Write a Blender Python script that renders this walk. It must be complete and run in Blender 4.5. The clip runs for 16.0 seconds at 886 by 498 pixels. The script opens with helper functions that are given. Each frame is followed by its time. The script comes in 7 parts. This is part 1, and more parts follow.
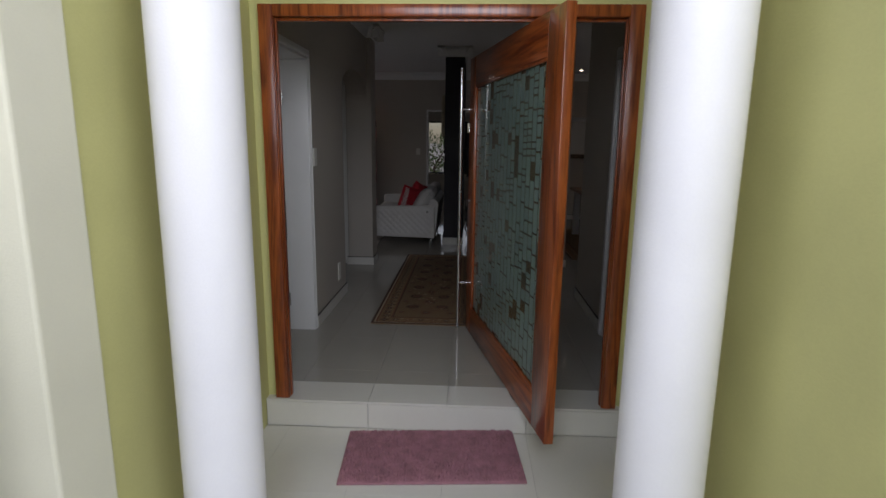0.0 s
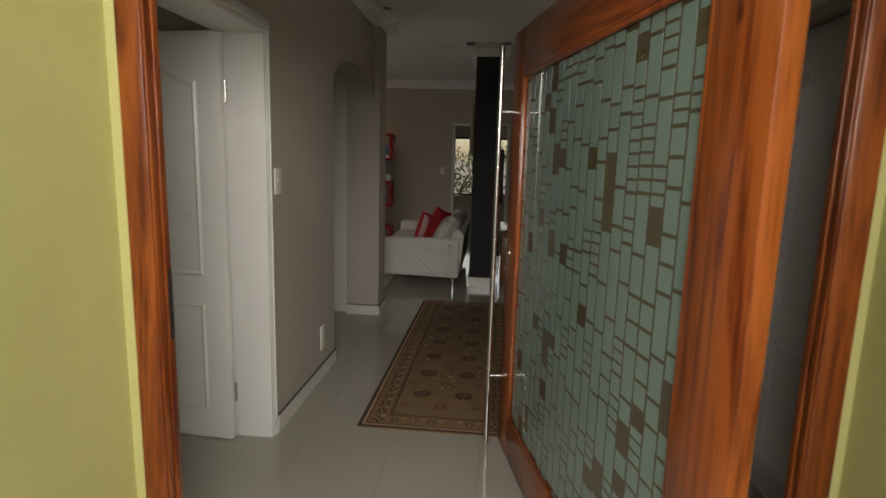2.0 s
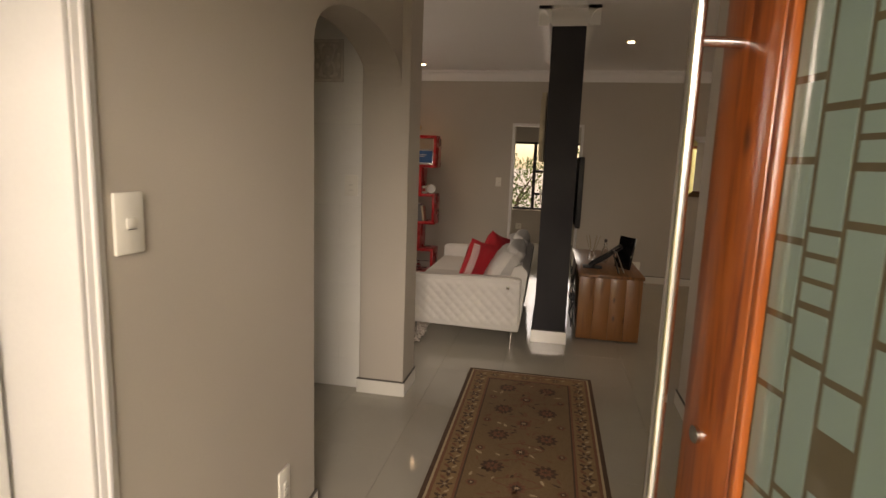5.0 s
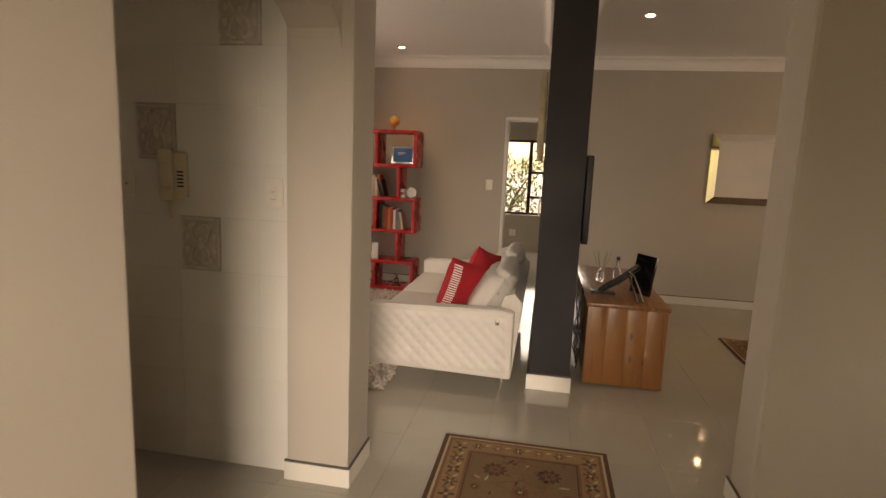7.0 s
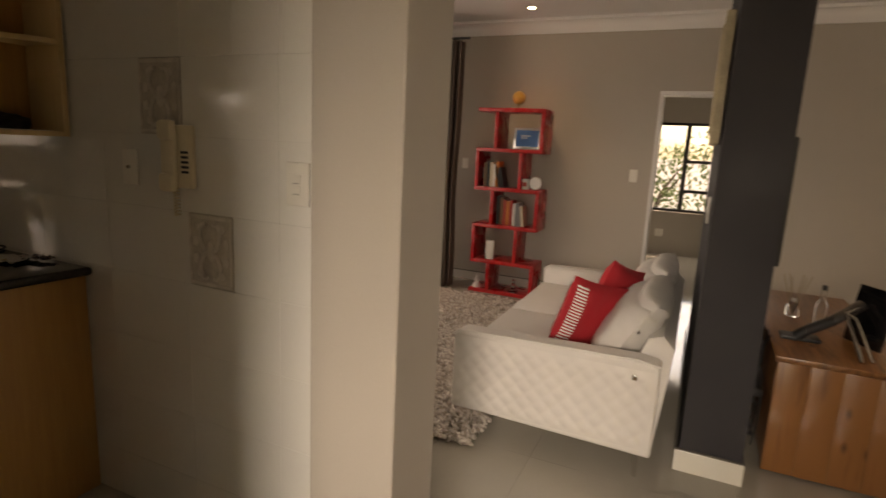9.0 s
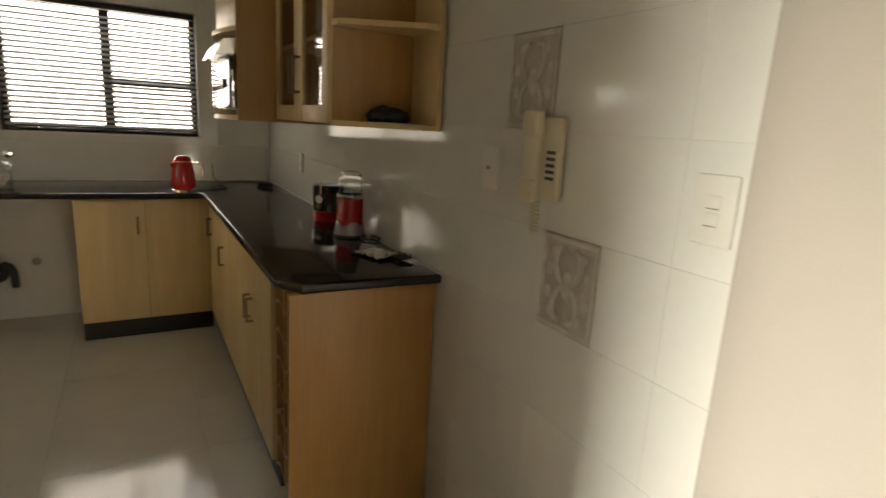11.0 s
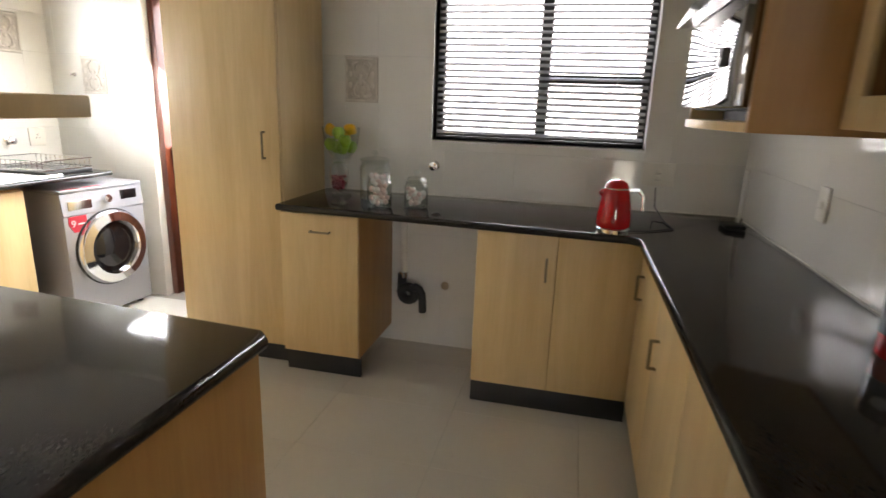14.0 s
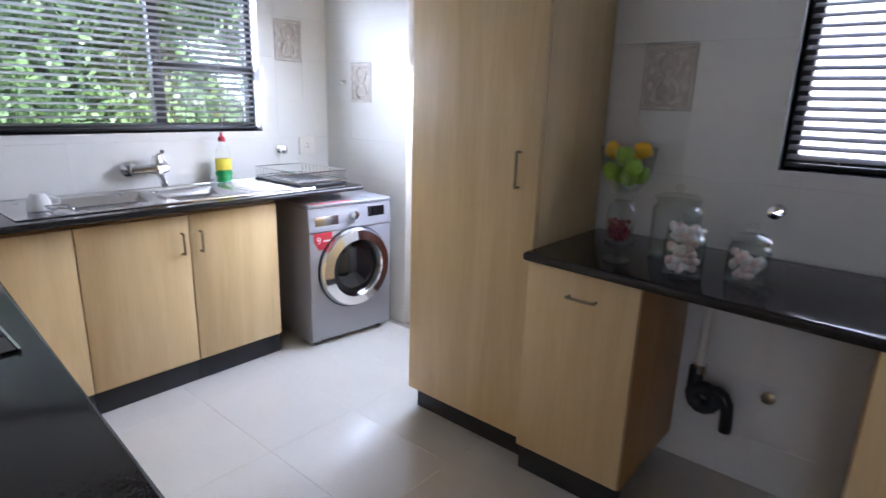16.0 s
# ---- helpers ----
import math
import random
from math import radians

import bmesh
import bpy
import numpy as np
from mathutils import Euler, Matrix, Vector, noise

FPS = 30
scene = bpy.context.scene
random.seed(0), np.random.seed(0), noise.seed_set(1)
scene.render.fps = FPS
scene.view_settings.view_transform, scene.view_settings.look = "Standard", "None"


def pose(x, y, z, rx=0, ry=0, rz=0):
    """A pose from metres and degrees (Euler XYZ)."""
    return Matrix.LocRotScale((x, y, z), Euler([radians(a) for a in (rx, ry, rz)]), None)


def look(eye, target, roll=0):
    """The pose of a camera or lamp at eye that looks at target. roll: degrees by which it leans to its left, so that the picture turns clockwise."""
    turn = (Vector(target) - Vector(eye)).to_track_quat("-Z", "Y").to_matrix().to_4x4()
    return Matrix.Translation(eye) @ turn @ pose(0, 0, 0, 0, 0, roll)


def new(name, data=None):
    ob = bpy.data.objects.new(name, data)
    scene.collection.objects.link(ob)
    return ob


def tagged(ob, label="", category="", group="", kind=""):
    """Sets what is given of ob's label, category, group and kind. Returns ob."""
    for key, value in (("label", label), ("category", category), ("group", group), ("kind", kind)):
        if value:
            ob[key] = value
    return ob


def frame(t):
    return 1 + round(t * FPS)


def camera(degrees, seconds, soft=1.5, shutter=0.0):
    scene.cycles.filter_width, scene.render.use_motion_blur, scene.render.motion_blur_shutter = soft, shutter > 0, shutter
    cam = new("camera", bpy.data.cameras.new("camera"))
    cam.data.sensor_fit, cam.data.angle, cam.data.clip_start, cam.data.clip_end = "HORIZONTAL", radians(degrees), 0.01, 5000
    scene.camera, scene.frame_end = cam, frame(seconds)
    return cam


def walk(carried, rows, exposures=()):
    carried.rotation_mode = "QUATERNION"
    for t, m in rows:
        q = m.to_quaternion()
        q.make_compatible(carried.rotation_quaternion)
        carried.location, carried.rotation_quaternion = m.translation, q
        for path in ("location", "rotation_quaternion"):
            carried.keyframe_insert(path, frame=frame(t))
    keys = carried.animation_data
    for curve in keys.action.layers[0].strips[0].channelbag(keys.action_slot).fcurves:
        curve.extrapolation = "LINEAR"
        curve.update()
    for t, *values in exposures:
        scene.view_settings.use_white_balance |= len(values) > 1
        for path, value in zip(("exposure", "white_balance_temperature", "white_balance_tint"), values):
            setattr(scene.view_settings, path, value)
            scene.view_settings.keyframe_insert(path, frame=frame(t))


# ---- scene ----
cam = camera(77.6, 16.0, shutter=0.4)
PATH = [  # seconds, x, y, z, yaw, pitch, roll
    (0.0, 0.000, 0.000, 1.467, 2.77, -11.15, -0.73),
    (0.5, -0.008, 0.357, 1.476, 3.73, -10.98, -1.03),
    (1.0, -0.032, 0.779, 1.472, 4.45, -10.36, -1.28),
    (1.5, -0.041, 1.136, 1.469, 5.07, -9.83, -1.37),
    (2.0, -0.065, 1.472, 1.471, 5.71, -9.43, -1.57),
    (2.5, -0.062, 1.805, 1.476, 6.66, -9.23, -1.64),
    (3.0, -0.075, 2.113, 1.461, 8.25, -9.15, -1.70),
    (3.5, -0.122, 2.417, 1.466, 9.42, -9.12, -1.93),
    (4.0, -0.177, 2.706, 1.462, 10.66, -9.03, -1.97),
    (4.2, -0.201, 2.796, 1.464, 11.08, -8.99, -1.98),
    (6.3, -0.346, 3.763, 1.512, 11.00, -8.90, -2.28),
    (6.5, -0.349, 3.863, 1.506, 10.81, -8.93, -2.36),
    (7.0, -0.327, 4.167, 1.482, 10.64, -8.88, -2.38),
    (7.5, -0.315, 4.453, 1.477, 10.70, -9.05, -2.46),
    (8.0, -0.305, 4.726, 1.471, 12.47, -9.47, -2.54),
    (8.5, -0.344, 4.928, 1.453, 17.60, -10.12, -2.63),
    (9.0, -0.428, 5.112, 1.461, 24.79, -10.79, -2.80),
    (9.5, -0.527, 5.273, 1.460, 33.90, -11.22, -2.95),
    (10.0, -0.635, 5.386, 1.453, 44.69, -11.73, -3.22),
    (10.2, -0.687, 5.417, 1.447, 48.10, -11.93, -3.27),
    (12.3, -1.293, 5.612, 1.454, 81.14, -14.01, -2.69),
    (12.5, -1.391, 5.623, 1.458, 83.87, -14.09, -2.55),
    (13.0, -1.649, 5.622, 1.446, 90.00, -14.21, -2.43),
    (13.5, -1.932, 5.622, 1.450, 96.84, -14.60, -2.16),
    (14.0, -2.238, 5.585, 1.445, 103.44, -14.69, -1.99),
    (14.5, -2.490, 5.519, 1.444, 108.89, -14.70, -1.97),
    (15.0, -2.735, 5.400, 1.429, 116.73, -14.62, -1.91),
    (15.5, -2.913, 5.265, 1.428, 123.45, -14.66, -1.82),
    (16.0, -3.049, 5.159, 1.442, 130.52, -14.78, -1.72),
]
EXPOSURES = [(0.0, -1.1, 6500, 18), (0.6, -1.05, 6600, 17), (1.2, -0.6, 7400, 14), (2.0, -0.05, 8000, 15), (3.0, 0.42, 8400, 20), (4.2, 0.87, 9200, 22), (7.0, 1.93, 11000, 25), (9.0, 1.78, 10500, 23), (10.0, 2.0, 9700, 20), (10.3, 2.2, 9300, 17),
             (12.3, 4.25, 7800, 8), (13.0, 4.1, 7700, 10), (14.0, 3.7, 7000, 15), (15.0, 3.25, 6100, 18), (16.0, 3.05, 5500, 20)]
walk(cam, [(t, pose(x, y, z, 90 + pitch, roll, yaw)) for t, x, y, z, yaw, pitch, roll in PATH], EXPOSURES)

# ---- world, sun, window light ----
world = bpy.data.worlds.new("sky")
scene.world = world
world.use_nodes = True
wn = world.node_tree.nodes
sky = wn.new("ShaderNodeTexSky")
sky.sky_type, sky.sun_disc = "NISHITA", False
sky.sun_elevation, sky.sun_rotation = radians(47), radians(66)
world.node_tree.links.new(sky.outputs[0], wn["Background"].inputs[0])
wn["Background"].inputs[1].default_value = 0.12

sun = new("sun", bpy.data.lights.new("sun", "SUN"))
sun.data.energy, sun.data.angle, sun.data.color = 3.0, radians(0.5), (1.0, 0.95, 0.88)
sun.matrix_world = look((9.0, 4.0, 10.5), (0, 0, 0))


def window_light(name, place, target, wide, high, watts, colour=(0.86, 0.93, 1.0)):
    lamp = new(name, bpy.data.lights.new(name, "AREA"))
    lamp.data.shape, lamp.data.size, lamp.data.size_y = "RECTANGLE", wide, high
    lamp.data.energy, lamp.data.color = watts, colour
    lamp.matrix_world = look(place, target)
    return lamp


window_light("daylight_kitchen_window", (-5.42, 5.37, 1.66), (-3, 5.37, 1.5), 1.1, 0.8, 0.42, (0.9, 0.95, 1.0))
window_light("daylight_sink_window", (-4.2, 1.5, 2.5), (-4.1, 3.35, 0.25), 1.7, 0.5, 10)
window_light("daylight_back_door", (-5.64, 3.13, 1.6), (-4.3, 3.1, 0.0), 0.66, 0.9, 4.8)
window_light("daylight_living_doors", (-3.38, 8.5, 1.15), (-1, 8.5, 1.0), 2.4, 2.0, 6)
window_light("daylight_far_window", (-0.4, 13.82, 1.3), (-0.4, 11, 1.0), 1.2, 1.2, 5)
window_light("daylight_dining_window", (4.9, 7.5, 1.4), (2, 7.5, 1.0), 2.0, 1.4, 7)
# added lamp in the open air before the porch, in place of sky light
window_light("porch_sky_fill", (0.4, -0.7, 2.65), (-0.18, 2.8, 0.65), 3.2, 1.6, 245)
# added fill lamp, out of view, that brightens the open white hall door
window_light("guest_room_fill", (-1.95, 2.07, 1.5), (-1.9, 4, 1.2), 0.6, 0.6, 6)


def spot_lamp(place, watts):
    lamp = new("downlight_beam", bpy.data.lights.new("downlight_beam", "SPOT"))
    lamp.data.energy, lamp.data.color, lamp.data.spot_size, lamp.data.spot_blend = watts, (1.0, 0.78, 0.52), radians(95), 0.8
    lamp.data.shadow_soft_size = 0.04
    lamp.matrix_world = look(place, (place[0], place[1], 0))


DOWNLIGHTS = [(-1.96, 10.18), (0.385, 8.94), (1.9, 10.1), (2.4, 8.2)]
for dx, dy in DOWNLIGHTS:
    spot_lamp((dx, dy, 2.66), 4.5)

# ---- materials ----
def nodes_of(name):
    m = bpy.data.materials.new(name)
    m.use_nodes = True
    return m, m.node_tree.nodes, m.node_tree.links, m.node_tree.nodes["Principled BSDF"]


def surface(name, colour, rough=0.5, metal=0.0, vary=0.12, scale=6.0, fine=90.0, bump=0.05, stretch=(1, 1, 1), coat=0.0, per_piece=0.0, rough_vary=0.08, spec=0.5):
    """A plain material with variation at two scales and a fine relief."""
    m, n, l, p = nodes_of(name)
    p.inputs["Metallic"].default_value = metal
    p.inputs["Coat Weight"].default_value = coat
    p.inputs["Coat Roughness"].default_value = 0.06
    p.inputs["Specular IOR Level"].default_value = spec
    co = n.new("ShaderNodeTexCoord")
    mp = n.new("ShaderNodeMapping")
    mp.inputs["Scale"].default_value = stretch
    l.new(co.outputs["Object"], mp.inputs[0])
    big, small = n.new("ShaderNodeTexNoise"), n.new("ShaderNodeTexNoise")
    big.inputs["Scale"].default_value, big.inputs["Detail"].default_value = scale, 5
    small.inputs["Scale"].default_value, small.inputs["Detail"].default_value = fine, 3
    for t in (big, small):
        l.new(mp.outputs[0], t.inputs["Vector"])
    add = n.new("ShaderNodeMath")
    add.operation = "MULTIPLY_ADD"
    l.new(small.outputs[0], add.inputs[0])
    add.inputs[1].default_value = 0.4
    l.new(big.outputs[0], add.inputs[2])
    value = add.outputs[0]
    if per_piece:
        info = n.new("ShaderNodeObjectInfo")
        shift = n.new("ShaderNodeMath")
        shift.operation = "MULTIPLY_ADD"
        l.new(info.outputs["Random"], shift.inputs[0])
        shift.inputs[1].default_value = per_piece
        l.new(value, shift.inputs[2])
        value = shift.outputs[0]
    ramp = n.new("ShaderNodeMapRange")
    ramp.inputs["From Min"].default_value, ramp.inputs["From Max"].default_value = 0.4, 1.0 + per_piece
    ramp.inputs["To Min"].default_value, ramp.inputs["To Max"].default_value = 1 - vary, 1 + vary
    l.new(value, ramp.inputs[0])
    mul = n.new("ShaderNodeVectorMath")
    mul.operation = "SCALE"
    mul.inputs[0].default_value = colour
    l.new(ramp.outputs[0], mul.inputs["Scale"])
    l.new(mul.outputs[0], p.inputs["Base Color"])
    rr = n.new("ShaderNodeMapRange")
    rr.inputs["From Min"].default_value, rr.inputs["From Max"].default_value = 0.3, 0.7
    rr.inputs["To Min"].default_value, rr.inputs["To Max"].default_value = max(0.0, rough * (1 - rough_vary * 2)), min(1.0, rough * (1 + rough_vary * 2))
    l.new(big.outputs[0], rr.inputs[0])
    l.new(rr.outputs[0], p.inputs["Roughness"])
    if bump:
        b = n.new("ShaderNodeBump")
        b.inputs["Strength"].default_value, b.inputs["Distance"].default_value = bump, 0.01
        l.new(small.outputs[0], b.inputs["Height"])
        l.new(b.outputs[0], p.inputs["Normal"])
    return m


def wood(name, dark, light, rough=0.4, grain=(14, 14, 1.2), wave=3.0, coat=0.0, knots=0.0, per_piece=0.4):
    """Wood with its grain along the axis of the smallest number in grain."""
    m, n, l, p = nodes_of(name)
    co, mp = n.new("ShaderNodeTexCoord"), n.new("ShaderNodeMapping")
    info, off = n.new("ShaderNodeObjectInfo"), n.new("ShaderNodeVectorMath")
    off.operation = "MULTIPLY_ADD"
    l.new(info.outputs["Random"], off.inputs[0])
    off.inputs[1].default_value = (7.3, 3.1, 5.7)
    l.new(co.outputs["Object"], off.inputs[2])
    mp.inputs["Scale"].default_value = grain
    l.new(off.outputs[0], mp.inputs[0])
    rings, fibre = n.new("ShaderNodeTexNoise"), n.new("ShaderNodeTexNoise")
    rings.inputs["Scale"].default_value, rings.inputs["Detail"].default_value, rings.inputs["Distortion"].default_value = wave * 0.35, 4, 1.2 + knots
    fibre.inputs["Scale"].default_value, fibre.inputs["Detail"].default_value = wave * 4, 6
    l.new(mp.outputs[0], rings.inputs["Vector"])
    l.new(mp.outputs[0], fibre.inputs["Vector"])
    mix = n.new("ShaderNodeMath")
    mix.operation = "MULTIPLY_ADD"
    l.new(fibre.outputs[0], mix.inputs[0])
    mix.inputs[1].default_value = 0.45
    l.new(rings.outputs[0], mix.inputs[2])
    piece = n.new("ShaderNodeMath")
    piece.operation = "MULTIPLY_ADD"
    l.new(info.outputs["Random"], piece.inputs[0])
    piece.inputs[1].default_value = 0.12 * per_piece
    l.new(mix.outputs[0], piece.inputs[2])
    ramp = n.new("ShaderNodeValToRGB")
    ramp.color_ramp.elements[0].position, ramp.color_ramp.elements[0].color = 0.48, (*dark, 1)
    ramp.color_ramp.elements[1].position, ramp.color_ramp.elements[1].color = 0.92, (*light, 1)
    if knots:
        ramp.color_ramp.elements[0].position, ramp.color_ramp.elements[1].position = 0.56, 0.84
    l.new(piece.outputs[0], ramp.inputs[0])
    if knots:
        stretch, cell, mask, dark_mix = n.new("ShaderNodeMapping"), n.new("ShaderNodeTexVoronoi"), n.new("ShaderNodeMapRange"), n.new("ShaderNodeMix")
        stretch.inputs["Scale"].default_value = tuple(7.0 if g > 2 else 3.0 for g in grain)
        cell.inputs["Scale"].default_value = 1.0
        l.new(off.outputs[0], stretch.inputs[0])
        l.new(stretch.outputs[0], cell.inputs["Vector"])
        mask.inputs["From Min"].default_value, mask.inputs["From Max"].default_value = 0.01, 0.11
        l.new(cell.outputs["Distance"], mask.inputs["Value"])
        dark_mix.data_type = "RGBA"
        dark_mix.inputs[6].default_value = (*[c * 0.45 for c in dark], 1)
        l.new(mask.outputs[0], dark_mix.inputs[0])
        l.new(ramp.outputs[0], dark_mix.inputs[7])
        l.new(dark_mix.outputs[2], p.inputs["Base Color"])
    else:
        l.new(ramp.outputs[0], p.inputs["Base Color"])
    p.inputs["Roughness"].default_value = rough
    p.inputs["Coat Weight"].default_value = coat
    p.inputs["Coat Roughness"].default_value = 0.12
    b = n.new("ShaderNodeBump")
    b.inputs["Strength"].default_value, b.inputs["Distance"].default_value = 0.06, 0.005
    l.new(fibre.outputs[0], b.inputs["Height"])
    l.new(b.outputs[0], p.inputs["Normal"])
    return m


def glass(name, tint=(1, 1, 1), rough=0.0, ior=1.45):
    m, n, l, p = nodes_of(name)
    p.inputs["Base Color"].default_value = (*tint, 1)
    p.inputs["Roughness"].default_value, p.inputs["IOR"].default_value = rough, ior
    p.inputs["Transmission Weight"].default_value = 1.0
    return m


def thin_glass(name):
    """Thin-walled clear glass: see-through, with gloss that grows towards its rims."""
    m, n, l, p = nodes_of(name)
    clear, gloss, mix, edge = n.new("ShaderNodeBsdfTransparent"), n.new("ShaderNodeBsdfGlossy"), n.new("ShaderNodeMixShader"), n.new("ShaderNodeLayerWeight")
    clear.inputs[0].default_value = (0.95, 0.97, 0.96, 1)
    gloss.inputs["Roughness"].default_value = 0.03
    power, scale = n.new("ShaderNodeMath"), n.new("ShaderNodeMath")
    power.operation, scale.operation = "POWER", "MULTIPLY_ADD"
    power.inputs[1].default_value, scale.inputs[1].default_value, scale.inputs[2].default_value = 3.5, 0.75, 0.04
    edge.inputs[0].default_value = 0.5
    l.new(edge.outputs["Facing"], power.inputs[0])
    l.new(power.outputs[0], scale.inputs[0])
    l.new(scale.outputs[0], mix.inputs[0])
    l.new(clear.outputs[0], mix.inputs[1])
    l.new(gloss.outputs[0], mix.inputs[2])
    l.new(mix.outputs[0], n["Material Output"].inputs[0])
    return m


def glow(name, colour, strength):
    m, n, l, p = nodes_of(name)
    p.inputs["Base Color"].default_value = (*colour, 1)
    p.inputs["Emission Color"].default_value = (*colour, 1)
    p.inputs["Emission Strength"].default_value = strength
    return m


def stippled(name, first, second, scale, rough=0.9, bump=0.6):
    """Woven or speckled: two colours by a cell pattern."""
    m, n, l, p = nodes_of(name)
    co, v, r = n.new("ShaderNodeTexCoord"), n.new("ShaderNodeTexVoronoi"), n.new("ShaderNodeValToRGB")
    v.inputs["Scale"].default_value = scale
    l.new(co.outputs["Object"], v.inputs["Vector"])
    r.color_ramp.elements[0].color, r.color_ramp.elements[1].color = (*first, 1), (*second, 1)
    sep = n.new("ShaderNodeSeparateColor")
    l.new(v.outputs["Color"], sep.inputs[0])
    l.new(sep.outputs[0], r.inputs[0])
    l.new(r.outputs[0], p.inputs["Base Color"])
    p.inputs["Roughness"].default_value = rough
    b = n.new("ShaderNodeBump")
    b.inputs["Strength"].default_value, b.inputs["Distance"].default_value = bump, 0.004
    l.new(v.outputs["Distance"], b.inputs["Height"])
    l.new(b.outputs[0], p.inputs["Normal"])
    return m


M_TAUPE = surface("taupe_wall_paint", (0.44, 0.40, 0.345), 0.7, vary=0.05, scale=1.6, fine=220, bump=0.06)
M_WHITE_PAINT = surface("white_wall_paint", (0.74, 0.73, 0.70), 0.65, vary=0.04, scale=2, fine=200, bump=0.05)
M_CEILING = surface("white_ceiling_paint", (0.78, 0.77, 0.75), 0.8, vary=0.03, scale=1.5, fine=200, bump=0.05)
M_GLOSS_WHITE = surface("white_enamel_paint", (0.72, 0.71, 0.69), 0.32, vary=0.04, scale=4, fine=120, bump=0.03)
M_GREEN = surface("olive_green_plaster", (0.57, 0.55, 0.235), 0.75, vary=0.1, scale=2.2, fine=160, bump=0.15)
M_CREAM = surface("cream_plaster", (0.66, 0.64, 0.50), 0.75, vary=0.06, scale=2.2, fine=160, bump=0.12)
M_COLUMN = surface("white_column_plaster", (0.80, 0.79, 0.80), 0.6, vary=0.04, scale=3, fine=140, bump=0.08)
M_DARK_WALL = surface("charcoal_wall_paint", (0.028, 0.026, 0.030), 0.75, vary=0.1, scale=2, fine=200, bump=0.08)
M_FLOOR_PALE = surface("polished_porcelain", (0.66, 0.64, 0.58), 0.13, vary=0.04, scale=3, fine=60, bump=0.0, per_piece=0.12, rough_vary=0.25)
# same porcelain for hall and living side, their dimmer light put into the colour
M_FLOOR_DIM = surface("polished_porcelain_dimmed", (0.37, 0.345, 0.30), 0.07, vary=0.04, scale=3, fine=60, bump=0.0, per_piece=0.12, rough_vary=0.25)
M_GROUT = surface("grey_grout", (0.47, 0.45, 0.40), 0.9, vary=0.15, scale=8)
M_WALL_TILE = surface("glazed_white_wall_tile", (0.74, 0.73, 0.68), 0.10, vary=0.03, scale=2.5, fine=70, bump=0.012, per_piece=0.1, rough_vary=0.2)
M_WALL_GROUT = surface("cream_wall_grout", (0.68, 0.66, 0.61), 0.85, vary=0.08, scale=8)
M_DECO = surface("carved_stone_tile", (0.50, 0.46, 0.40), 0.7, vary=0.22, scale=25, fine=140, bump=0.25)
M_DECO_RELIEF = surface("carved_stone_relief", (0.60, 0.56, 0.50), 0.7, vary=0.2, scale=30, fine=140, bump=0.2)
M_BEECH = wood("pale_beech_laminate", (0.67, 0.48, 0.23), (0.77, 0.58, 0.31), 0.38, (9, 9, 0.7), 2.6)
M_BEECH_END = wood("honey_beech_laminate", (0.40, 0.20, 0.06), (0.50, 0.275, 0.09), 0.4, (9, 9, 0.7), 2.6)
M_RED_WOOD = wood("varnished_red_hardwood", (0.11, 0.016, 0.004), (0.33, 0.078, 0.016), 0.28, (13, 13, 0.9), 2.2, coat=0.35, knots=2.0)
M_SHEESHAM = wood("honey_sheesham_wood", (0.11, 0.038, 0.013), (0.28, 0.115, 0.040), 0.35, (11, 11, 1.0), 1.5, coat=0.2, knots=2.0, per_piece=2.2)
M_BROWN_DOOR = wood("dark_mahogany_door", (0.055, 0.012, 0.006), (0.17, 0.042, 0.018), 0.32, (13, 13, 0.9), 2.4, coat=0.3)
M_GRANITE = surface("black_granite", (0.022, 0.019, 0.018), 0.08, vary=0.3, scale=160, fine=420, bump=0.0, rough_vary=0.0, spec=0.35)
M_OVEN = surface("black_oven_glass", (0.012, 0.010, 0.009), 0.22, vary=0.1, scale=5, bump=0, spec=0.16)
M_JOINT = surface("dark_joint", (0.10, 0.09, 0.08), 0.8, vary=0.2, scale=20)
M_KICK = surface("black_plinth_board", (0.022, 0.022, 0.026), 0.45, vary=0.2, scale=12)
M_STEEL = surface("brushed_steel", (0.62, 0.61, 0.60), 0.24, 1.0, vary=0.06, scale=8, fine=200, bump=0.02)
M_CHROME = surface("chrome", (0.80, 0.80, 0.80), 0.08, 1.0, vary=0.02, scale=8, bump=0)
M_BRASS = surface("aged_bronze_handle", (0.30, 0.24, 0.16), 0.35, 1.0, vary=0.12, scale=30, bump=0.02)
M_BLACK_GLOSS = surface("black_gloss", (0.010, 0.010, 0.011), 0.06, vary=0.1, scale=5, bump=0, coat=0.4)
M_BLACK = surface("matt_black_plastic", (0.018, 0.018, 0.019), 0.45, vary=0.15, scale=20)
M_BRONZE = surface("dark_bronze_aluminium", (0.022, 0.021, 0.021), 0.4, 0.3, vary=0.1, scale=10)
M_SLAT = surface("grey_blind_slat", (0.32, 0.315, 0.31), 0.35, vary=0.08, scale=10, bump=0.01)
M_WHITE_PLASTIC = surface("ivory_plastic", (0.72, 0.70, 0.63), 0.35, vary=0.03, scale=20, bump=0)
M_IVORY = surface("yellowed_ivory_plastic", (0.68, 0.60, 0.43), 0.35, vary=0.04, scale=20, bump=0)
M_RED_SHELF = surface("red_lacquer", (0.46, 0.014, 0.018), 0.28, vary=0.06, scale=6, bump=0.01)
M_RED_GLOSS = surface("red_gloss_enamel", (0.55, 0.008, 0.010), 0.12, vary=0.04, scale=6, bump=0, coat=0.5)
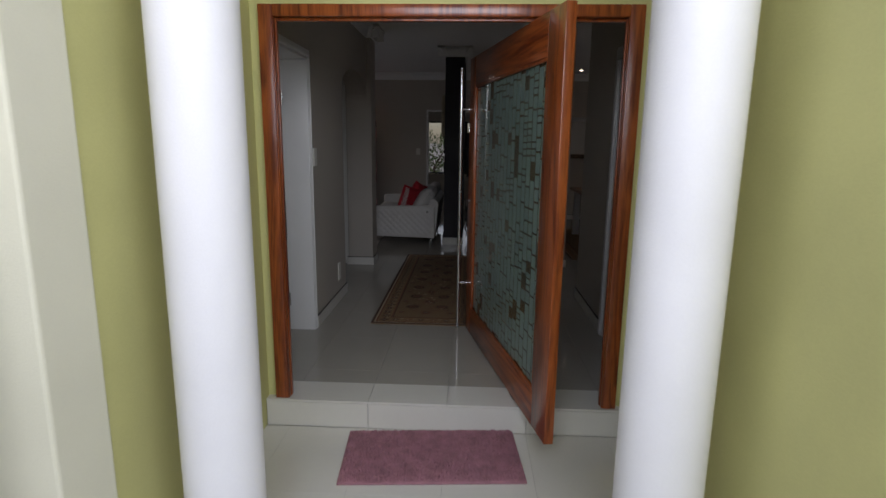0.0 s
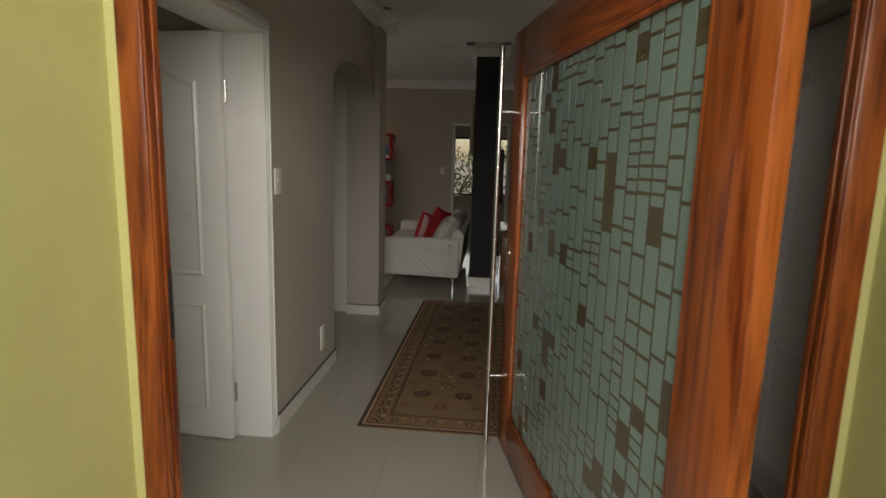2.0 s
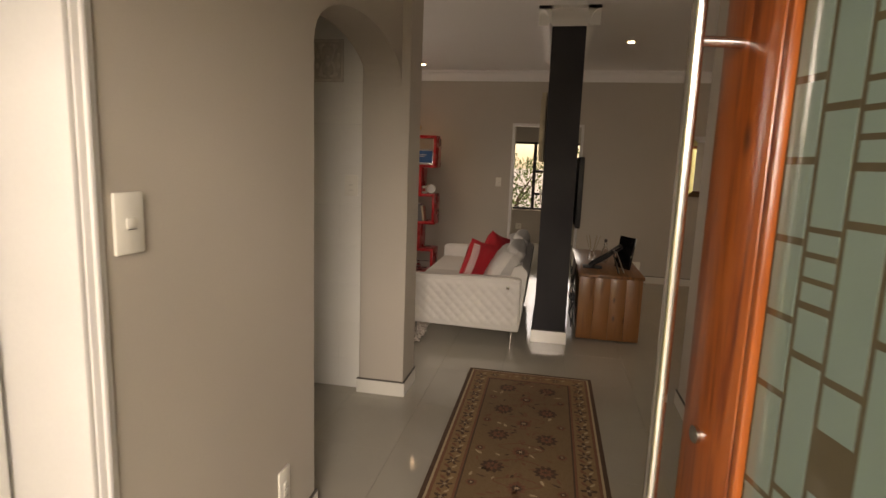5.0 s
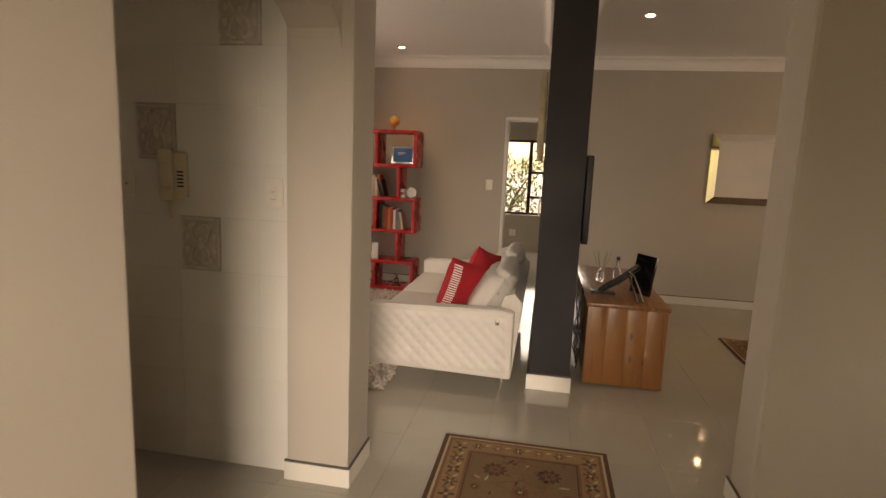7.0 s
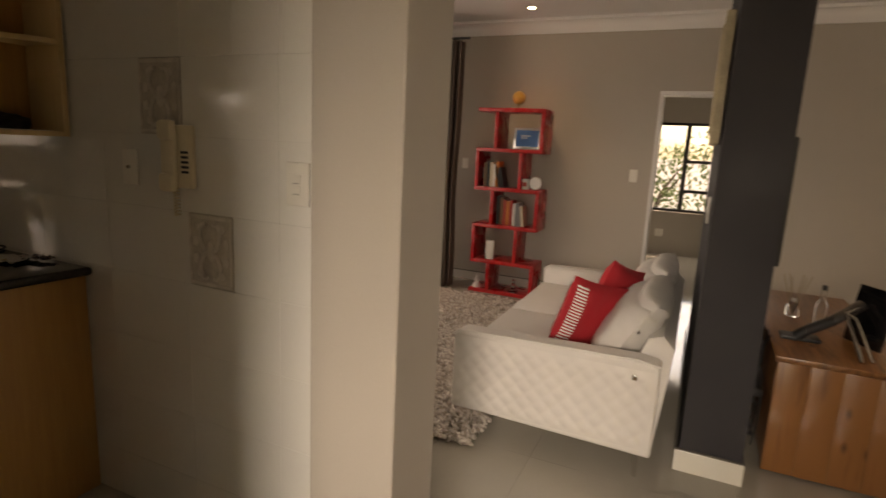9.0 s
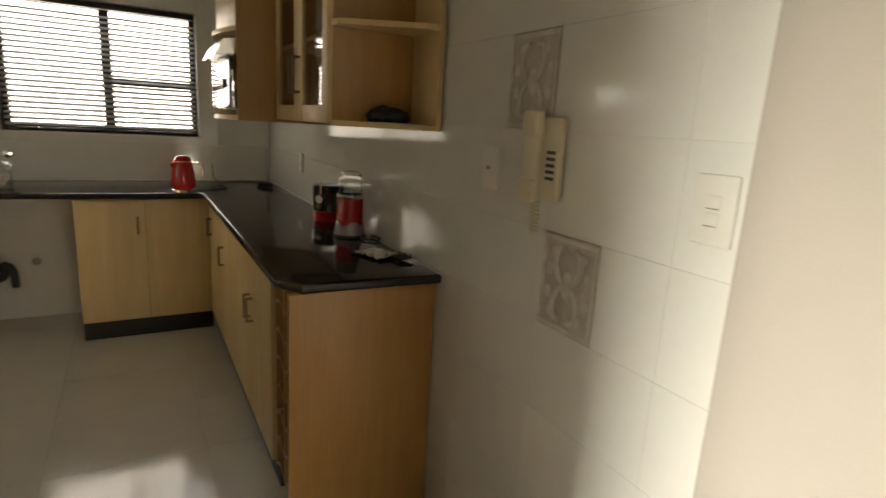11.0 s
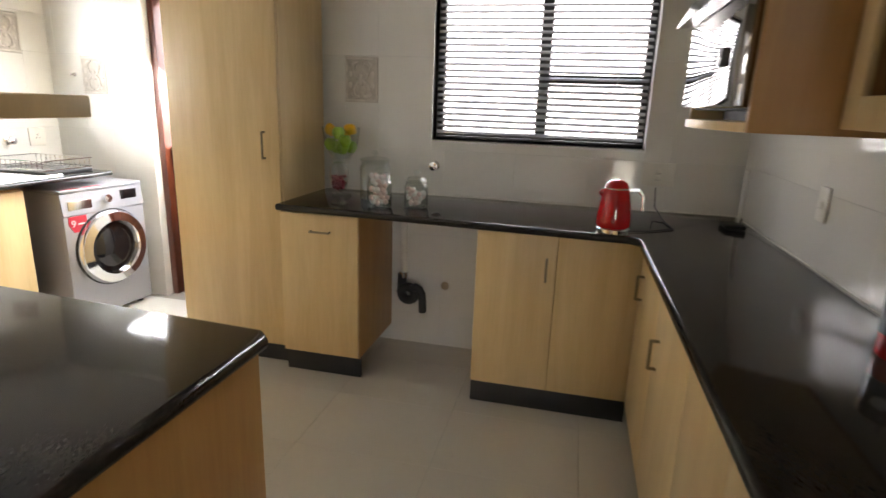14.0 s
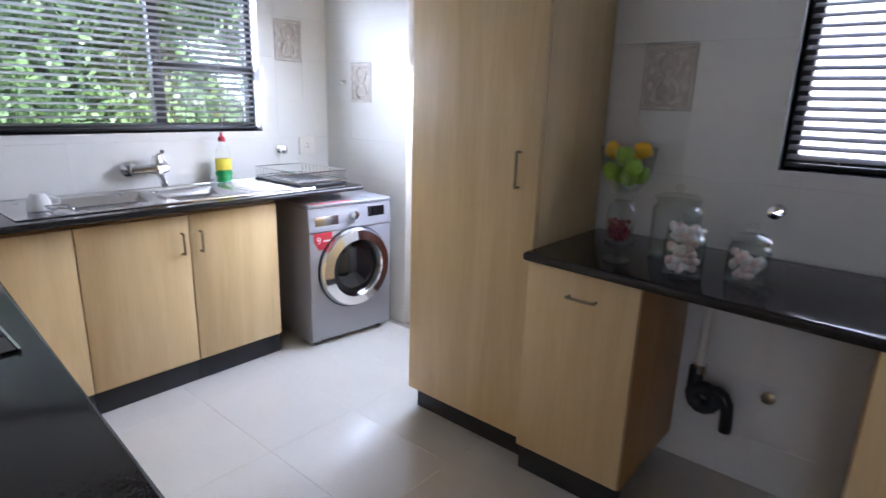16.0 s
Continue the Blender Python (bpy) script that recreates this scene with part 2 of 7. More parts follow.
M_SOFA = surface("white_leather", (0.66, 0.635, 0.60), 0.5, vary=0.05, scale=7, fine=240, bump=0.08)
M_CUSHION = surface("pale_grey_cushion_cloth", (0.60, 0.585, 0.555), 0.9, vary=0.08, scale=9, fine=300, bump=0.2)
M_CUSHION_RED = surface("red_cushion_cloth", (0.44, 0.018, 0.028), 0.85, vary=0.12, scale=9, fine=300, bump=0.25)
M_WASHER = surface("silver_washer_enamel", (0.38, 0.39, 0.42), 0.36, 0.25, vary=0.03, scale=6, bump=0)
M_CURTAIN = surface("brown_curtain_cloth", (0.115, 0.085, 0.07), 0.85, vary=0.14, scale=8, fine=300, bump=0.2, stretch=(1, 1, 0.1))
M_SHAG = stippled("shaggy_wool", (0.36, 0.30, 0.26), (0.72, 0.66, 0.60), 60)
M_RUG = stippled("tan_rug_wool", (0.15, 0.092, 0.043), (0.21, 0.132, 0.068), 260, bump=0.4)
M_RUG_BORDER = stippled("golden_tan_rug_wool", (0.20, 0.12, 0.055), (0.265, 0.165, 0.082), 260, bump=0.4)
M_RUG_DARK = stippled("dark_brown_rug_wool", (0.060, 0.030, 0.018), (0.095, 0.05, 0.03), 260, bump=0.4)
M_RUG_LIGHT = stippled("sand_rug_wool", (0.36, 0.27, 0.17), (0.44, 0.34, 0.22), 260, bump=0.4)
M_RUG_RUST = stippled("rust_rug_wool", (0.15, 0.062, 0.033), (0.21, 0.092, 0.05), 260, bump=0.4)
M_MAT = surface("mauve_bath_mat", (0.36, 0.17, 0.20), 0.95, vary=0.3, scale=16, fine=260, bump=0.5)
M_GLASS = glass("clear_glass")
M_WINDOW = glass("window_pane")
M_THIN = thin_glass("thin_clear_glass")
M_FROST = surface("etched_glass_block", (0.165, 0.245, 0.225), 0.4, vary=0.06, scale=5, fine=200, bump=0.0, coat=0.8)
M_PANE = surface("bronze_door_glass", (0.085, 0.07, 0.042), 0.08, vary=0.08, scale=4, bump=0, coat=0.5)
M_MICRO = surface("mirrored_black_glass", (0.46, 0.46, 0.47), 0.015, 1.0, vary=0.03, scale=5, bump=0)
M_MIRROR = surface("mirror_silver", (0.9, 0.9, 0.9), 0.015, 1.0, vary=0.0, scale=3, bump=0)
M_PAPER = surface("white_paper", (0.74, 0.73, 0.70), 0.8, vary=0.03, scale=20)
M_LAMP = glow("lit_downlight", (1.0, 0.82, 0.6), 12)
M_GROUND = surface("pale_paving_ground", (0.34, 0.32, 0.28), 0.9, vary=0.2, scale=1.2, fine=40, bump=0.3)
M_LEAF = surface("green_leaves", (0.055, 0.10, 0.022), 0.5, vary=0.5, scale=3, fine=30, bump=0)
M_LEAF_PALE = surface("pale_green_leaves", (0.10, 0.155, 0.038), 0.5, vary=0.5, scale=3, fine=30, bump=0)
M_BARK = surface("brown_bark", (0.12, 0.085, 0.06), 0.9, vary=0.3, scale=12, bump=0.6)


# ---- mesh helpers ----
def box(x0, x1, y0, y1, z0, z1, bevel=0.0, bm=None):
    bm = bm or bmesh.new()
    r = bmesh.ops.create_cube(bm, size=1)
    bmesh.ops.scale(bm, vec=(abs(x1 - x0), abs(y1 - y0), abs(z1 - z0)), verts=r["verts"])
    bmesh.ops.translate(bm, vec=((x0 + x1) / 2, (y0 + y1) / 2, (z0 + z1) / 2), verts=r["verts"])
    if bevel:
        edges = list({e for v in r["verts"] for e in v.link_edges})
        bmesh.ops.bevel(bm, geom=edges, offset=bevel, segments=2, affect="EDGES", profile=0.5)
    return bm


def tube(a, b, radius, sides=12, bm=None, radius_b=None):
    bm = bm or bmesh.new()
    a, b = Vector(a), Vector(b)
    d = b - a
    m = Matrix.Translation((a + b) / 2) @ d.to_track_quat("Z", "Y").to_matrix().to_4x4()
    bmesh.ops.create_cone(bm, cap_ends=True, segments=sides, radius1=radius, radius2=radius if radius_b is None else radius_b, depth=d.length, matrix=m)
    return bm


def lathe(profile, centre, sides=28, bm=None, axis=None):
    """Turns (radius, height) pairs round an upright axis, or round the given one."""
    bm = bm or bmesh.new()
    turn = Vector(axis).to_track_quat("Z", "Y").to_matrix() if axis else Matrix.Identity(3)
    rings = []
    for r, h in profile:
        rings.append([bm.verts.new(Vector(centre) + turn @ Vector((r * math.cos(2 * math.pi * k / sides), r * math.sin(2 * math.pi * k / sides), h))) for k in range(sides)])
    for lo, hi in zip(rings, rings[1:]):
        for k in range(sides):
            bm.faces.new((lo[k], lo[(k + 1) % sides], hi[(k + 1) % sides], hi[k]))
    if profile[0][0] > 0.0005:
        bm.faces.new(list(reversed(rings[0])))
    if profile[-1][0] > 0.0005:
        bm.faces.new(rings[-1])
    return bm


def prism(outline, axis, lo, hi, bm=None):
    """A flat outline of pairs pushed along x, y or z."""
    bm = bm or bmesh.new()
    def at(p, d):
        return {"x": (d, p[0], p[1]), "y": (p[0], d, p[1]), "z": (p[0], p[1], d)}[axis]
    a = [bm.verts.new(at(p, lo)) for p in outline]
    b = [bm.verts.new(at(p, hi)) for p in outline]
    bm.faces.new(a)
    bm.faces.new(list(reversed(b)))
    for k in range(len(outline)):
        bm.faces.new((a[k], b[k], b[(k + 1) % len(outline)], a[(k + 1) % len(outline)]))
    bmesh.ops.recalc_face_normals(bm, faces=bm.faces)
    return bm


def pipe(points, radius, sides=8, bm=None):
    """A bent round bar through the points."""
    bm = bm or bmesh.new()
    for a, b in zip(points, points[1:]):
        tube(a, b, radius, sides, bm)
    for p in points[1:-1]:
        bmesh.ops.create_icosphere(bm, subdivisions=1, radius=radius * 1.02, matrix=Matrix.Translation(p))
    return bm


def turned(bm, m):
    bmesh.ops.transform(bm, matrix=m, verts=bm.verts)
    return bm


def mesh_object(name, bm, material, smooth=False):
    me = bpy.data.meshes.new(name)
    bm.normal_update()
    bm.to_mesh(me)
    bm.free()
    me.materials.append(material)
    if smooth:
        me.polygons.foreach_set("use_smooth", [True] * len(me.polygons))
        me.set_sharp_from_angle(angle=radians(40))
    return new(name, me)


def structure(name, bm, material, label, smooth=False):
    return tagged(mesh_object(name, bm, material, smooth), label, kind="structure")


def solo(name, bm, material, label, category, group="", smooth=True):
    return tagged(mesh_object(name, bm, material, smooth), label, category, group)


def thing(name, place, label, category, group="", kind=""):
    e = new(name)
    e.empty_display_size = 0.1
    e.location = place
    return tagged(e, label, category, group, kind)


def part(name, bm, material, parent, label="", smooth=True):
    ob = mesh_object(name, bm, material, smooth)
    ob.parent = parent
    if parent.type == "EMPTY":
        ob.matrix_parent_inverse = Matrix.Translation(parent.location).inverted()
    if label:
        ob["label"] = label
    return ob


def scattered(name, kind, matrices, material, parent, label="", smooth=True):
    """Many small copies of a tuft ("cone"), a pellet ("ball") or a leaf ("leaf") in one mesh."""
    bm = bmesh.new()
    if kind == "ball":
        bmesh.ops.create_icosphere(bm, subdivisions=1, radius=1)
    elif kind == "cone":
        bmesh.ops.create_cone(bm, segments=4, radius1=1, radius2=0.35, depth=2, cap_ends=False)
    else:
        vs = [bm.verts.new(v) for v in ((-1, 0, 0), (-0.2, 0.5, 0.12), (0.6, 0.35, 0.1), (1.1, 0, -0.12), (0.6, -0.35, 0.1), (-0.2, -0.5, 0.12))]
        bm.faces.new(vs)
    bm.verts.index_update()
    base = np.array([(*v.co, 1.0) for v in bm.verts])
    faces = [[v.index for v in f.verts] for f in bm.faces]
    bm.free()
    ms = np.array([[list(r) for r in m] for m in matrices])
    verts = np.einsum("kij,nj->kni", ms, base)[:, :, :3].reshape(-1, 3)
    n = len(base)
    me = bpy.data.meshes.new(name)
    me.from_pydata(verts.tolist(), [], [[q + k * n for q in f] for k in range(len(ms)) for f in faces])
    me.materials.append(material)
    if smooth:
        me.polygons.foreach_set("use_smooth", [True] * len(me.polygons))
    ob = new(name, me)
    ob.parent = parent
    if parent.type == "EMPTY":
        ob.matrix_parent_inverse = Matrix.Translation(parent.location).inverted()
    ob["kind"] = "stuff"
    if label:
        ob["label"] = label
    return ob


def rect_minus(r, holes):
    """The rectangle (a0, a1, b0, b1) less the holes, as rectangles."""
    out = [r]
    for h0, h1, k0, k1 in holes:
        nxt = []
        for a0, a1, b0, b1 in out:
            if a1 <= h0 or a0 >= h1 or b1 <= k0 or b0 >= k1:
                nxt.append((a0, a1, b0, b1))
                continue
            if a0 < h0: nxt.append((a0, h0, b0, b1))
            if a1 > h1: nxt.append((h1, a1, b0, b1))
            m0, m1 = max(a0, h0), min(a1, h1)
            if b0 < k0: nxt.append((m0, m1, b0, k0))
            if b1 > k1: nxt.append((m0, m1, k1, b1))
        out = nxt
    return out


def wall(name, axis, c0, c1, a0, a1, z0, z1, material, label, holes=()):
    """A wall c0..c1 thick across the axis ("x": it faces x and runs along y), with openings (a0, a1, z0, z1) through it."""
    bm = bmesh.new()
    for p0, p1, q0, q1 in rect_minus((a0, a1, z0, z1), holes):
        if axis == "x":
            box(c0, c1, p0, p1, q0, q1, bm=bm)
        else:
            box(p0, p1, c0, c1, q0, q1, bm=bm)
    return structure(name, bm, material, label)


def rect_frame(x0, x1, z0, z1, w, y0, y1):
    """A flat picture-frame shape in the x-z plane."""
    bm = box(x0, x0 + w, y0, y1, z0, z1, 0.003)
    box(x1 - w, x1, y0, y1, z0, z1, 0.003, bm)
    box(x0 + w - 0.002, x1 - w + 0.002, y0 + 0.001, y1 - 0.001, z0, z0 + w, 0.003, bm)
    box(x0 + w - 0.002, x1 - w + 0.002, y0 + 0.001, y1 - 0.001, z1 - w, z1, 0.003, bm)
    return bm


CEIL = 2.70

# ---- ground and porch ----
structure("ground", box(-300, 300, -300, 300, -0.45, -0.33), M_GROUND, "pale paved ground round the house")
structure("porch_floor", box(-3.2, 2.8, -0.6, 2.9, -0.34, -0.176), M_GROUT, "raised porch slab under its floor tiles")
wall("wall_front", "y", 2.94, 3.03, -6.0, 5.2, -0.33, 3.1, M_GREEN, "olive green plastered house front", [(-1.085, 0.845, -0.33, 2.13), (-6.0, -1.9, -0.4, 3.2)])
structure("wall_porch_west", box(-2.6, -1.14, 1.53, 2.94, -0.33, 3.1), M_GREEN, "olive green plastered side wall of the porch")
structure("wall_porch_west_corner", box(-2.6, -1.10, 1.30, 1.53, -0.33, 3.1, 0.01), M_CREAM, "cream plastered corner of the porch wall")
structure("wall_porch_east", box(0.89, 2.4, 0.75, 2.94, -0.33, 3.1), M_GREEN, "olive green plastered side wall of the porch")
structure("ceiling_porch", box(-3.2, 2.8, 1.9, 2.94, 3.1, 3.3), M_CEILING, "white porch ceiling")
structure("threshold", box(-1.138, 0.888, 2.9, 3.03, -0.33, -0.012), M_GROUT, "raised door threshold under its tiles")


def porch_column(x, y):
    c = thing("porch_column", (x, y, -0.176), "round white plastered porch column", "column", "porch columns")
    part("shaft", lathe([(0.138, -0.17), (0.138, 3.1)], (x, y, 0), 40), M_COLUMN, c)
    part("plinth", lathe([(0.15, -0.164), (0.15, -0.10), (0.139, -0.085)], (x, y, 0), 40), M_COLUMN, c)


porch_column(-0.855, 1.75)
porch_column(0.64, 1.66)
porch_column(-1.30, 1.02)

# ---- hall, living room and dining shell ----
structure("floor", box(-5.75, -1.40, 1.76, 3.03, -0.33, -0.012, bm=box(-5.75, 5.2, 3.03, 14.2, -0.33, -0.012)), M_GROUT, "floor screed under the porcelain tiles")
wall("wall_hall_west", "x", -1.40, -1.18, 3.03, 5.16, 0, CEIL, M_TAUPE, "taupe painted hall wall", [(3.15, 4.07, 0, 2.04)])
wall("wall_hall_east", "x", 1.05, 1.25, 3.03, 5.2, 0, CEIL, M_TAUPE, "taupe painted hall wall", [(3.3, 4.1, 0, 2.04)])
wall("wall_dining_south", "y", 5.0, 5.2, 1.25, 5.0, 0, CEIL, M_TAUPE, "taupe painted dining room wall")
wall("wall_dining_east", "x", 5.0, 5.2, 3.03, 10.7, 0, CEIL, M_TAUPE, "taupe painted dining room wall", [(6.5, 8.5, 0.7, 2.1)])
wall("wall_living_north", "y", 10.7, 10.9, -3.5, 5.2, 0, CEIL, M_TAUPE, "taupe painted living room wall", [(-0.80, 0.06, 0, 2.0)])
wall("wall_living_west", "x", -3.5, -3.3, 6.66, 10.7, 0, CEIL, M_TAUPE, "taupe painted living room wall", [(7.2, 9.8, 0, 2.2)])
structure("wall_partition", box(-0.352, -0.09, 7.765, 9.75, 0, CEIL), M_DARK_WALL, "charcoal painted free-standing partition wall")
structure("pier_east", box(0.60, 1.16, 6.5, 6.75, 0, CEIL, 0.02), M_TAUPE, "taupe painted free-standing pier")
wall("wall_far_room_west", "x", -3.2, -3.0, 10.9, 13.9, 0, CEIL, M_WHITE_PAINT, "pale wall of the far bedroom")
wall("wall_far_room_east", "x", 2.4, 2.6, 10.9, 13.9, 0, CEIL, M_WHITE_PAINT, "pale wall of the far bedroom")
wall("wall_far_room_north", "y", 13.9, 14.1, -3.2, 2.6, 0, CEIL, M_TAUPE, "taupe wall of the far bedroom", [(-1.12, 0.4, 0.64, 1.93)])
structure("ceiling", box(-5.75, 5.2, 1.76, 14.2, CEIL, CEIL + 0.15), M_CEILING, "white plastered ceiling")

# arch between hall and kitchen
ARCH = [(5.16, CEIL), (5.16, 1.915)]
for k in range(1, 20):
    a = math.pi * k / 20
    ARCH.append((5.77 - 0.61 * math.cos(a), 1.915 + 0.235 * math.sin(a) ** 0.9))
ARCH += [(6.38, 1.915), (6.38, CEIL)]
structure("arch", prism(ARCH, "x", -1.40, -1.18), M_TAUPE, "taupe painted arch between hall and kitchen")
structure("pier_west", box(-1.42, -1.126, 6.38, 6.66, 0, CEIL, 0.006), M_TAUPE, "taupe painted pier beside the kitchen arch")
wall("wall_kitchen_north", "y", 6.445, 6.66, -5.75, -1.42, 0, CEIL, M_WALL_GROUT, "kitchen wall behind glazed tiles")

# kitchen shell
wall("wall_kitchen_west", "x", -5.55, -5.33, 3.56, 6.445, 0, CEIL, M_WALL_GROUT, "kitchen window wall behind glazed tiles", [(4.79, 5.94, 1.25, 2.09)])
wall("wall_kitchen_door", "x", -5.75, -5.555, 1.76, 3.56, 0, CEIL, M_WALL_GROUT, "kitchen back door wall behind glazed tiles", [(2.74, 3.52, 0, 2.10)])
# the second, unseen opening is added for the guest room fill lamp
wall("wall_kitchen_south", "y", 1.76, 1.95, -5.555, -1.40, 0, CEIL, M_WALL_GROUT, "kitchen sink wall behind glazed tiles", [(-5.03, -3.35, 1.24, 2.09), (-2.25, -1.65, 1.2, 1.8)])
wall("wall_kitchen_east", "x", -2.64, -2.55, 1.95, 4.42, 0, CEIL, M_WHITE_PAINT, "white kitchen wall beside the peninsula")
structure("wall_tower_back", box(-2.64, -1.40, 4.30, 4.42, 0, CEIL), M_WHITE_PAINT, "white wall behind the oven tower")
structure("wall_passage", box(-2.03, -1.40, 4.42, 5.16, 0, CEIL), M_TAUPE, "taupe painted wall of the kitchen passage")

# ---- trim: cornices and skirtings ----
def cornice(name, axis, face, a0, a1, sign):
    """A stepped, coved cornice under the ceiling, on a wall face; sign: the way it stands off."""
    bm = bmesh.new()
    prof = [(0, 0), (0.018, 0), (0.022, 0.02)] + [(0.022 + 0.068 * (1 - math.cos(math.pi / 2 * k / 6)), 0.02 + 0.085 * math.sin(math.pi / 2 * k / 6)) for k in range(1, 7)] + [(0.10, 0.105), (0.10, 0.13), (0, 0.13)]
    out = [(face + sign * p, CEIL - 0.13 + q) for p, q in prof]
    prism(out, "y" if axis == "x" else "x", a0, a1, bm)
    structure(name, bm, M_CEILING, "white moulded plaster cornice", True)


cornice("trim_cornice_north", "y", 10.7, -3.3, 5.0, -1)
cornice("trim_cornice_partition_west", "x", -0.36, 7.665, 9.85, -1)
cornice("trim_cornice_partition_east", "x", -0.09, 7.665, 9.85, 1)
cornice("trim_cornice_partition_south", "y", 7.765, -0.46, 0.01, -1)
cornice("trim_cornice_living_west", "x", -3.3, 6.66, 10.7, 1)
cornice("trim_cornice_living_south", "y", 6.66, -3.3, -1.026, 1)
cornice("trim_cornice_pier", "x", -1.126, 6.28, 6.76, 1)
cornice("trim_cornice_pier_south", "y", 6.38, -1.18, -1.026, -1)
cornice("trim_cornice_hall_west", "x", -1.18, 3.03, 6.38, 1)
cornice("trim_cornice_hall_east", "x", 1.05, 3.03, 5.2, -1)
cornice("trim_cornice_hall_south", "y", 3.03, -1.18, 1.05, 1)


def skirting(name, x0, x1, y0, y1, high=0.095):
    bm = box(x0, x1, y0, y1, 0, high - 0.006, 0.002)
    ob = structure(name, bm, M_FLOOR_PALE, "cream porcelain tile skirting")
    edge = mesh_object("dark_edge", box(x0 + 0.001, x1 - 0.001, y0 + 0.001, y1 - 0.001, high - 0.006, high + 0.002), M_JOINT)
    edge.parent = ob


skirting("baseboard_hall_west", -1.18, -1.168, 4.122, 5.172)
skirting("baseboard_hall_end", -1.40, -1.18, 5.16, 5.172)
skirting("baseboard_pier_south", -1.432, -1.114, 6.368, 6.38)
skirting("baseboard_pier_east", -1.126, -1.114, 6.38, 6.672)
skirting("baseboard_partition_south", -0.372, -0.078, 7.753, 7.765, 0.11)
skirting("baseboard_partition_west", -0.372, -0.36, 7.765, 9.75, 0.11)
skirting("baseboard_partition_east", -0.09, -0.078, 7.765, 9.75, 0.11)
skirting("baseboard_north_west", -3.3, -0.88, 10.688, 10.7)
skirting("baseboard_north_east", 0.14, 5.0, 10.688, 10.7)
skirting("baseboard_pier_east_south", 0.588, 1.172, 6.488, 6.5)
skirting("baseboard_pier_east_west", 0.588, 0.60, 6.5, 6.76)
skirting("baseboard_hall_east", 1.038, 1.05, 4.2, 5.2)


# ---- doors ----
def casing(parent, axis, c, a0, a1, top, wide=0.09, deep=0.02, material=None):
    material = material or M_GLOSS_WHITE
    s = c + deep
    def bar(p0, p1, q0, q1, name):
        bm = bmesh.new()
        for k, (inset, d) in enumerate(((0.0, 0.55), (0.018, 1.0))):
            lo, hi = min(c, c + deep * d), max(c, c + deep * d)
            i0, i1 = p0 + inset, p1 - inset
            if axis == "x":
                box(lo - 0.0005 * k, hi, i0, i1, q0, q1 - (inset if name == "head" else 0), 0.003, bm)
            else:
                box(i0, i1, lo - 0.0005 * k, hi, q0, q1 - (inset if name == "head" else 0), 0.003, bm)
        part(name, bm, material, parent)
    bar(a0 - wide, a0, 0.001, top, "jamb_casing")
    bar(a1, a1 + wide, 0.001, top, "jamb_casing")
    bar(a0 - wide, a1 + wide, top + 0.0005, top + wide, "head")


def panel_door(name, place, width, height, m, label, handle_at):
    """A white two-panel door with an arched upper panel, hinged at x = 0, in its own space: x along, y through, z up."""
    d = thing(name, place, label, "door", kind="structure")
    d.location = (0, 0, 0)
    leaf = part("leaf", box(0.002, width, -0.02, 0.02, 0.008, height, 0.003), M_GLOSS_WHITE, d)
    for side in (-1, 1):
        for z0, z1, arch in ((0.16, 0.72, 0.0), (0.86, height - 0.22, 0.10)):
            x0, x1 = 0.12, width - 0.11
            out = [(x0, z0), (x1, z0)]
            if arch:
                for k in range(17):
                    f = k / 16
                    out.append((x1 + (x0 - x1) * f, z1 + arch * math.sin(math.pi * f) ** 2))
            else:
                out += [(x1, z1), (x0, z1)]
            cx, cz = (x0 + x1) / 2, (z0 + z1) / 2
            inner = [(cx + (p - cx) * 0.90, cz + (q - cz) * 0.94) for p, q in out]
            bm = bmesh.new()
            n = len(out)
            ys = [side * 0.0205, side * 0.029, side * 0.0215]
            ring = [[bm.verts.new((p, ys[0], q)) for p, q in out],
                    [bm.verts.new(((p + r) / 2, ys[1], (q + s) / 2)) for (p, q), (r, s) in zip(out, inner)],
                    [bm.verts.new((r, ys[2], s)) for r, s in inner]]
            for lo, hi in zip(ring, ring[1:]):
                for k in range(n):
                    bm.faces.new((lo[k], lo[(k + 1) % n], hi[(k + 1) % n], hi[k]))
            bm.faces.new(ring[2])
            bmesh.ops.recalc_face_normals(bm, faces=bm.faces)
            part("panel_moulding", bm, M_GLOSS_WHITE, d, smooth=False)
        plate = part("lock_plate", box(width - 0.075, width - 0.04, side * 0.020, side * 0.026, 0.95, 1.12, 0.002), M_STEEL, d, "steel lock plate")
        part("lever", pipe([(width - 0.057, side * 0.02, 1.07), (width - 0.057, side * 0.06, 1.07), (width - 0.16, side * 0.062, 1.07)], 0.008), M_STEEL, d, "steel lever handle")
    for z in (0.25, 1.75):
        part("hinge", tube((0.0, -0.024, z - 0.05), (0.0, -0.024, z + 0.05), 0.008), M_STEEL, d)
    d.matrix_basis = m
    return d


hall_frame = thing("door_frame_1", (-1.29, 3.6, 0), "white painted door lining and casing", "door frame", kind="structure")
casing(hall_frame, "x", -1.18, 3.15, 4.07, 2.04, 0.05, 0.014)
for a, b in ((3.15, 3.165), (4.055, 4.07)):
    part("lining", box(-1.405, -1.176, a, b, 0.001, 2.04, 0.003), M_GLOSS_WHITE, hall_frame)
part("lining_head", box(-1.405, -1.176, 3.165, 4.055, 2.02, 2.04, 0.003), M_GLOSS_WHITE, hall_frame)
panel_door("door_1", (0, 0, 0), 0.73, 2.015, pose(-1.365, 4.018, 0, 0, 0, 177), "open white painted panel door", 0)
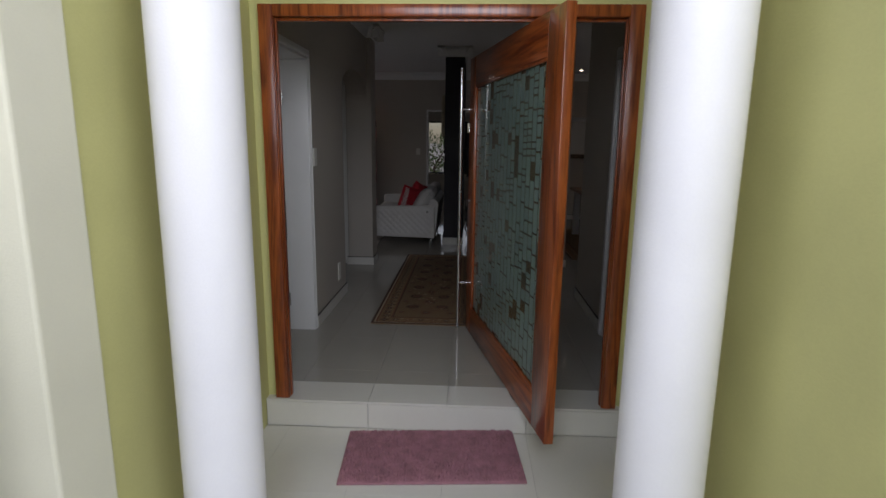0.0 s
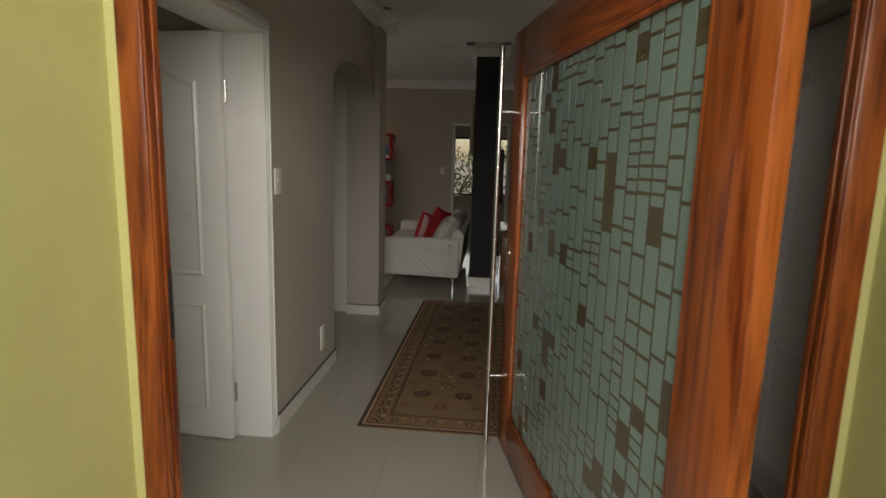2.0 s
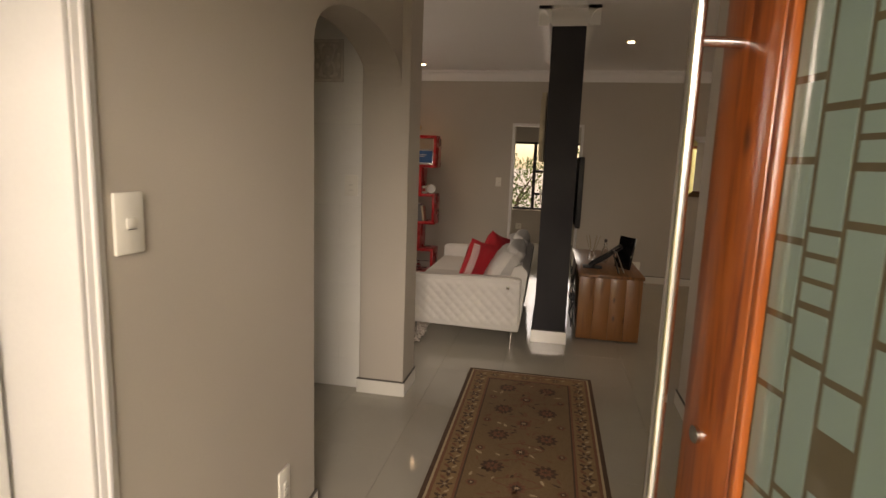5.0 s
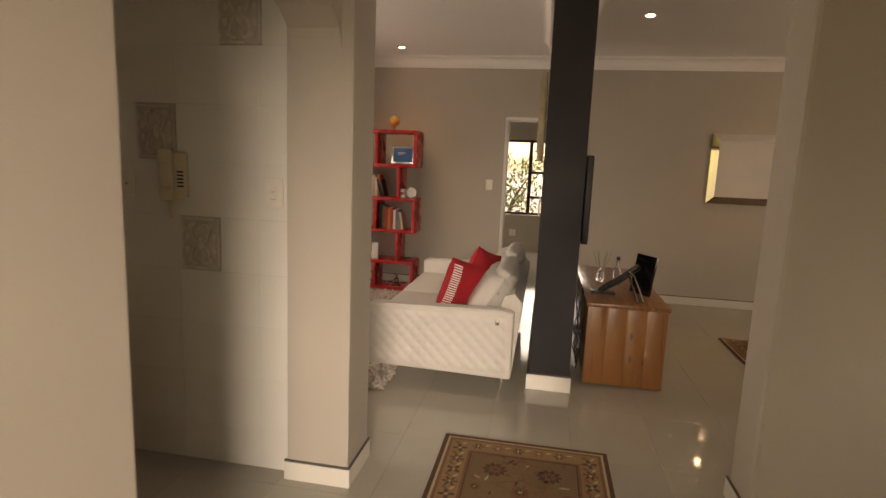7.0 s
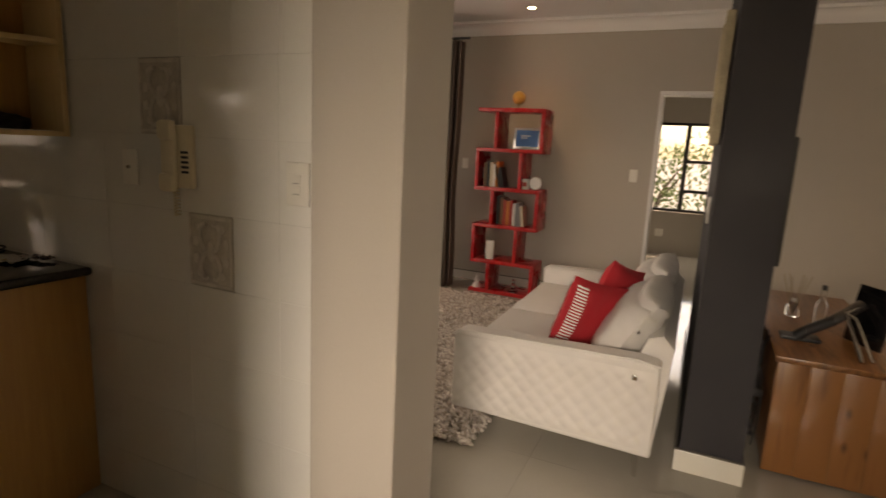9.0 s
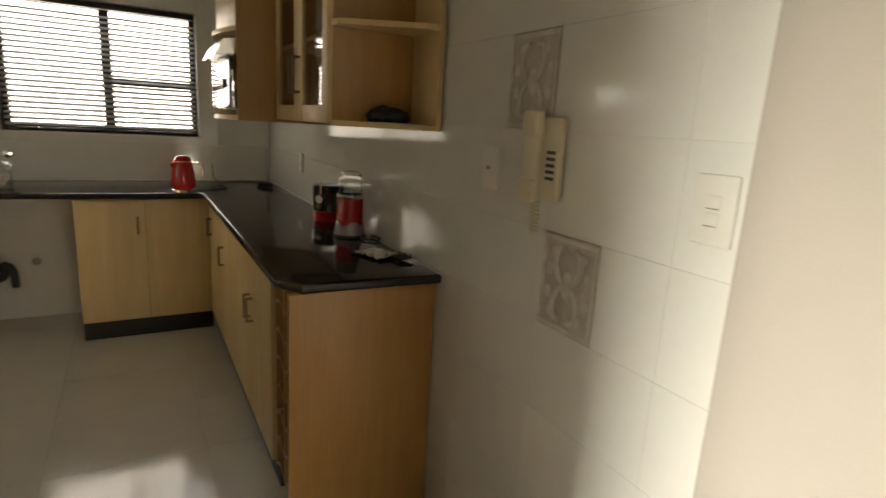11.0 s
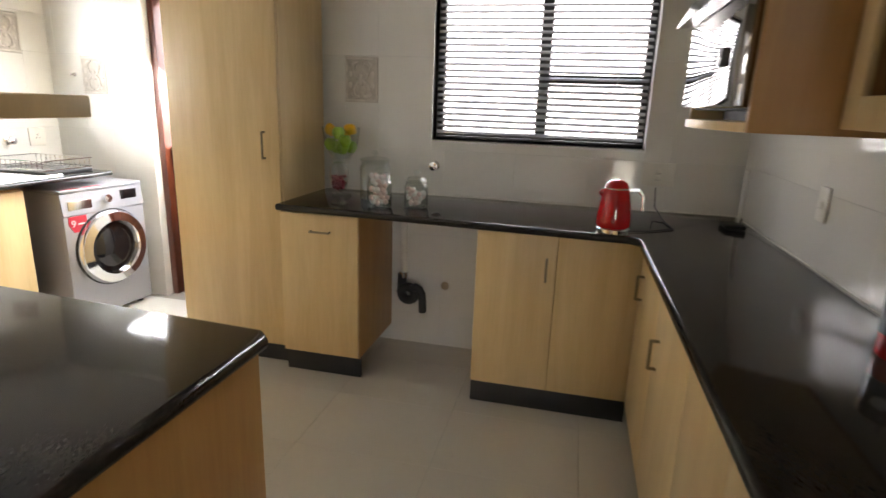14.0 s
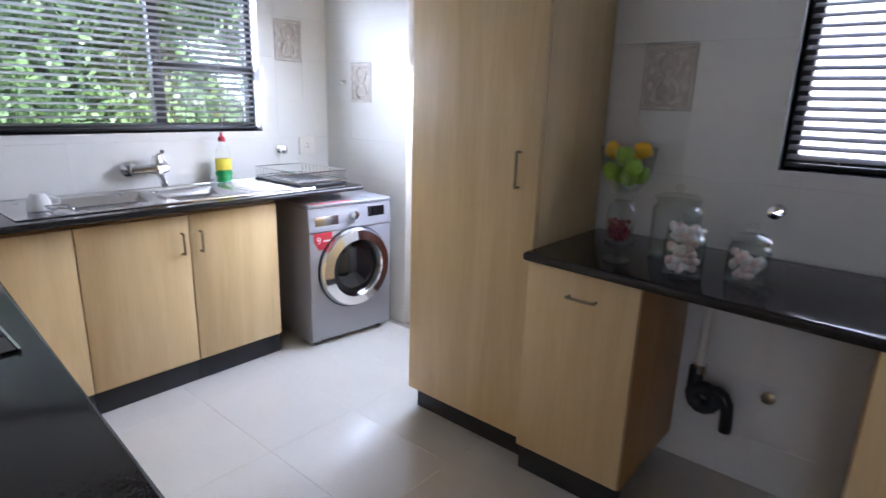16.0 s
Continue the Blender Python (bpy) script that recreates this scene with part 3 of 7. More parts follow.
wall("wall_guest_room_north", "y", 4.12, 4.30, -2.55, -1.40, 0, CEIL, M_WHITE_PAINT, "white wall of the small guest room")

east_frame = thing("door_frame_2", (1.15, 3.7, 0), "white painted door lining and casing", "door frame", kind="structure")
casing(east_frame, "x", 1.05, 3.3, 4.1, 2.04, deep=-0.02)
for a, b in ((3.3, 3.33), (4.07, 4.1)):
    part("lining", box(1.046, 1.25, a, b, 0.001, 2.04, 0.003), M_GLOSS_WHITE, east_frame)
panel_door("door_2", (0, 0, 0), 0.73, 2.03, pose(1.20, 4.065, 0, 0, 0, -90), "closed white painted panel door", 0)
wall("wall_east_room", "x", 2.6, 2.8, 3.03, 5.0, 0, CEIL, M_WHITE_PAINT, "white wall of the room behind the closed door")

far_frame = thing("door_frame_3", (-0.37, 10.8, 0), "white painted doorway casing to the bedroom", "door frame", kind="structure")
casing(far_frame, "y", 10.7, -0.80, 0.06, 2.0, 0.035, -0.012)

# front door frame and pivot door
front = thing("door_frame_4", (-0.12, 3.0, 0), "varnished red hardwood front door frame", "door frame", kind="structure")
for x0, x1, s in ((-1.085, -1.012, 1), (0.772, 0.845, -1)):
    jamb = part("jamb", box(x0, x1, 2.90, 2.966, 0.0, 2.13, 0.006), M_RED_WOOD, front)
    xi = x1 if s > 0 else x0
    part("rebate_stop", box(min(xi, xi + s * 0.010), max(xi, xi + s * 0.010), 2.938, 2.964, 0.0, 2.07, 0.003), M_RED_WOOD, front)
    part("moulding", box(min(xi, xi + s * 0.006), max(xi, xi + s * 0.006), 2.905, 2.93, 0.0, 2.07, 0.004), M_RED_WOOD, front)
part("head", box(-1.012, 0.772, 2.90, 2.966, 2.07, 2.13, 0.006), M_RED_WOOD, front)
part("head_stop", box(-1.0, 0.76, 2.938, 2.964, 2.055, 2.07, 0.003), M_RED_WOOD, front)
part("strike_plate", box(-1.003, -1.0, 2.941, 2.961, 0.92, 1.13), M_STEEL, front, "steel strike plate")

# the pivot leaf, in its own space: x from its near edge to its far edge, y through it
LEAF_W, LEAF_H, STILE = 1.77, 2.05, 0.20
pivot = thing("door_3", (0, 0, 0), "open varnished red hardwood pivot door with patterned glass", "door", kind="structure")
for x0, x1 in ((0, STILE), (LEAF_W - 0.16, LEAF_W)):
    part("stile", box(x0, x1, -0.024, 0.024, 0.012, LEAF_H, 0.004), M_RED_WOOD, pivot)
M_RED_WOOD_RAIL = wood("varnished_red_hardwood_rail", (0.11, 0.016, 0.004), (0.33, 0.078, 0.016), 0.28, (0.9, 13, 13), 2.2, coat=0.35, knots=2.0)
part("top_rail", box(STILE, LEAF_W - 0.16, -0.024, 0.024, LEAF_H - 0.20, LEAF_H, 0.004), M_RED_WOOD_RAIL, pivot)
part("bottom_rail", box(STILE, LEAF_W - 0.16, -0.024, 0.024, 0.012, 0.20, 0.004), M_RED_WOOD_RAIL, pivot)
GX0, GX1, GZ0, GZ1 = STILE, LEAF_W - 0.16, 0.20, LEAF_H - 0.20
for s in (-1, 1):
    for x0, x1, z0, z1 in ((GX0, GX0 + 0.016, GZ0, GZ1), (GX1 - 0.016, GX1, GZ0, GZ1), (GX0 + 0.016, GX1 - 0.016, GZ0, GZ0 + 0.016), (GX0 + 0.016, GX1 - 0.016, GZ1 - 0.016, GZ1)):
        part("glazing_bead", box(x0, x1, s * 0.006, s * 0.022, z0, z1, 0.003), M_RED_WOOD, pivot)
pane = part("glass_pane", box(GX0 + 0.002, GX1 - 0.002, -0.005, 0.005, GZ0 + 0.002, GZ1 - 0.002), M_PANE, pivot, "bronze glass pane with an etched mosaic")
pane.visible_shadow = False
rnd = random.Random(11)
blocks, x = [], GX0 + 0.018
while x < GX1 - 0.03:
    w = rnd.choice((0.056, 0.060, 0.062))
    z = GZ0 + 0.018 - rnd.random() * 0.1
    while z < GZ1 - 0.02:
        kind = rnd.random()
        if kind < 0.13:
            z += rnd.uniform(0.05, 0.14)
            continue
        if kind < 0.27:
            for _ in range(rnd.choice((2, 3, 3))):
                blocks.append((x, x + w, z, z + 0.026))
                z += 0.034
            continue
        h = rnd.choice((0.06, 0.06, 0.10, 0.14, 0.15, 0.19))
        blocks.append((x, x + w, z, z + h))
        z += h + 0.0105
    x += w + 0.0095
rest = bmesh.new()
for k, (x0, x1, z0, z1) in enumerate(blocks):
    z0, z1, x1 = max(z0, GZ0 + 0.017), min(z1, GZ1 - 0.017), min(x1, GX1 - 0.017)
    if z1 - z0 < 0.008 or x1 - x0 < 0.01:
        continue
    if k < 290:
        part("etched_block", box(x0, x1, -0.0055, 0.0055, z0, z1), M_FROST, pivot, smooth=False)
    else:
        box(x0, x1, -0.0055, 0.0055, z0, z1, bm=rest)
part("etched_pattern", rest, M_FROST, pivot, smooth=False)["kind"] = "stuff"
for s in (-1, 1):
    bar = part("pull_bar", tube((LEAF_W - 0.06, s * 0.10, 0.03), (LEAF_W - 0.06, s * 0.10, 1.98), 0.012, 16), M_STEEL, pivot, "long brushed steel pull bar")
    for z in (0.39, 1.69):
        part("stand_off", tube((LEAF_W - 0.06, s * 0.024, z), (LEAF_W - 0.06, s * 0.095, z), 0.009), M_STEEL, bar)
part("lock_cylinder", tube((LEAF_W - 0.055, -0.03, 1.02), (LEAF_W - 0.055, 0.03, 1.02), 0.016), M_STEEL, pivot)
part("pivot_block", box(0.50, 0.58, -0.02, 0.02, 0.0, 0.014), M_BLACK, pivot, "black pivot shoe")
ANGLE = math.degrees(math.atan2(4.21 - 2.485, 0.015 - 0.415))
pivot.matrix_basis = pose(0.415, 2.485, 0.0, 0, 0, ANGLE)


# ---- switches and sockets ----
def switch(name, place, facing, wide, high, label, rockers=1, socket=False):
    """A wall plate; facing: the axis and way that it looks."""
    t = thing(name, place, label, "switch" if not socket else "socket")
    turn = {"+x": pose(0, 0, 0, 0, 0, 90), "-x": pose(0, 0, 0, 0, 0, -90), "-y": pose(0, 0, 0), "+y": pose(0, 0, 0, 0, 0, 180)}[facing]
    m = Matrix.Translation(place) @ turn
    part("plate", turned(box(-wide / 2, wide / 2, -0.010, 0.0, -high / 2, high / 2, 0.004), m), M_WHITE_PLASTIC, t)
    for k in range(rockers):
        z = (k - (rockers - 1) / 2) * 0.032
        r = part("rocker", turned(box(-0.014, 0.014, -0.014, -0.010, z - 0.012, z + 0.012, 0.002), m), M_WHITE_PLASTIC, t)
        part("gap_line", turned(box(-0.013, 0.013, -0.0148, -0.0142, z - 0.0135, z - 0.0122), m), M_BLACK, r, smooth=False)
    if socket:
        for dx, dz in ((0, 0.014), (-0.011, -0.008), (0.011, -0.008)):
            part("pin_hole", turned(tube((dx, -0.0110, dz), (dx, -0.0098, dz), 0.004, 10), m), M_BLACK, t)
    return t


switch("light_switch", (-1.18, 4.19, 1.33), "+x", 0.085, 0.135, "ivory single light switch on the hall wall")
switch("power_socket", (-1.18, 4.885, 0.275), "+x", 0.08, 0.16, "ivory power socket low on the hall wall", 2)
switch("light_switch", (-0.99, 10.7, 1.25), "-y", 0.075, 0.12, "ivory light switch beside the bedroom doorway")
switch("light_switch", (-2.73, 10.7, 1.27), "-y", 0.07, 0.11, "ivory light switch beside the curtain")
switch("power_socket", (0.88, 10.7, 0.22), "-y", 0.11, 0.11, "white power socket above the skirting", 0, True)
switch("power_socket", (-2.44, 10.7, 0.30), "-y", 0.10, 0.10, "white power socket behind the red shelf", 0, True)
switch("power_socket", (-0.86, 13.9, 0.32), "-y", 0.11, 0.11, "white power socket under the bedroom window", 0, True)
switch("light_switch", (-0.36, 7.95, 1.22), "-x", 0.075, 0.12, "ivory light switch on the charcoal partition")


# ---- downlights ----
def downlight(x, y, z=CEIL):
    d = thing("downlight", (x, y, z), "lit round recessed ceiling downlight with a pale rim", "downlight", "ceiling downlights")
    part("rim", lathe([(0.031, -0.005), (0.045, -0.008), (0.052, -0.004), (0.052, 0.0)], (x, y, z), 24), M_STEEL, d)
    part("bulb", lathe([(0.0, -0.016), (0.020, -0.014), (0.029, -0.008), (0.031, -0.004)], (x, y, z), 20), M_LAMP, d, "glowing lamp")


for dx, dy in DOWNLIGHTS:
    downlight(dx, dy)


# ---- runner rug ----
def flower(bm, cx, cy, r, petals, z, turn=0.0, deep=0.38):
    c = bm.verts.new((cx, cy, z))
    ring = []
    n = petals * 6
    for k in range(n):
        a = 2 * math.pi * k / n + turn
        rad = r * (1 - deep + deep * math.cos(a * petals - turn * petals))
        ring.append(bm.verts.new((cx + rad * math.cos(a), cy + rad * math.sin(a), z)))
    for k in range(n):
        bm.faces.new((c, ring[k], ring[(k + 1) % n]))


def leaf_shape(bm, cx, cy, length, wide, angle, z):
    ca, sa = math.cos(angle), math.sin(angle)
    pts = [(-0.5, 0), (-0.2, 0.5), (0.2, 0.35), (0.5, 0), (0.2, -0.35), (-0.2, -0.5)]
    bm.faces.new([bm.verts.new((cx + p * length * ca - q * wide * sa, cy + p * length * sa + q * wide * ca, z)) for p, q in pts])


def patterned_rug(name, x0, x1, y0, y1, label, seed):
    r = random.Random(seed)
    t = thing(name, ((x0 + x1) / 2, (y0 + y1) / 2, 0.001), label, "rug")
    part("field", box(x0, x1, y0, y1, 0.0015, 0.010, 0.003), M_RUG, t, "tan woollen field")
    bands = [(0.0, 0.022, M_RUG_DARK), (0.022, 0.034, M_RUG_LIGHT), (0.034, 0.05, M_RUG_RUST), (0.05, 0.146, M_RUG_BORDER), (0.146, 0.158, M_RUG_RUST), (0.158, 0.166, M_RUG_DARK)]
    for a, b, mat_ in bands:
        bm = bmesh.new()
        box(x0 + a, x1 - a, y0 + a, y0 + b, 0.009, 0.0108, bm=bm)
        box(x0 + a, x1 - a, y1 - b, y1 - a, 0.009, 0.0108, bm=bm)
        box(x0 + a, x0 + b, y0 + b, y1 - b, 0.009, 0.0108, bm=bm)
        box(x1 - b, x1 - a, y0 + b, y1 - b, 0.009, 0.0108, bm=bm)
        part("border_band", bm, mat_, t, smooth=False)
    dark, light, rust = bmesh.new(), bmesh.new(), bmesh.new()
    z = 0.0112
    w = x1 - x0
    step = 0.105
    k = 0
    y = y0 + 0.09
    while y < y1 - 0.06:
        for x in (x0 + 0.098, x1 - 0.098):
            flower(dark, x, y, 0.042, 6 if k % 2 else 4, z, k * 0.4)
            flower(light, x, y, 0.013, 5, z + 0.0006)
            leaf_shape(light, x + 0.02, y + step / 2, 0.04, 0.014, 0.9, z)
            leaf_shape(rust, x - 0.018, y + step / 2, 0.05, 0.018, -0.8, z)
        y += step
        k += 1
    x = x0 + 0.19
    while x < x1 - 0.15:
        for y in (y0 + 0.098, y1 - 0.098):
            flower(dark if k % 2 else rust, x, y, 0.034, 6, z)
            flower(light, x, y, 0.013, 5, z + 0.0006)
            leaf_shape(light, x + step / 2, y + 0.02, 0.04, 0.014, 0.4, z)
        x += step
        k += 1
    cx = (x0 + x1) / 2
    y, k = y0 + 0.30, 0
    while y < y1 - 0.22:
        for dx in ((-0.13, 0.13) if k % 2 else (0.0, -0.21, 0.21)):
            big = 0.062 if k % 2 else (0.05 if dx == 0.0 else 0.03)
            flower(dark if k % 2 else rust, cx + dx * w / 0.85, y, big, 10, z, 0.0, 0.14)
            flower(rust if k % 2 else dark, cx + dx * w / 0.85, y, big * 0.62, 8, z + 0.0006, 0.0, 0.2)
            flower(dark if k % 2 else light, cx + dx * w / 0.85, y, big * 0.3, 6, z + 0.0012)
        for _ in range(11):
            leaf_shape(r.choice((dark, rust, light, rust)), cx + r.uniform(-0.5, 0.5) * (w - 0.40), y + r.uniform(0.04, 0.14), r.uniform(0.025, 0.06), r.uniform(0.010, 0.02), r.uniform(0, 6.3), z)
        for s in (-1, 1):
            pts = [(cx + s * (0.05 + 0.07 * math.sin(a * 0.9)), y + 0.02 * a + 0.01) for a in range(7)]
            for (p, q), (u, v) in zip(pts, pts[1:]):
                d = Vector((u - p, v - q)).normalized() * 0.0035
                rust.faces.new([rust.verts.new(c) for c in ((p - d.y, q + d.x, z), (p + d.y, q - d.x, z), (u + d.y, v - d.x, z), (u - d.y, v + d.x, z))])
        y += 0.165
        k += 1
    for bm, mat_, lab in ((dark, M_RUG_DARK, "dark brown woven motifs"), (light, M_RUG_LIGHT, "sand woven motifs"), (rust, M_RUG_RUST, "rust woven motifs")):
        part("woven_motifs", bm, mat_, t, lab, smooth=False)["kind"] = "stuff"
    fr = bmesh.new()
    n = int(w / 0.012)
    for e, s in ((y0, -1), (y1, 1)):
        for i in range(n):
            xx = x0 + 0.006 + i * 0.012
            box(xx - 0.002, xx + 0.002, min(e, e + s * r.uniform(0.01, 0.016)), max(e, e + s * r.uniform(0.01, 0.016)), 0.0015, 0.004, bm=fr)
    part("fringe", fr, M_RUG_LIGHT, t, "short pale fringe", smooth=False)["kind"] = "stuff"
    return t


patterned_rug("runner_rug", -0.775, 0.08, 4.235, 6.98, "tan and brown oriental runner rug on the hall tiles", 3)
patterned_rug("dining_rug", 1.31, 3.6, 6.9, 9.4, "rust and tan oriental rug under the dining table", 5)

# door mat on the porch
mat = thing("door_mat", (-0.17, 2.65, -0.164), "mauve tufted mat lying on the porch tiles", "mat")
MAT_M = pose(-0.165, 2.625, -0.165, 0, 0, 4.5)
part("pile", turned(box(-0.46, 0.46, -0.245, 0.245, 0.001, 0.016, 0.006), MAT_M), M_MAT, mat)
rnd = random.Random(5)
tufts = [MAT_M @ pose(rnd.uniform(-0.45, 0.45), rnd.uniform(-0.235, 0.235), 0.020, rnd.uniform(-30, 30), rnd.uniform(-30, 30)) @ Matrix.Diagonal((0.006, 0.006, 0.006, 1)) for _ in range(3500)]
scattered("tuft_pile", "cone", tufts, M_MAT, mat)


# ---- sofa ----
def quilted(axis, c, sign, a0, a1, z0, z1, pitch=0.085, deep=0.010, bm=None):
    """A padded panel with diamond quilting, on a plane across the axis."""
    bm = bm or bmesh.new()
    nu, nv = int((a1 - a0) / 0.0105), int((z1 - z0) / 0.0105)
    grid = []
    for i in range(nu + 1):
        row = []
        for j in range(nv + 1):
            a, z = a0 + (a1 - a0) * i / nu, z0 + (z1 - z0) * j / nv
            u, v = (a + z) / pitch, (a - z) / pitch
            h = (abs(math.sin(math.pi * u)) * abs(math.sin(math.pi * v))) ** 0.4 * deep
            e = min(i, nu - i, j, nv - j)
            h *= min(1, e / 3)
            d = c + sign * h
            row.append(bm.verts.new((d, a, z) if axis == "x" else (a, d, z)))
        grid.append(row)
    for i in range(nu):
        for j in range(nv):
            bm.faces.new((grid[i][j], grid[i + 1][j], grid[i + 1][j + 1], grid[i][j + 1]))
    bmesh.ops.recalc_face_normals(bm, faces=bm.faces)
    return bm


def cushion(wide, high, thick, m, n=14):
    """A plump square cushion with pinched corners."""
    bm = bmesh.new()
    for s in (-1, 1):
        g = []
        for i in range(n + 1):
            row = []
            for j in range(n + 1):
                u, v = 2 * i / n - 1, 2 * j / n - 1
                fat = max(0.0, (1 - u ** 4) * (1 - v ** 4)) ** 0.55
                pinch = 1 - 0.07 * (1 - (u * v) ** 2)
                wob = 0.012 * noise.noise(Vector((u * 2.1, v * 2.3, s + wide * 9)))
                row.append(bm.verts.new((u * wide / 2 * pinch, s * fat * thick / 2 + wob * fat, v * high / 2 * pinch)))
            g.append(row)
        for i in range(n):
            for j in range(n):
                f = (g[i][j], g[i + 1][j], g[i + 1][j + 1], g[i][j + 1])
                bm.faces.new(f if s < 0 else tuple(reversed(f)))
    bmesh.ops.remove_doubles(bm, verts=bm.verts, dist=0.002)
    return turned(bm, m)


SX0, SX1, SY0, SY1 = -1.445, -0.47, 7.545, 9.45
sofa = thing("sofa", ((SX0 + SX1) / 2, (SY0 + SY1) / 2, 0), "white quilted leather sofa on thin chrome legs", "sofa")
part("base", box(SX0 + 0.03, SX1 - 0.04, SY0 + 0.10, SY1 - 0.10, 0.15, 0.30, 0.015), M_SOFA, sofa)
for y0, y1 in ((SY0, SY0 + 0.13), (SY1 - 0.13, SY1)):
    arm = part("arm", prism([(SX0, 0.145), (SX1, 0.125), (SX1, 0.56), (SX1 - 0.1, 0.575), (SX0 + 0.03, 0.555), (SX0, 0.53)], "y", y0 + 0.006, y1), M_SOFA, sofa, smooth=False)
    bmod = arm.modifiers.new("soft", "BEVEL")
    bmod.width, bmod.segments = 0.018, 3
    part("piping", pipe([(SX0, y0 + 0.004, 0.53), (SX0 + 0.03, y0 + 0.004, 0.557), (SX1 - 0.1, y0 + 0.004, 0.577), (SX1, y0 + 0.004, 0.562)], 0.006), M_SOFA, arm)
part("quilted_side", quilted("y", SY0 + 0.006, -1, SX0 + 0.015, SX1 - 0.015, 0.16, 0.53), M_SOFA, sofa, "diamond-quilted leather side")
part("brand_stud", box(SX1 - 0.115, SX1 - 0.09, SY0 - 0.008, SY0 + 0.003, 0.485, 0.51, 0.002), M_CHROME, sofa, "small chrome badge")
seat_len = (SY1 - SY0 - 0.26) / 2
for k in range(2):
    y0 = SY0 + 0.13 + k * seat_len
    part("seat_cushion", box(SX0 - 0.005, SX1 - 0.20, y0 + 0.003, y0 + seat_len - 0.003, 0.30, 0.435, 0.035), M_SOFA, sofa)
part("backrest", prism([(SX1 - 0.20, 0.28), (SX1, 0.125), (SX1 + 0.045, 0.60), (SX1 - 0.01, 0.66), (SX1 - 0.07, 0.64)], "y", SY0 + 0.14, SY1 - 0.14), M_SOFA, sofa, smooth=False)
for k in range(2):
    y = SY0 + 0.15 + (k + 0.5) * (SY1 - SY0 - 0.30) / 2
    part("back_cushion", cushion((SY1 - SY0 - 0.30) / 2, 0.44, 0.25, pose(SX1 - 0.19, y, 0.565, 30, 0, 90), 18), M_CUSHION, sofa, "pale grey loose back cushion")
    part("headrest", cushion((SY1 - SY0 - 0.36) / 2, 0.17, 0.17, pose(SX1 - 0.085, y, 0.715, 30, 0, 90)), M_CUSHION, sofa, "rolled grey headrest")
for lx in (SX0 + 0.10, SX1 - 0.06):
    for ly in (SY0 + 0.06, SY1 - 0.06):
        part("leg", tube((lx, ly, 0.0), (lx, ly, 0.155), 0.011, 10), M_CHROME, sofa, "thin chrome leg")
for name_, pos in (("striped_cushion", pose(-0.86, 7.96, 0.62, 10, 15, 50)), ("plain_cushion", pose(-0.78, 8.36, 0.645, 14, 18, 66))):
    c = thing(name_, tuple(pos.translation - Vector((0, 0, 0.2))), "red cloth cushion leaning on the white sofa" if "plain" in name_ else "red cloth cushion with white stripes leaning on the sofa", "cushion", "red sofa cushions")
    part("cover", cushion(0.38, 0.38, 0.14, pos), M_CUSHION_RED, c)
    if "striped" in name_:
        st = bmesh.new()
        for k in range(19):
            v = -0.81 + k * 0.09
            for j in range(4):
                u0, u1 = -0.94 + j * 0.075, -0.94 + j * 0.075 + 0.076
                quad = []
                for u, w_ in ((u0, v - 0.022), (u1, v - 0.022), (u1, v + 0.022), (u0, v + 0.022)):
                    fat = max(0.0, (1 - u ** 4) * (1 - w_ ** 4)) ** 0.55
                    pin = 1 - 0.07 * (1 - (u * w_) ** 2)
                    quad.append((u * 0.19 * pin, fat * 0.07 + 0.005, w_ * 0.19 * pin))
                for sgn in (1, -1):
                    vs = [st.verts.new((p, q * sgn, r_)) for p, q, r_ in quad]
                    st.faces.new(vs)
        part("white_stripes", turned(st, pos), M_PAPER, c, "white embroidered stripes", smooth=False)["kind"] = "stuff"

# shaggy rug
shag = thing("shaggy_rug", (-2.25, 8.7, 0), "chunky cream and brown wool rug partly under the sofa", "rug")
part("backing", box(-3.2, -1.30, 7.46, 10.05, 0.001, 0.012, 0.004), M_SHAG, shag)
rnd = random.Random(8)
loops = []
for _ in range(9000):
    px, py = rnd.uniform(-3.2, -1.28), 7.44 + 2.62 * rnd.random() ** 1.2
    if px > -1.5 and py > 7.75:
        continue
    s = rnd.uniform(0.016, 0.026)
    loops.append(pose(px, py, 0.022, rnd.uniform(0, 360), rnd.uniform(0, 360), rnd.uniform(0, 360)) @ Matrix.Diagonal((s * rnd.uniform(0.8, 1.5), s * 0.6, s * 0.6, 1)))
scattered("wool_pile", "ball", loops, M_SHAG, shag)

# ---- red shelf ----
shelf = thing("bookshelf", (-2.055, 10.5, 0), "red lacquered zigzag bookshelf against the taupe wall", "bookshelf")
FY, BY = 10.23, 10.56
TH = 0.035
LV = [0.0, 0.342, 0.703, 1.07, 1.446, 1.825]
XL, XR, XA, XB = -2.43, -1.77, -2.22, -1.955
for k, z in enumerate(LV):
    part("shelf_board", box(XL, XR, FY, BY, z + (0.001 if k == 0 else -TH), z + (TH if k == 0 else 0), 0.003), M_RED_SHELF, shelf)
for k in range(5):
    lo, hi = LV[k] + (TH if k == 0 else 0), LV[k + 1] - TH
    sides = (XA, XR) if k % 2 == 0 else (XL + TH, XB)
    for x in sides:
        part("upright", box(x - TH, x, FY + 0.002, BY, lo, hi, 0.002), M_RED_SHELF, shelf)


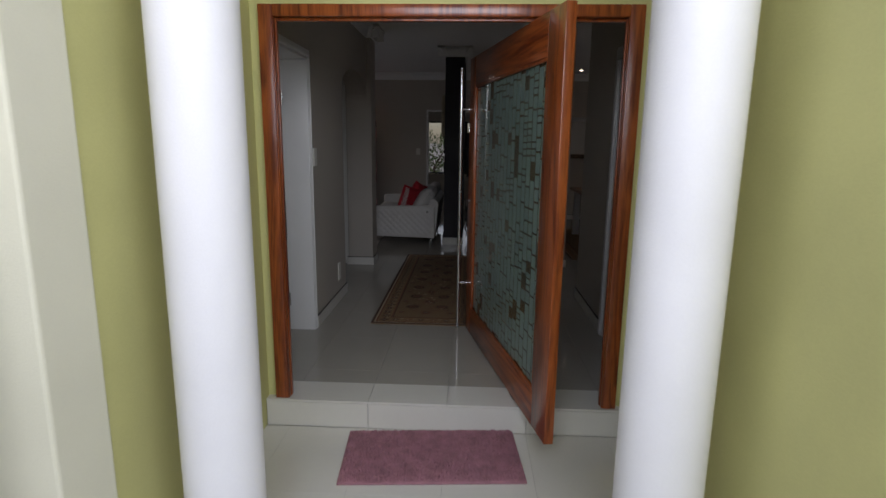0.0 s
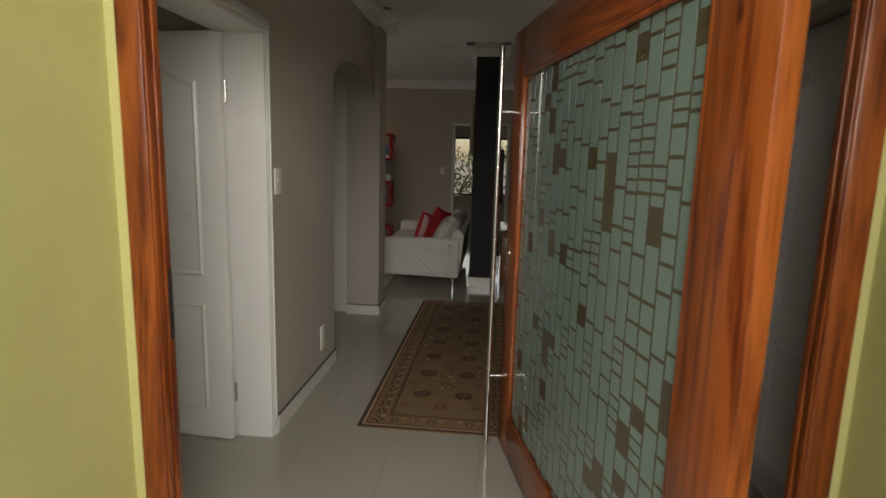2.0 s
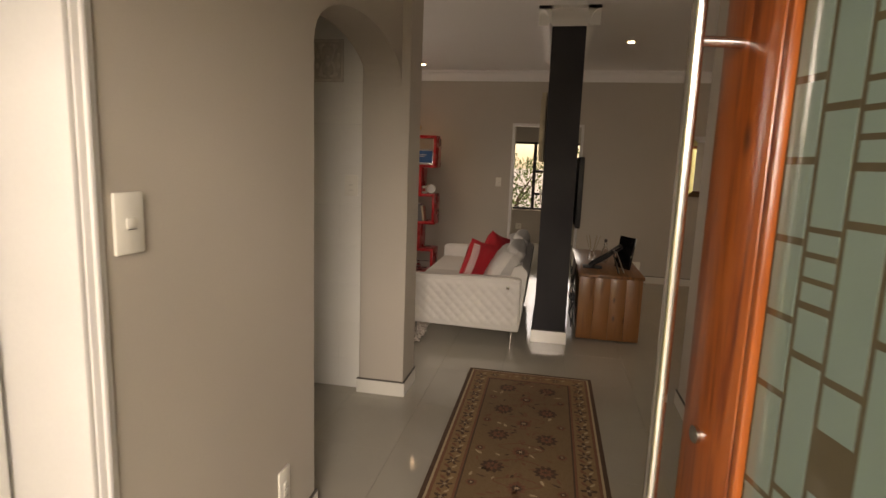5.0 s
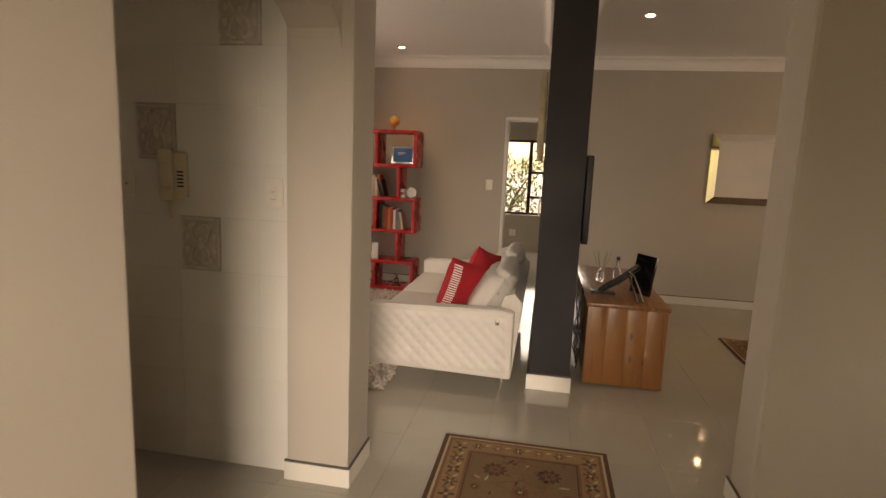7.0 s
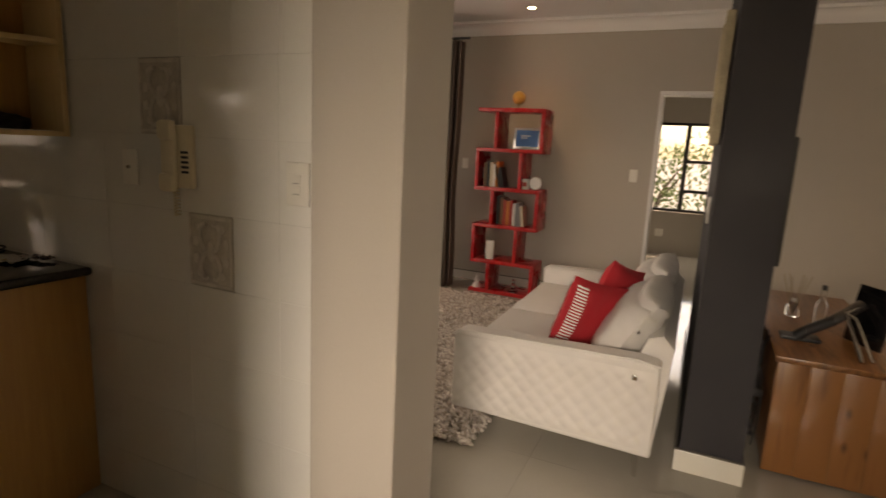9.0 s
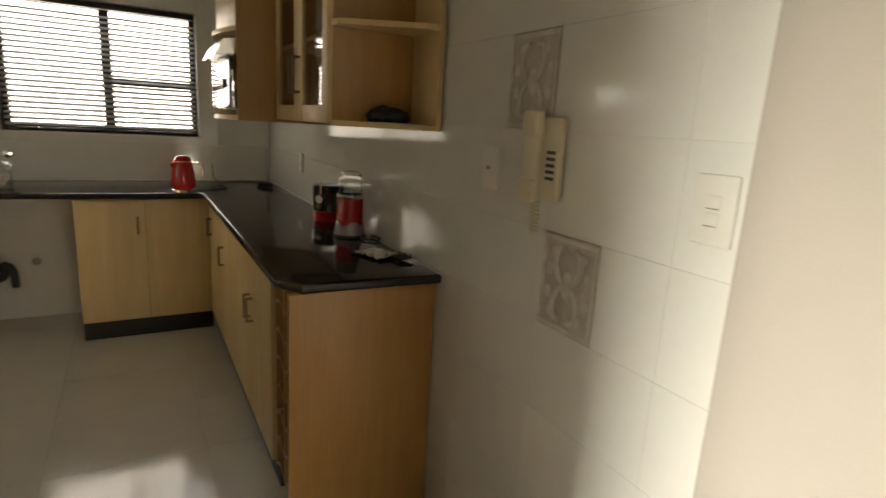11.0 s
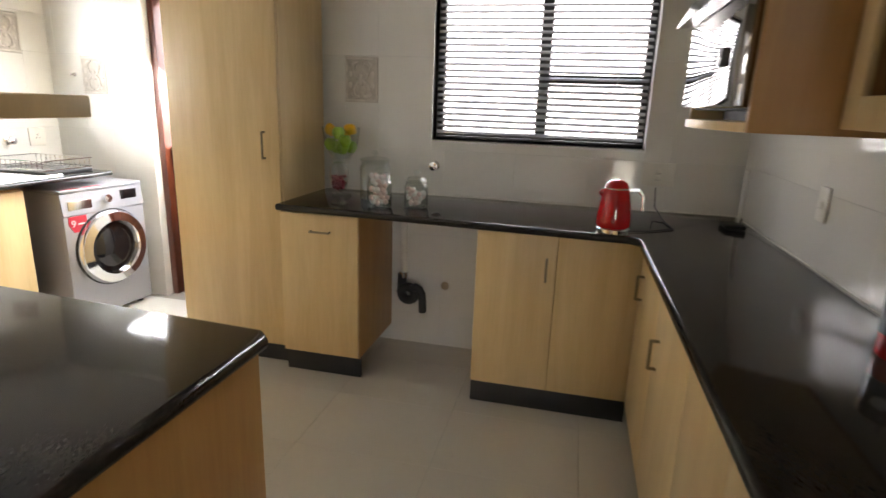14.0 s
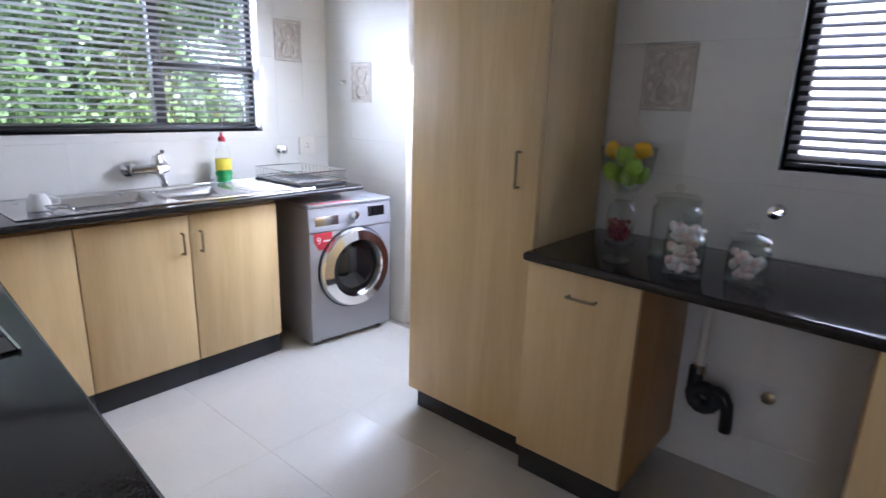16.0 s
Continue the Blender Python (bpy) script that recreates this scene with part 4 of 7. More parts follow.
def book_row(x, z, sizes, lean=0):
    for k, (w, h, col) in enumerate(sizes):
        b = thing("book", (x + w / 2, 10.5, z), "upright book with a %s cover on the red shelf" % col[0], "book", "shelf books")
        m = Matrix.Translation((x + w / 2, 0, z)) @ pose(0, 0, 0, 0, lean if k > len(sizes) - 3 else 0, 0) @ Matrix.Translation((-x - w / 2, 0, -z))
        part("cover", turned(box(x, x + w, FY + 0.05, FY + 0.20, z, z + h, 0.002), m), BOOKS[col[0]], b)
        part("pages", turned(box(x + 0.003, x + w - 0.003, FY + 0.055, FY + 0.197, z + h - 0.004, z + h + 0.0015), m), M_PAPER, b)
        x += w + 0.003


BOOKS = {n: surface("book_" + n, c, 0.55, vary=0.08, scale=30, bump=0) for n, c in {"black": (0.02, 0.02, 0.022), "white": (0.6, 0.58, 0.55), "red": (0.35, 0.03, 0.02), "brown": (0.16, 0.08, 0.04), "orange": (0.5, 0.16, 0.03), "grey": (0.2, 0.2, 0.21), "cream": (0.5, 0.42, 0.3)}.items()}
book_row(-2.355, LV[3], [(0.03, 0.23, ("brown",)), (0.026, 0.25, ("black",)), (0.032, 0.24, ("cream",)), (0.024, 0.22, ("white",)), (0.03, 0.25, ("orange",)), (0.03, 0.21, ("black",)), (0.028, 0.2, ("black",))], -14)
book_row(-2.20, LV[2], [(0.034, 0.28, ("black",)), (0.03, 0.27, ("brown",)), (0.028, 0.25, ("red",)), (0.03, 0.24, ("orange",)), (0.03, 0.25, ("red",)), (0.026, 0.22, ("white",)), (0.032, 0.23, ("grey",)), (0.03, 0.21, ("grey",)), (0.026, 0.2, ("cream",))], -8)

M_SCREEN_BLUE = surface("blue_picture", (0.045, 0.14, 0.32), 0.25, vary=0.3, scale=9, bump=0)
pf = thing("photo_frame", (-1.945, 10.3050, LV[4]), "silver photo frame with a blue picture on the red shelf", "photo frame")
PF = pose(-1.945, 10.3050, LV[4] + 0.105, -10, 0, 4)
part("frame", turned(box(-0.13, 0.13, 0.0, 0.012, -0.10, 0.10, 0.003), PF), M_STEEL, pf)
part("picture", turned(box(-0.108, 0.108, -0.0015, 0.004, -0.078, 0.078), PF), M_SCREEN_BLUE, pf, smooth=False)
part("text_bars", turned(box(-0.06, 0.03, -0.0025, -0.0016, 0.02, 0.028, bm=box(-0.06, 0.0, -0.0025, -0.0016, 0.0, 0.006)), PF), M_PAPER, pf, smooth=False)
mini = thing("small_clock", (-1.855, 10.3250, LV[3]), "small silver desk clock on the red shelf", "clock")
part("rim", lathe([(0.062, 0), (0.066, 0.01), (0.062, 0.02)], (-1.835, 10.3250, LV[3] + 0.062), 28, axis=(0, -1, 0.05)), M_CHROME, mini)
part("dial", lathe([(0.055, 0.0205), (0.0, 0.021)], (-1.835, 10.3250, LV[3] + 0.062), 28, axis=(0, -1, 0.05)), M_PAPER, mini)
mug = thing("mug", (-1.915, 10.2950, LV[3]), "white mug with red print on the red shelf", "mug")
part("body", lathe([(0.03, 0), (0.036, 0.004), (0.036, 0.10), (0.032, 0.10), (0.032, 0.01)], (-1.925, 10.2950, LV[3]), 20), M_PAPER, mug)
part("print", box(-1.947, -1.903, 10.2570, 10.2585, LV[3] + 0.03, LV[3] + 0.07), BOOKS["red"], mug)
card = thing("white_box", (-2.245, 10.3050, LV[1]), "slim white card box on the red shelf", "box")
part("body", box(-2.285, -2.205, 10.2850, 10.3150, LV[1], LV[1] + 0.19, 0.002), M_PAPER, card)
globe = thing("globe", (-2.075, 10.3650, LV[5]), "small golden desk globe on top of the shelf", "globe")
M_GOLD = surface("antique_gold_globe", (0.52, 0.30, 0.08), 0.4, 0.2, vary=0.35, scale=14, bump=0.02)
part("stand", lathe([(0.04, 0), (0.042, 0.006), (0.012, 0.014), (0.008, 0.045)], (-2.075, 10.3650, LV[5]), 20), M_BRASS, globe)
bm = bmesh.new()
bmesh.ops.create_uvsphere(bm, u_segments=24, v_segments=14, radius=0.062, matrix=Matrix.Translation((-2.075, 10.3650, LV[5] + 0.105)))
part("ball", bm, M_GOLD, globe)
arc = [(-2.075 + 0.07 * math.cos(a), 10.3650, LV[5] + 0.105 + 0.07 * math.sin(a)) for a in [math.radians(d) for d in range(-90, 91, 20)]]
part("meridian", pipe(arc, 0.003, 6), M_BRASS, globe)
for x, z, lab in ((-2.365, TH, "small white figurine group on the shelf's foot board"), (-1.975, TH, "small clear glass ornament on the shelf's foot board")):
    f = thing("ornament", (x, 10.2950, z), lab, "ornament")
    part("body", lathe([(0.045, 0), (0.05, 0.01), (0.025, 0.05), (0.03, 0.075), (0.012, 0.1), (0.018, 0.12), (0.0, 0.14)], (x, 10.2950, z), 16), M_PAPER if x < -2.125 else M_GLASS, f)

# curtain
cur = thing("curtain", (-2.86, 10.2, 0), "brown full-length curtain drawn to the side", "curtain")
bm = bmesh.new()
cols = 60
for j in range(15):
    z = 0.02 + 2.42 * j / 14
    for i in range(cols + 1):
        f = i / cols
        pinch = 1 - 0.07 * math.exp(-((z - 1.0) / 0.45) ** 2)
        bm.verts.new((-2.945 + 0.03 * math.sin(f * 44) + (0.36 * f) * pinch * 0.9, 10.02 + 0.36 * f * 0.6 + 0.035 * math.cos(f * 44 + 0.6 * math.sin(z)), z))
bm.verts.ensure_lookup_table()
for j in range(14):
    for i in range(cols):
        a = j * (cols + 1) + i
        bm.faces.new([bm.verts[q] for q in (a, a + 1, a + cols + 2, a + cols + 1)])
drape = part("drape", bm, M_CURTAIN, cur)
drape.modifiers.new("cloth", "SOLIDIFY").thickness = 0.004
part("rail", tube((-3.2, 10.2, 2.46), (-2.55, 10.2, 2.46), 0.012), M_BRONZE, cur)
part("rail_bracket", box(-2.9, -2.87, 10.2, 10.7, 2.45, 2.47), M_BRONZE, cur)

# ---- partition things ----
pic = thing("wall_picture", (-0.36, 8.2, 1.8), "beige relief picture hung on the charcoal partition", "picture")
M_RELIEF = surface("beige_relief", (0.42, 0.36, 0.25), 0.7, vary=0.25, scale=12, bump=0.3)
part("frame", box(-0.40, -0.362, 7.86, 8.42, 1.52, 2.08, 0.006), M_RELIEF, pic)
part("panel", box(-0.408, -0.40, 7.91, 8.37, 1.57, 2.03, 0.003), M_RELIEF, pic)
tv = thing("television", (-0.03, 8.9, 1.25), "black flat television on the charcoal partition", "television")
part("bracket", box(-0.09, -0.045, 8.7, 9.1, 1.15, 1.35, 0.004), M_BLACK, tv)
part("body", box(-0.045, 0.0, 8.32, 9.45, 0.93, 1.58, 0.006), M_BLACK, tv)
part("screen", box(0.0, 0.003, 8.335, 9.435, 0.95, 1.565), M_BLACK_GLOSS, tv, "glossy black screen")

CX0, CX1, CY0, CY1, CZ = 0.01, 0.535, 7.95, 9.42, 0.585
cab = thing("tv_cabinet", (0.28, 8.7, 0), "honey-coloured solid wood television cabinet", "cabinet")
nb = 4
for k in range(nb):
    x0 = CX0 + (CX1 - CX0) * k / nb
    part("end_board", box(x0 + 0.0005, x0 + (CX1 - CX0) / nb - 0.0005, CY0, CY0 + 0.022, 0.012, CZ - 0.028, 0.0015), M_SHEESHAM, cab)
part("carcass", box(CX0 + 0.004, CX1 - 0.02, CY0 + 0.022, CY1, 0.03, CZ - 0.028, 0.002), M_SHEESHAM, cab)
for k in range(3):
    y0 = CY0 + 0.03 + k * 0.455
    d = part("drawer_front", box(CX1 - 0.02, CX1 - 0.002, y0, y0 + 0.445, 0.05, CZ - 0.05, 0.003), M_SHEESHAM, cab)
    part("knob", lathe([(0.008, 0), (0.008, 0.012), (0.016, 0.02), (0.0, 0.026)], (CX1 - 0.002, y0 + 0.22, 0.32), 14, axis=(1, 0, 0)), M_BRASS, d)
M_SHEESHAM_TOP = wood("honey_sheesham_top", (0.12, 0.045, 0.016), (0.26, 0.11, 0.04), 0.3, (11, 1.0, 11), 1.9, coat=0.2, knots=3.0)
part("top", box(CX0 - 0.012, CX1 + 0.012, CY0 - 0.012, CY1 + 0.012, CZ - 0.028, CZ, 0.004), M_SHEESHAM_TOP, cab)
cable = thing("cable_tangle", (-0.03, 8.3, 0.3), "tangle of black cables behind the cabinet", "cables")
rnd = random.Random(4)
for k in range(5):
    pts = [(-0.035 + rnd.uniform(-0.03, 0.03), 8.08 + 0.05 * k + rnd.uniform(-0.05, 0.05), 0.62 - 0.11 * j) for j in range(6)]
    part("cable", pipe(pts, 0.004, 6), M_BLACK, cable)
part("router", box(-0.06, -0.005, 8.12, 8.30, 0.30, 0.34, 0.004), M_BLACK, cable)

tab = thing("tablet_stand", (0.34, 8.34, CZ), "black tablet leaning on a folding stand", "tablet")
TM = pose(0.42, 8.34, CZ + 0.148, -9, 0, -60)
part("tablet", turned(box(-0.105, 0.105, -0.011, 0.011, -0.145, 0.145, 0.005), TM), M_BLACK_GLOSS, tab)
part("leg", pipe([(0.37, 8.33, CZ + 0.19), (0.30, 8.25, CZ + 0.17), (0.34, 8.03, CZ + 0.004)], 0.009), M_STEEL, tab, "silver folding leg")
part("leg", pipe([(0.30, 8.25, CZ + 0.17), (0.33, 8.20, CZ + 0.16), (0.385, 8.05, CZ + 0.006)], 0.007), M_STEEL, tab)
part("arm", pipe([(0.38, 8.36, CZ + 0.20), (0.25, 8.26, CZ + 0.12), (0.15, 8.24, CZ + 0.06), (0.11, 8.25, CZ + 0.02)], 0.026, 12), M_BLACK, tab)
part("base", box(0.05, 0.22, 8.24, 8.34, CZ, CZ + 0.018, 0.004), M_BLACK, tab)
bot = thing("diffuser_bottle", (0.16, 8.75, CZ), "clear reed diffuser bottle with dark sticks", "diffuser", "cabinet bottles")
part("bottle", lathe([(0.035, 0.0), (0.038, 0.005), (0.036, 0.06), (0.014, 0.085), (0.014, 0.11), (0.011, 0.11), (0.011, 0.085), (0.032, 0.058), (0.032, 0.008), (0.0, 0.008)], (0.16, 8.75, CZ), 18), M_GLASS, bot)
for k in range(6):
    a = k * 1.05
    part("reed", tube((0.16, 8.75, CZ + 0.01), (0.16 + 0.07 * math.cos(a), 8.75 + 0.05 * math.sin(a), CZ + 0.24), 0.0022, 6), M_BRASS, bot)
bot2 = thing("candle_jar", (0.27, 8.62, CZ), "clear glass bottle on the cabinet", "bottle", "cabinet bottles")
part("glass", lathe([(0.03, 0.0), (0.03, 0.12), (0.012, 0.15), (0.012, 0.20), (0.009, 0.2), (0.009, 0.15), (0.026, 0.118), (0.026, 0.006), (0.0, 0.006)], (0.27, 8.62, CZ), 18), M_GLASS, bot2)
part("cap", lathe([(0.014, 0.2), (0.014, 0.225), (0.0, 0.228)], (0.27, 8.62, CZ), 14), M_BLACK, bot2)
mirror = thing("wall_mirror", (1.85, 10.69, 1.55), "large wall mirror with a wide silver frame", "mirror")
MX0, MX1, MZ0, MZ1 = 1.335 + 0.07, 2.36 + 0.12, 1.165, 1.92
part("glass", box(MX0 + 0.075, MX1 - 0.075, 10.668, 10.69, MZ0 + 0.075, MZ1 - 0.075), M_MIRROR, mirror, smooth=False)
bm = bmesh.new()
o = [(MX0, MZ0), (MX1, MZ0), (MX1, MZ1), (MX0, MZ1)]
i_ = [(MX0 + 0.075, MZ0 + 0.075), (MX1 - 0.075, MZ0 + 0.075), (MX1 - 0.075, MZ1 - 0.075), (MX0 + 0.075, MZ1 - 0.075)]
for k in range(4):
    a, b, c, d = o[k], o[(k + 1) % 4], i_[(k + 1) % 4], i_[k]
    face = bmesh.new()
    vs = [face.verts.new(v) for v in ((a[0], 10.672, a[1]), (b[0], 10.672, b[1]), (c[0], 10.652, c[1]), (d[0], 10.652, d[1]))]
    back = [face.verts.new((p, 10.695, q)) for p, q in (a, b, c, d)]
    face.faces.new(vs)
    for q in range(4):
        face.faces.new((vs[q], vs[(q + 1) % 4], back[(q + 1) % 4], back[q]))
    face.faces.new(list(reversed(back)))
    bmesh.ops.recalc_face_normals(face, faces=face.faces)
    part("bevelled_strip", face, M_MIRROR, mirror, "bevelled mirror strip", smooth=False)
bm.free()

# dining table end, half in view beyond the pier
table = thing("dining_table", (2.2, 8.1, 0.012), "pale painted dining table on the oriental rug", "table")
part("tabletop", box(1.62, 3.0, 7.1, 9.0, 0.72, 0.755, 0.006), M_SHEESHAM_TOP, table, "brown wooden tabletop")
for x, y in ((1.72, 7.25), (1.72, 8.85), (2.9, 7.25), (2.9, 8.85)):
    part("leg", prism([(x - 0.05, 0.013), (x + 0.05, 0.013), (x + 0.035, 0.72), (x - 0.035, 0.72)], "y", y - 0.04, y + 0.04), M_GLOSS_WHITE, table, "white tapered leg", smooth=False)


# ---- windows of the living side ----
def window(name, axis, c, a0, a1, z0, z1, mullions, transoms, label, sill=None):
    w = thing(name, ((c, (a0 + a1) / 2, z0) if axis == "x" else ((a0 + a1) / 2, c, z0)), label, "window", kind="structure")
    def b(p0, p1, q0, q1, d=0.025, bv=0.003):
        return box(c - d, c + d, p0, p1, q0, q1, bv) if axis == "x" else box(p0, p1, c - d, c + d, q0, q1, bv)
    f = 0.04
    for q0, q1 in ((z0, z0 + f), (z1 - f, z1)):
        part("frame_rail", b(a0 + f, a1 - f, q0, q1), M_BRONZE, w)
    for p0, p1 in ((a0, a0 + f), (a1 - f, a1)):
        part("frame_stile", b(p0, p1, z0, z1), M_BRONZE, w)
    for m_ in mullions:
        part("mullion", b(m_ - 0.03, m_ + 0.03, z0 + f, z1 - f), M_BRONZE, w)
    for p0, p1, q in transoms:
        part("transom", b(p0, p1, q - 0.022, q + 0.022), M_BRONZE, w)
    edges = [a0 + f] + list(mullions) + [a1 - f]
    for p0, p1 in zip(edges, edges[1:]):
        g = part("pane", b(p0, p1, z0 + f, z1 - f, 0.003, 0), M_WINDOW, w, smooth=False)
        g.visible_shadow = False
    return w


window("window_3", "y", 14.0, -1.12, 0.4, 0.64, 1.93, (-0.62, -0.1), ((-0.62, -0.1, 1.38), (-0.62, -0.1, 0.95)), "bronze-framed bedroom window with garden behind")
window("window_4", "x", 5.1, 6.5, 8.5, 0.7, 2.1, (7.5,), (), "bronze-framed dining room window")
window("window_5", "x", -3.4, 7.2, 9.8, 0.02, 2.2, (8.5,), (), "bronze-framed glazed living room doors")

# ---- kitchen windows, blinds ----
window("window_1", "x", -5.44, 4.79, 5.94, 1.25, 2.09, (5.385,), ((5.385, 5.90, 1.60),), "bronze-framed kitchen window behind a venetian blind")
window("window_2", "y", 1.855, -5.03, -3.35, 1.24, 2.09, (-4.45,), ((-4.99, -4.45, 1.60),), "bronze-framed sink window behind a venetian blind")
for nm, args in (("window_sill_1", (-5.43, -5.318, 4.79, 5.94, 1.235, 1.25)), ("window_sill_2", (-5.03, -3.35, 1.86, 1.955, 1.225, 1.24))):
    structure(nm, box(*args, 0.003), M_GLOSS_WHITE, "white painted window sill")
for nm, args in (("trim_reveal_1", (-5.42, -5.316, 4.782, 4.79, 1.25, 2.09)), ("trim_reveal_2", (-5.42, -5.316, 5.94, 5.948, 1.25, 2.09)), ("trim_reveal_3", (-5.038, -5.03, 1.87, 1.957, 1.24, 2.09))):
    structure(nm, box(*args), M_GLOSS_WHITE, "white painted window reveal")


def blind(axis, c, a0, a1, z0, z1, label, tilt):
    centre = (c, (a0 + a1) / 2, z0) if axis == "x" else ((a0 + a1) / 2, c, z0)
    t = thing("venetian_blind", centre, label, "blind", "kitchen blinds")
    turn = Matrix.Identity(4) if axis == "y" else pose(0, 0, 0, 0, 0, 90)
    base = Matrix.Translation(centre) @ turn
    w = a1 - a0
    part("head_rail", turned(box(-w / 2, w / 2, -0.02, 0.02, z1 - z0 - 0.035, z1 - z0, 0.003), base), M_BRONZE, t)
    part("bottom_rail", turned(box(-w / 2, w / 2, -0.014, 0.014, 0.0, 0.014, 0.003), base), M_BRONZE, t)
    n = int((z1 - z0 - 0.06) / 0.0335)
    me = None
    for k in range(n):
        z = 0.035 + 0.0335 * k
        if me is None:
            slat = bmesh.new()
            prev = None
            for q in range(5):
                y = -0.0150 + 0.0075 * q
                zz = 0.0022 * (1 - ((q - 2) / 2) ** 2)
                row = [slat.verts.new((-w / 2 + 0.004, y, zz)), slat.verts.new((w / 2 - 0.004, y, zz))]
                low = [slat.verts.new((-w / 2 + 0.004, y, zz - 0.0008)), slat.verts.new((w / 2 - 0.004, y, zz - 0.0008))]
                if prev:
                    slat.faces.new((prev[0][0], prev[0][1], row[1], row[0]))
                    slat.faces.new((prev[1][0], low[0], low[1], prev[1][1]))
                prev = (row, low)
            ob = part("slat", slat, M_SLAT, t)
            me = ob.data
        else:
            ob = new("slat", me)
            ob.parent = t
            ob.matrix_parent_inverse = Matrix.Translation(t.location).inverted()
        ob.matrix_basis = Matrix.Translation(Vector(centre) + Vector((0, 0, z))) @ turn @ pose(0, 0, 0, tilt)
    for f in (-0.36, 0.36):
        part("ladder_cord", turned(tube((f * w, 0.0, 0.0), (f * w, 0.0, z1 - z0), 0.0012, 6), base), M_PAPER, t, "thin white cord")
    return t


blind("x", -5.375, 4.80, 5.93, 1.262, 2.085, "grey venetian blind with open slats over the kitchen window", 34)
blind("y", 1.915, -5.02, -3.36, 1.252, 2.085, "grey venetian blind with open slats over the sink window", 22)


# ---- kitchen units ----
def handle(parent, p, vertical=True, length=0.10, out=(1, 0, 0)):
    """A slim bow handle centred at p, standing out along the given way."""
    p, o = Vector(p), Vector(out)
    d = Vector((0, 0, length / 2)) if vertical else Vector((-out[1], out[0], 0)) * (length / 2)
    part("handle", pipe([p - d * 1.0, p - d + o * 0.026, p + d + o * 0.026, p + d], 0.0055, 8), M_BRASS, parent, "slim aged bronze handle")


def base_unit(axis, name, c_front, c_back, a0, a1, doors, label, kick=True, top=0.90, handles=(), drawer=False):
    """A base cabinet; axis "x": its front faces +x, "y+" or "y-": it faces that way along y."""
    u = thing(name, (((c_front + c_back) / 2, (a0 + a1) / 2, 0) if axis == "x" else ((a0 + a1) / 2, (c_front + c_back) / 2, 0)), label, "cabinet", "kitchen base cabinets")
    sgn = 1 if c_front > c_back else -1
    def b(c0, c1, p0, p1, z0, z1, bv=0.002):
        lo, hi = min(c0, c1), max(c0, c1)
        return box(lo, hi, p0, p1, z0, z1, bv) if axis == "x" else box(p0, p1, lo, hi, z0, z1, bv)
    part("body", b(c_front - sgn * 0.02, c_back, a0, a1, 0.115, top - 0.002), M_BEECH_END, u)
    if kick:
        part("plinth", b(c_front - sgn * 0.032, c_front - sgn * 0.052, a0, a1, 0.001, 0.115, 0.001), M_KICK, u, "black plinth board")
    edges = [a0 + (a1 - a0) * k / doors for k in range(doors + 1)]
    for k, (p0, p1) in enumerate(zip(edges, edges[1:])):
        d = part("door", b(c_front - sgn * 0.0195, c_front, p0 + 0.0015, p1 - 0.0015, 0.125, top - 0.012, 0.0035), M_BEECH, u)
        if k < len(handles):
            f, z, vert = handles[k]
            q = p0 + (p1 - p0) * f
            handle(d, (c_front, q, z) if axis == "x" else (q, c_front, z), vert, 0.10, (sgn, 0, 0) if axis == "x" else (0, sgn, 0))
    return u


# along the window wall
base_unit("x", "base_cabinet", -4.748, -5.30, 4.143, 4.57, 1, "pale beech pull-out base cabinet beside the tall cupboard", handles=[(0.53, 0.80, False)])
base_unit("x", "base_cabinet", -4.70, -5.30, 5.18, 5.925, 2, "pale beech two-door base cabinet under the window", handles=[(0.88, 0.73, True)])
# along the tiled wall
base_unit("y", "base_cabinet", 5.915, 6.42, -4.68, -4.15, 1, "pale beech base cabinet under the long worktop", handles=[(0.22, 0.73, True)])
base_unit("y", "base_cabinet", 5.915, 6.42, -4.147, -3.62, 1, "pale beech base cabinet under the long worktop", handles=[(0.18, 0.66, True)])
base_unit("y", "base_cabinet", 5.915, 6.42, -3.617, -2.84, 2, "pale beech two-door base cabinet under the long worktop", handles=[(0.92, 0.63, True), (0.08, 0.63, True)])
# wine rack end unit
rack = thing("wine_rack_cabinet", (-2.68, 6.17, 0), "honey beech end cabinet with a wine rack", "cabinet", "kitchen base cabinets")
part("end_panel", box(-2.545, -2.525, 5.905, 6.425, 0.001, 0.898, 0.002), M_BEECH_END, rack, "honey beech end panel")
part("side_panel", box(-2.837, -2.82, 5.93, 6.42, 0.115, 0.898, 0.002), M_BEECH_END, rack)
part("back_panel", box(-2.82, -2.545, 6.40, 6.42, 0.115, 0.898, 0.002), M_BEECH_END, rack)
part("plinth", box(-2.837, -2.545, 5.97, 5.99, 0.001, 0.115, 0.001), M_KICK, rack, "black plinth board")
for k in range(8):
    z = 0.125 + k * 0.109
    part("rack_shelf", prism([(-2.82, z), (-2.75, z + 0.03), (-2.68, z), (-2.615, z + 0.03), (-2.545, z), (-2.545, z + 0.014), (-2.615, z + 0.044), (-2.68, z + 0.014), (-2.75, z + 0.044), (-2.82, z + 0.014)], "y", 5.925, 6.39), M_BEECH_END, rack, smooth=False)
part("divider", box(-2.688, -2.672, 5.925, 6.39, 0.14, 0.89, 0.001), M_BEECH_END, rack)

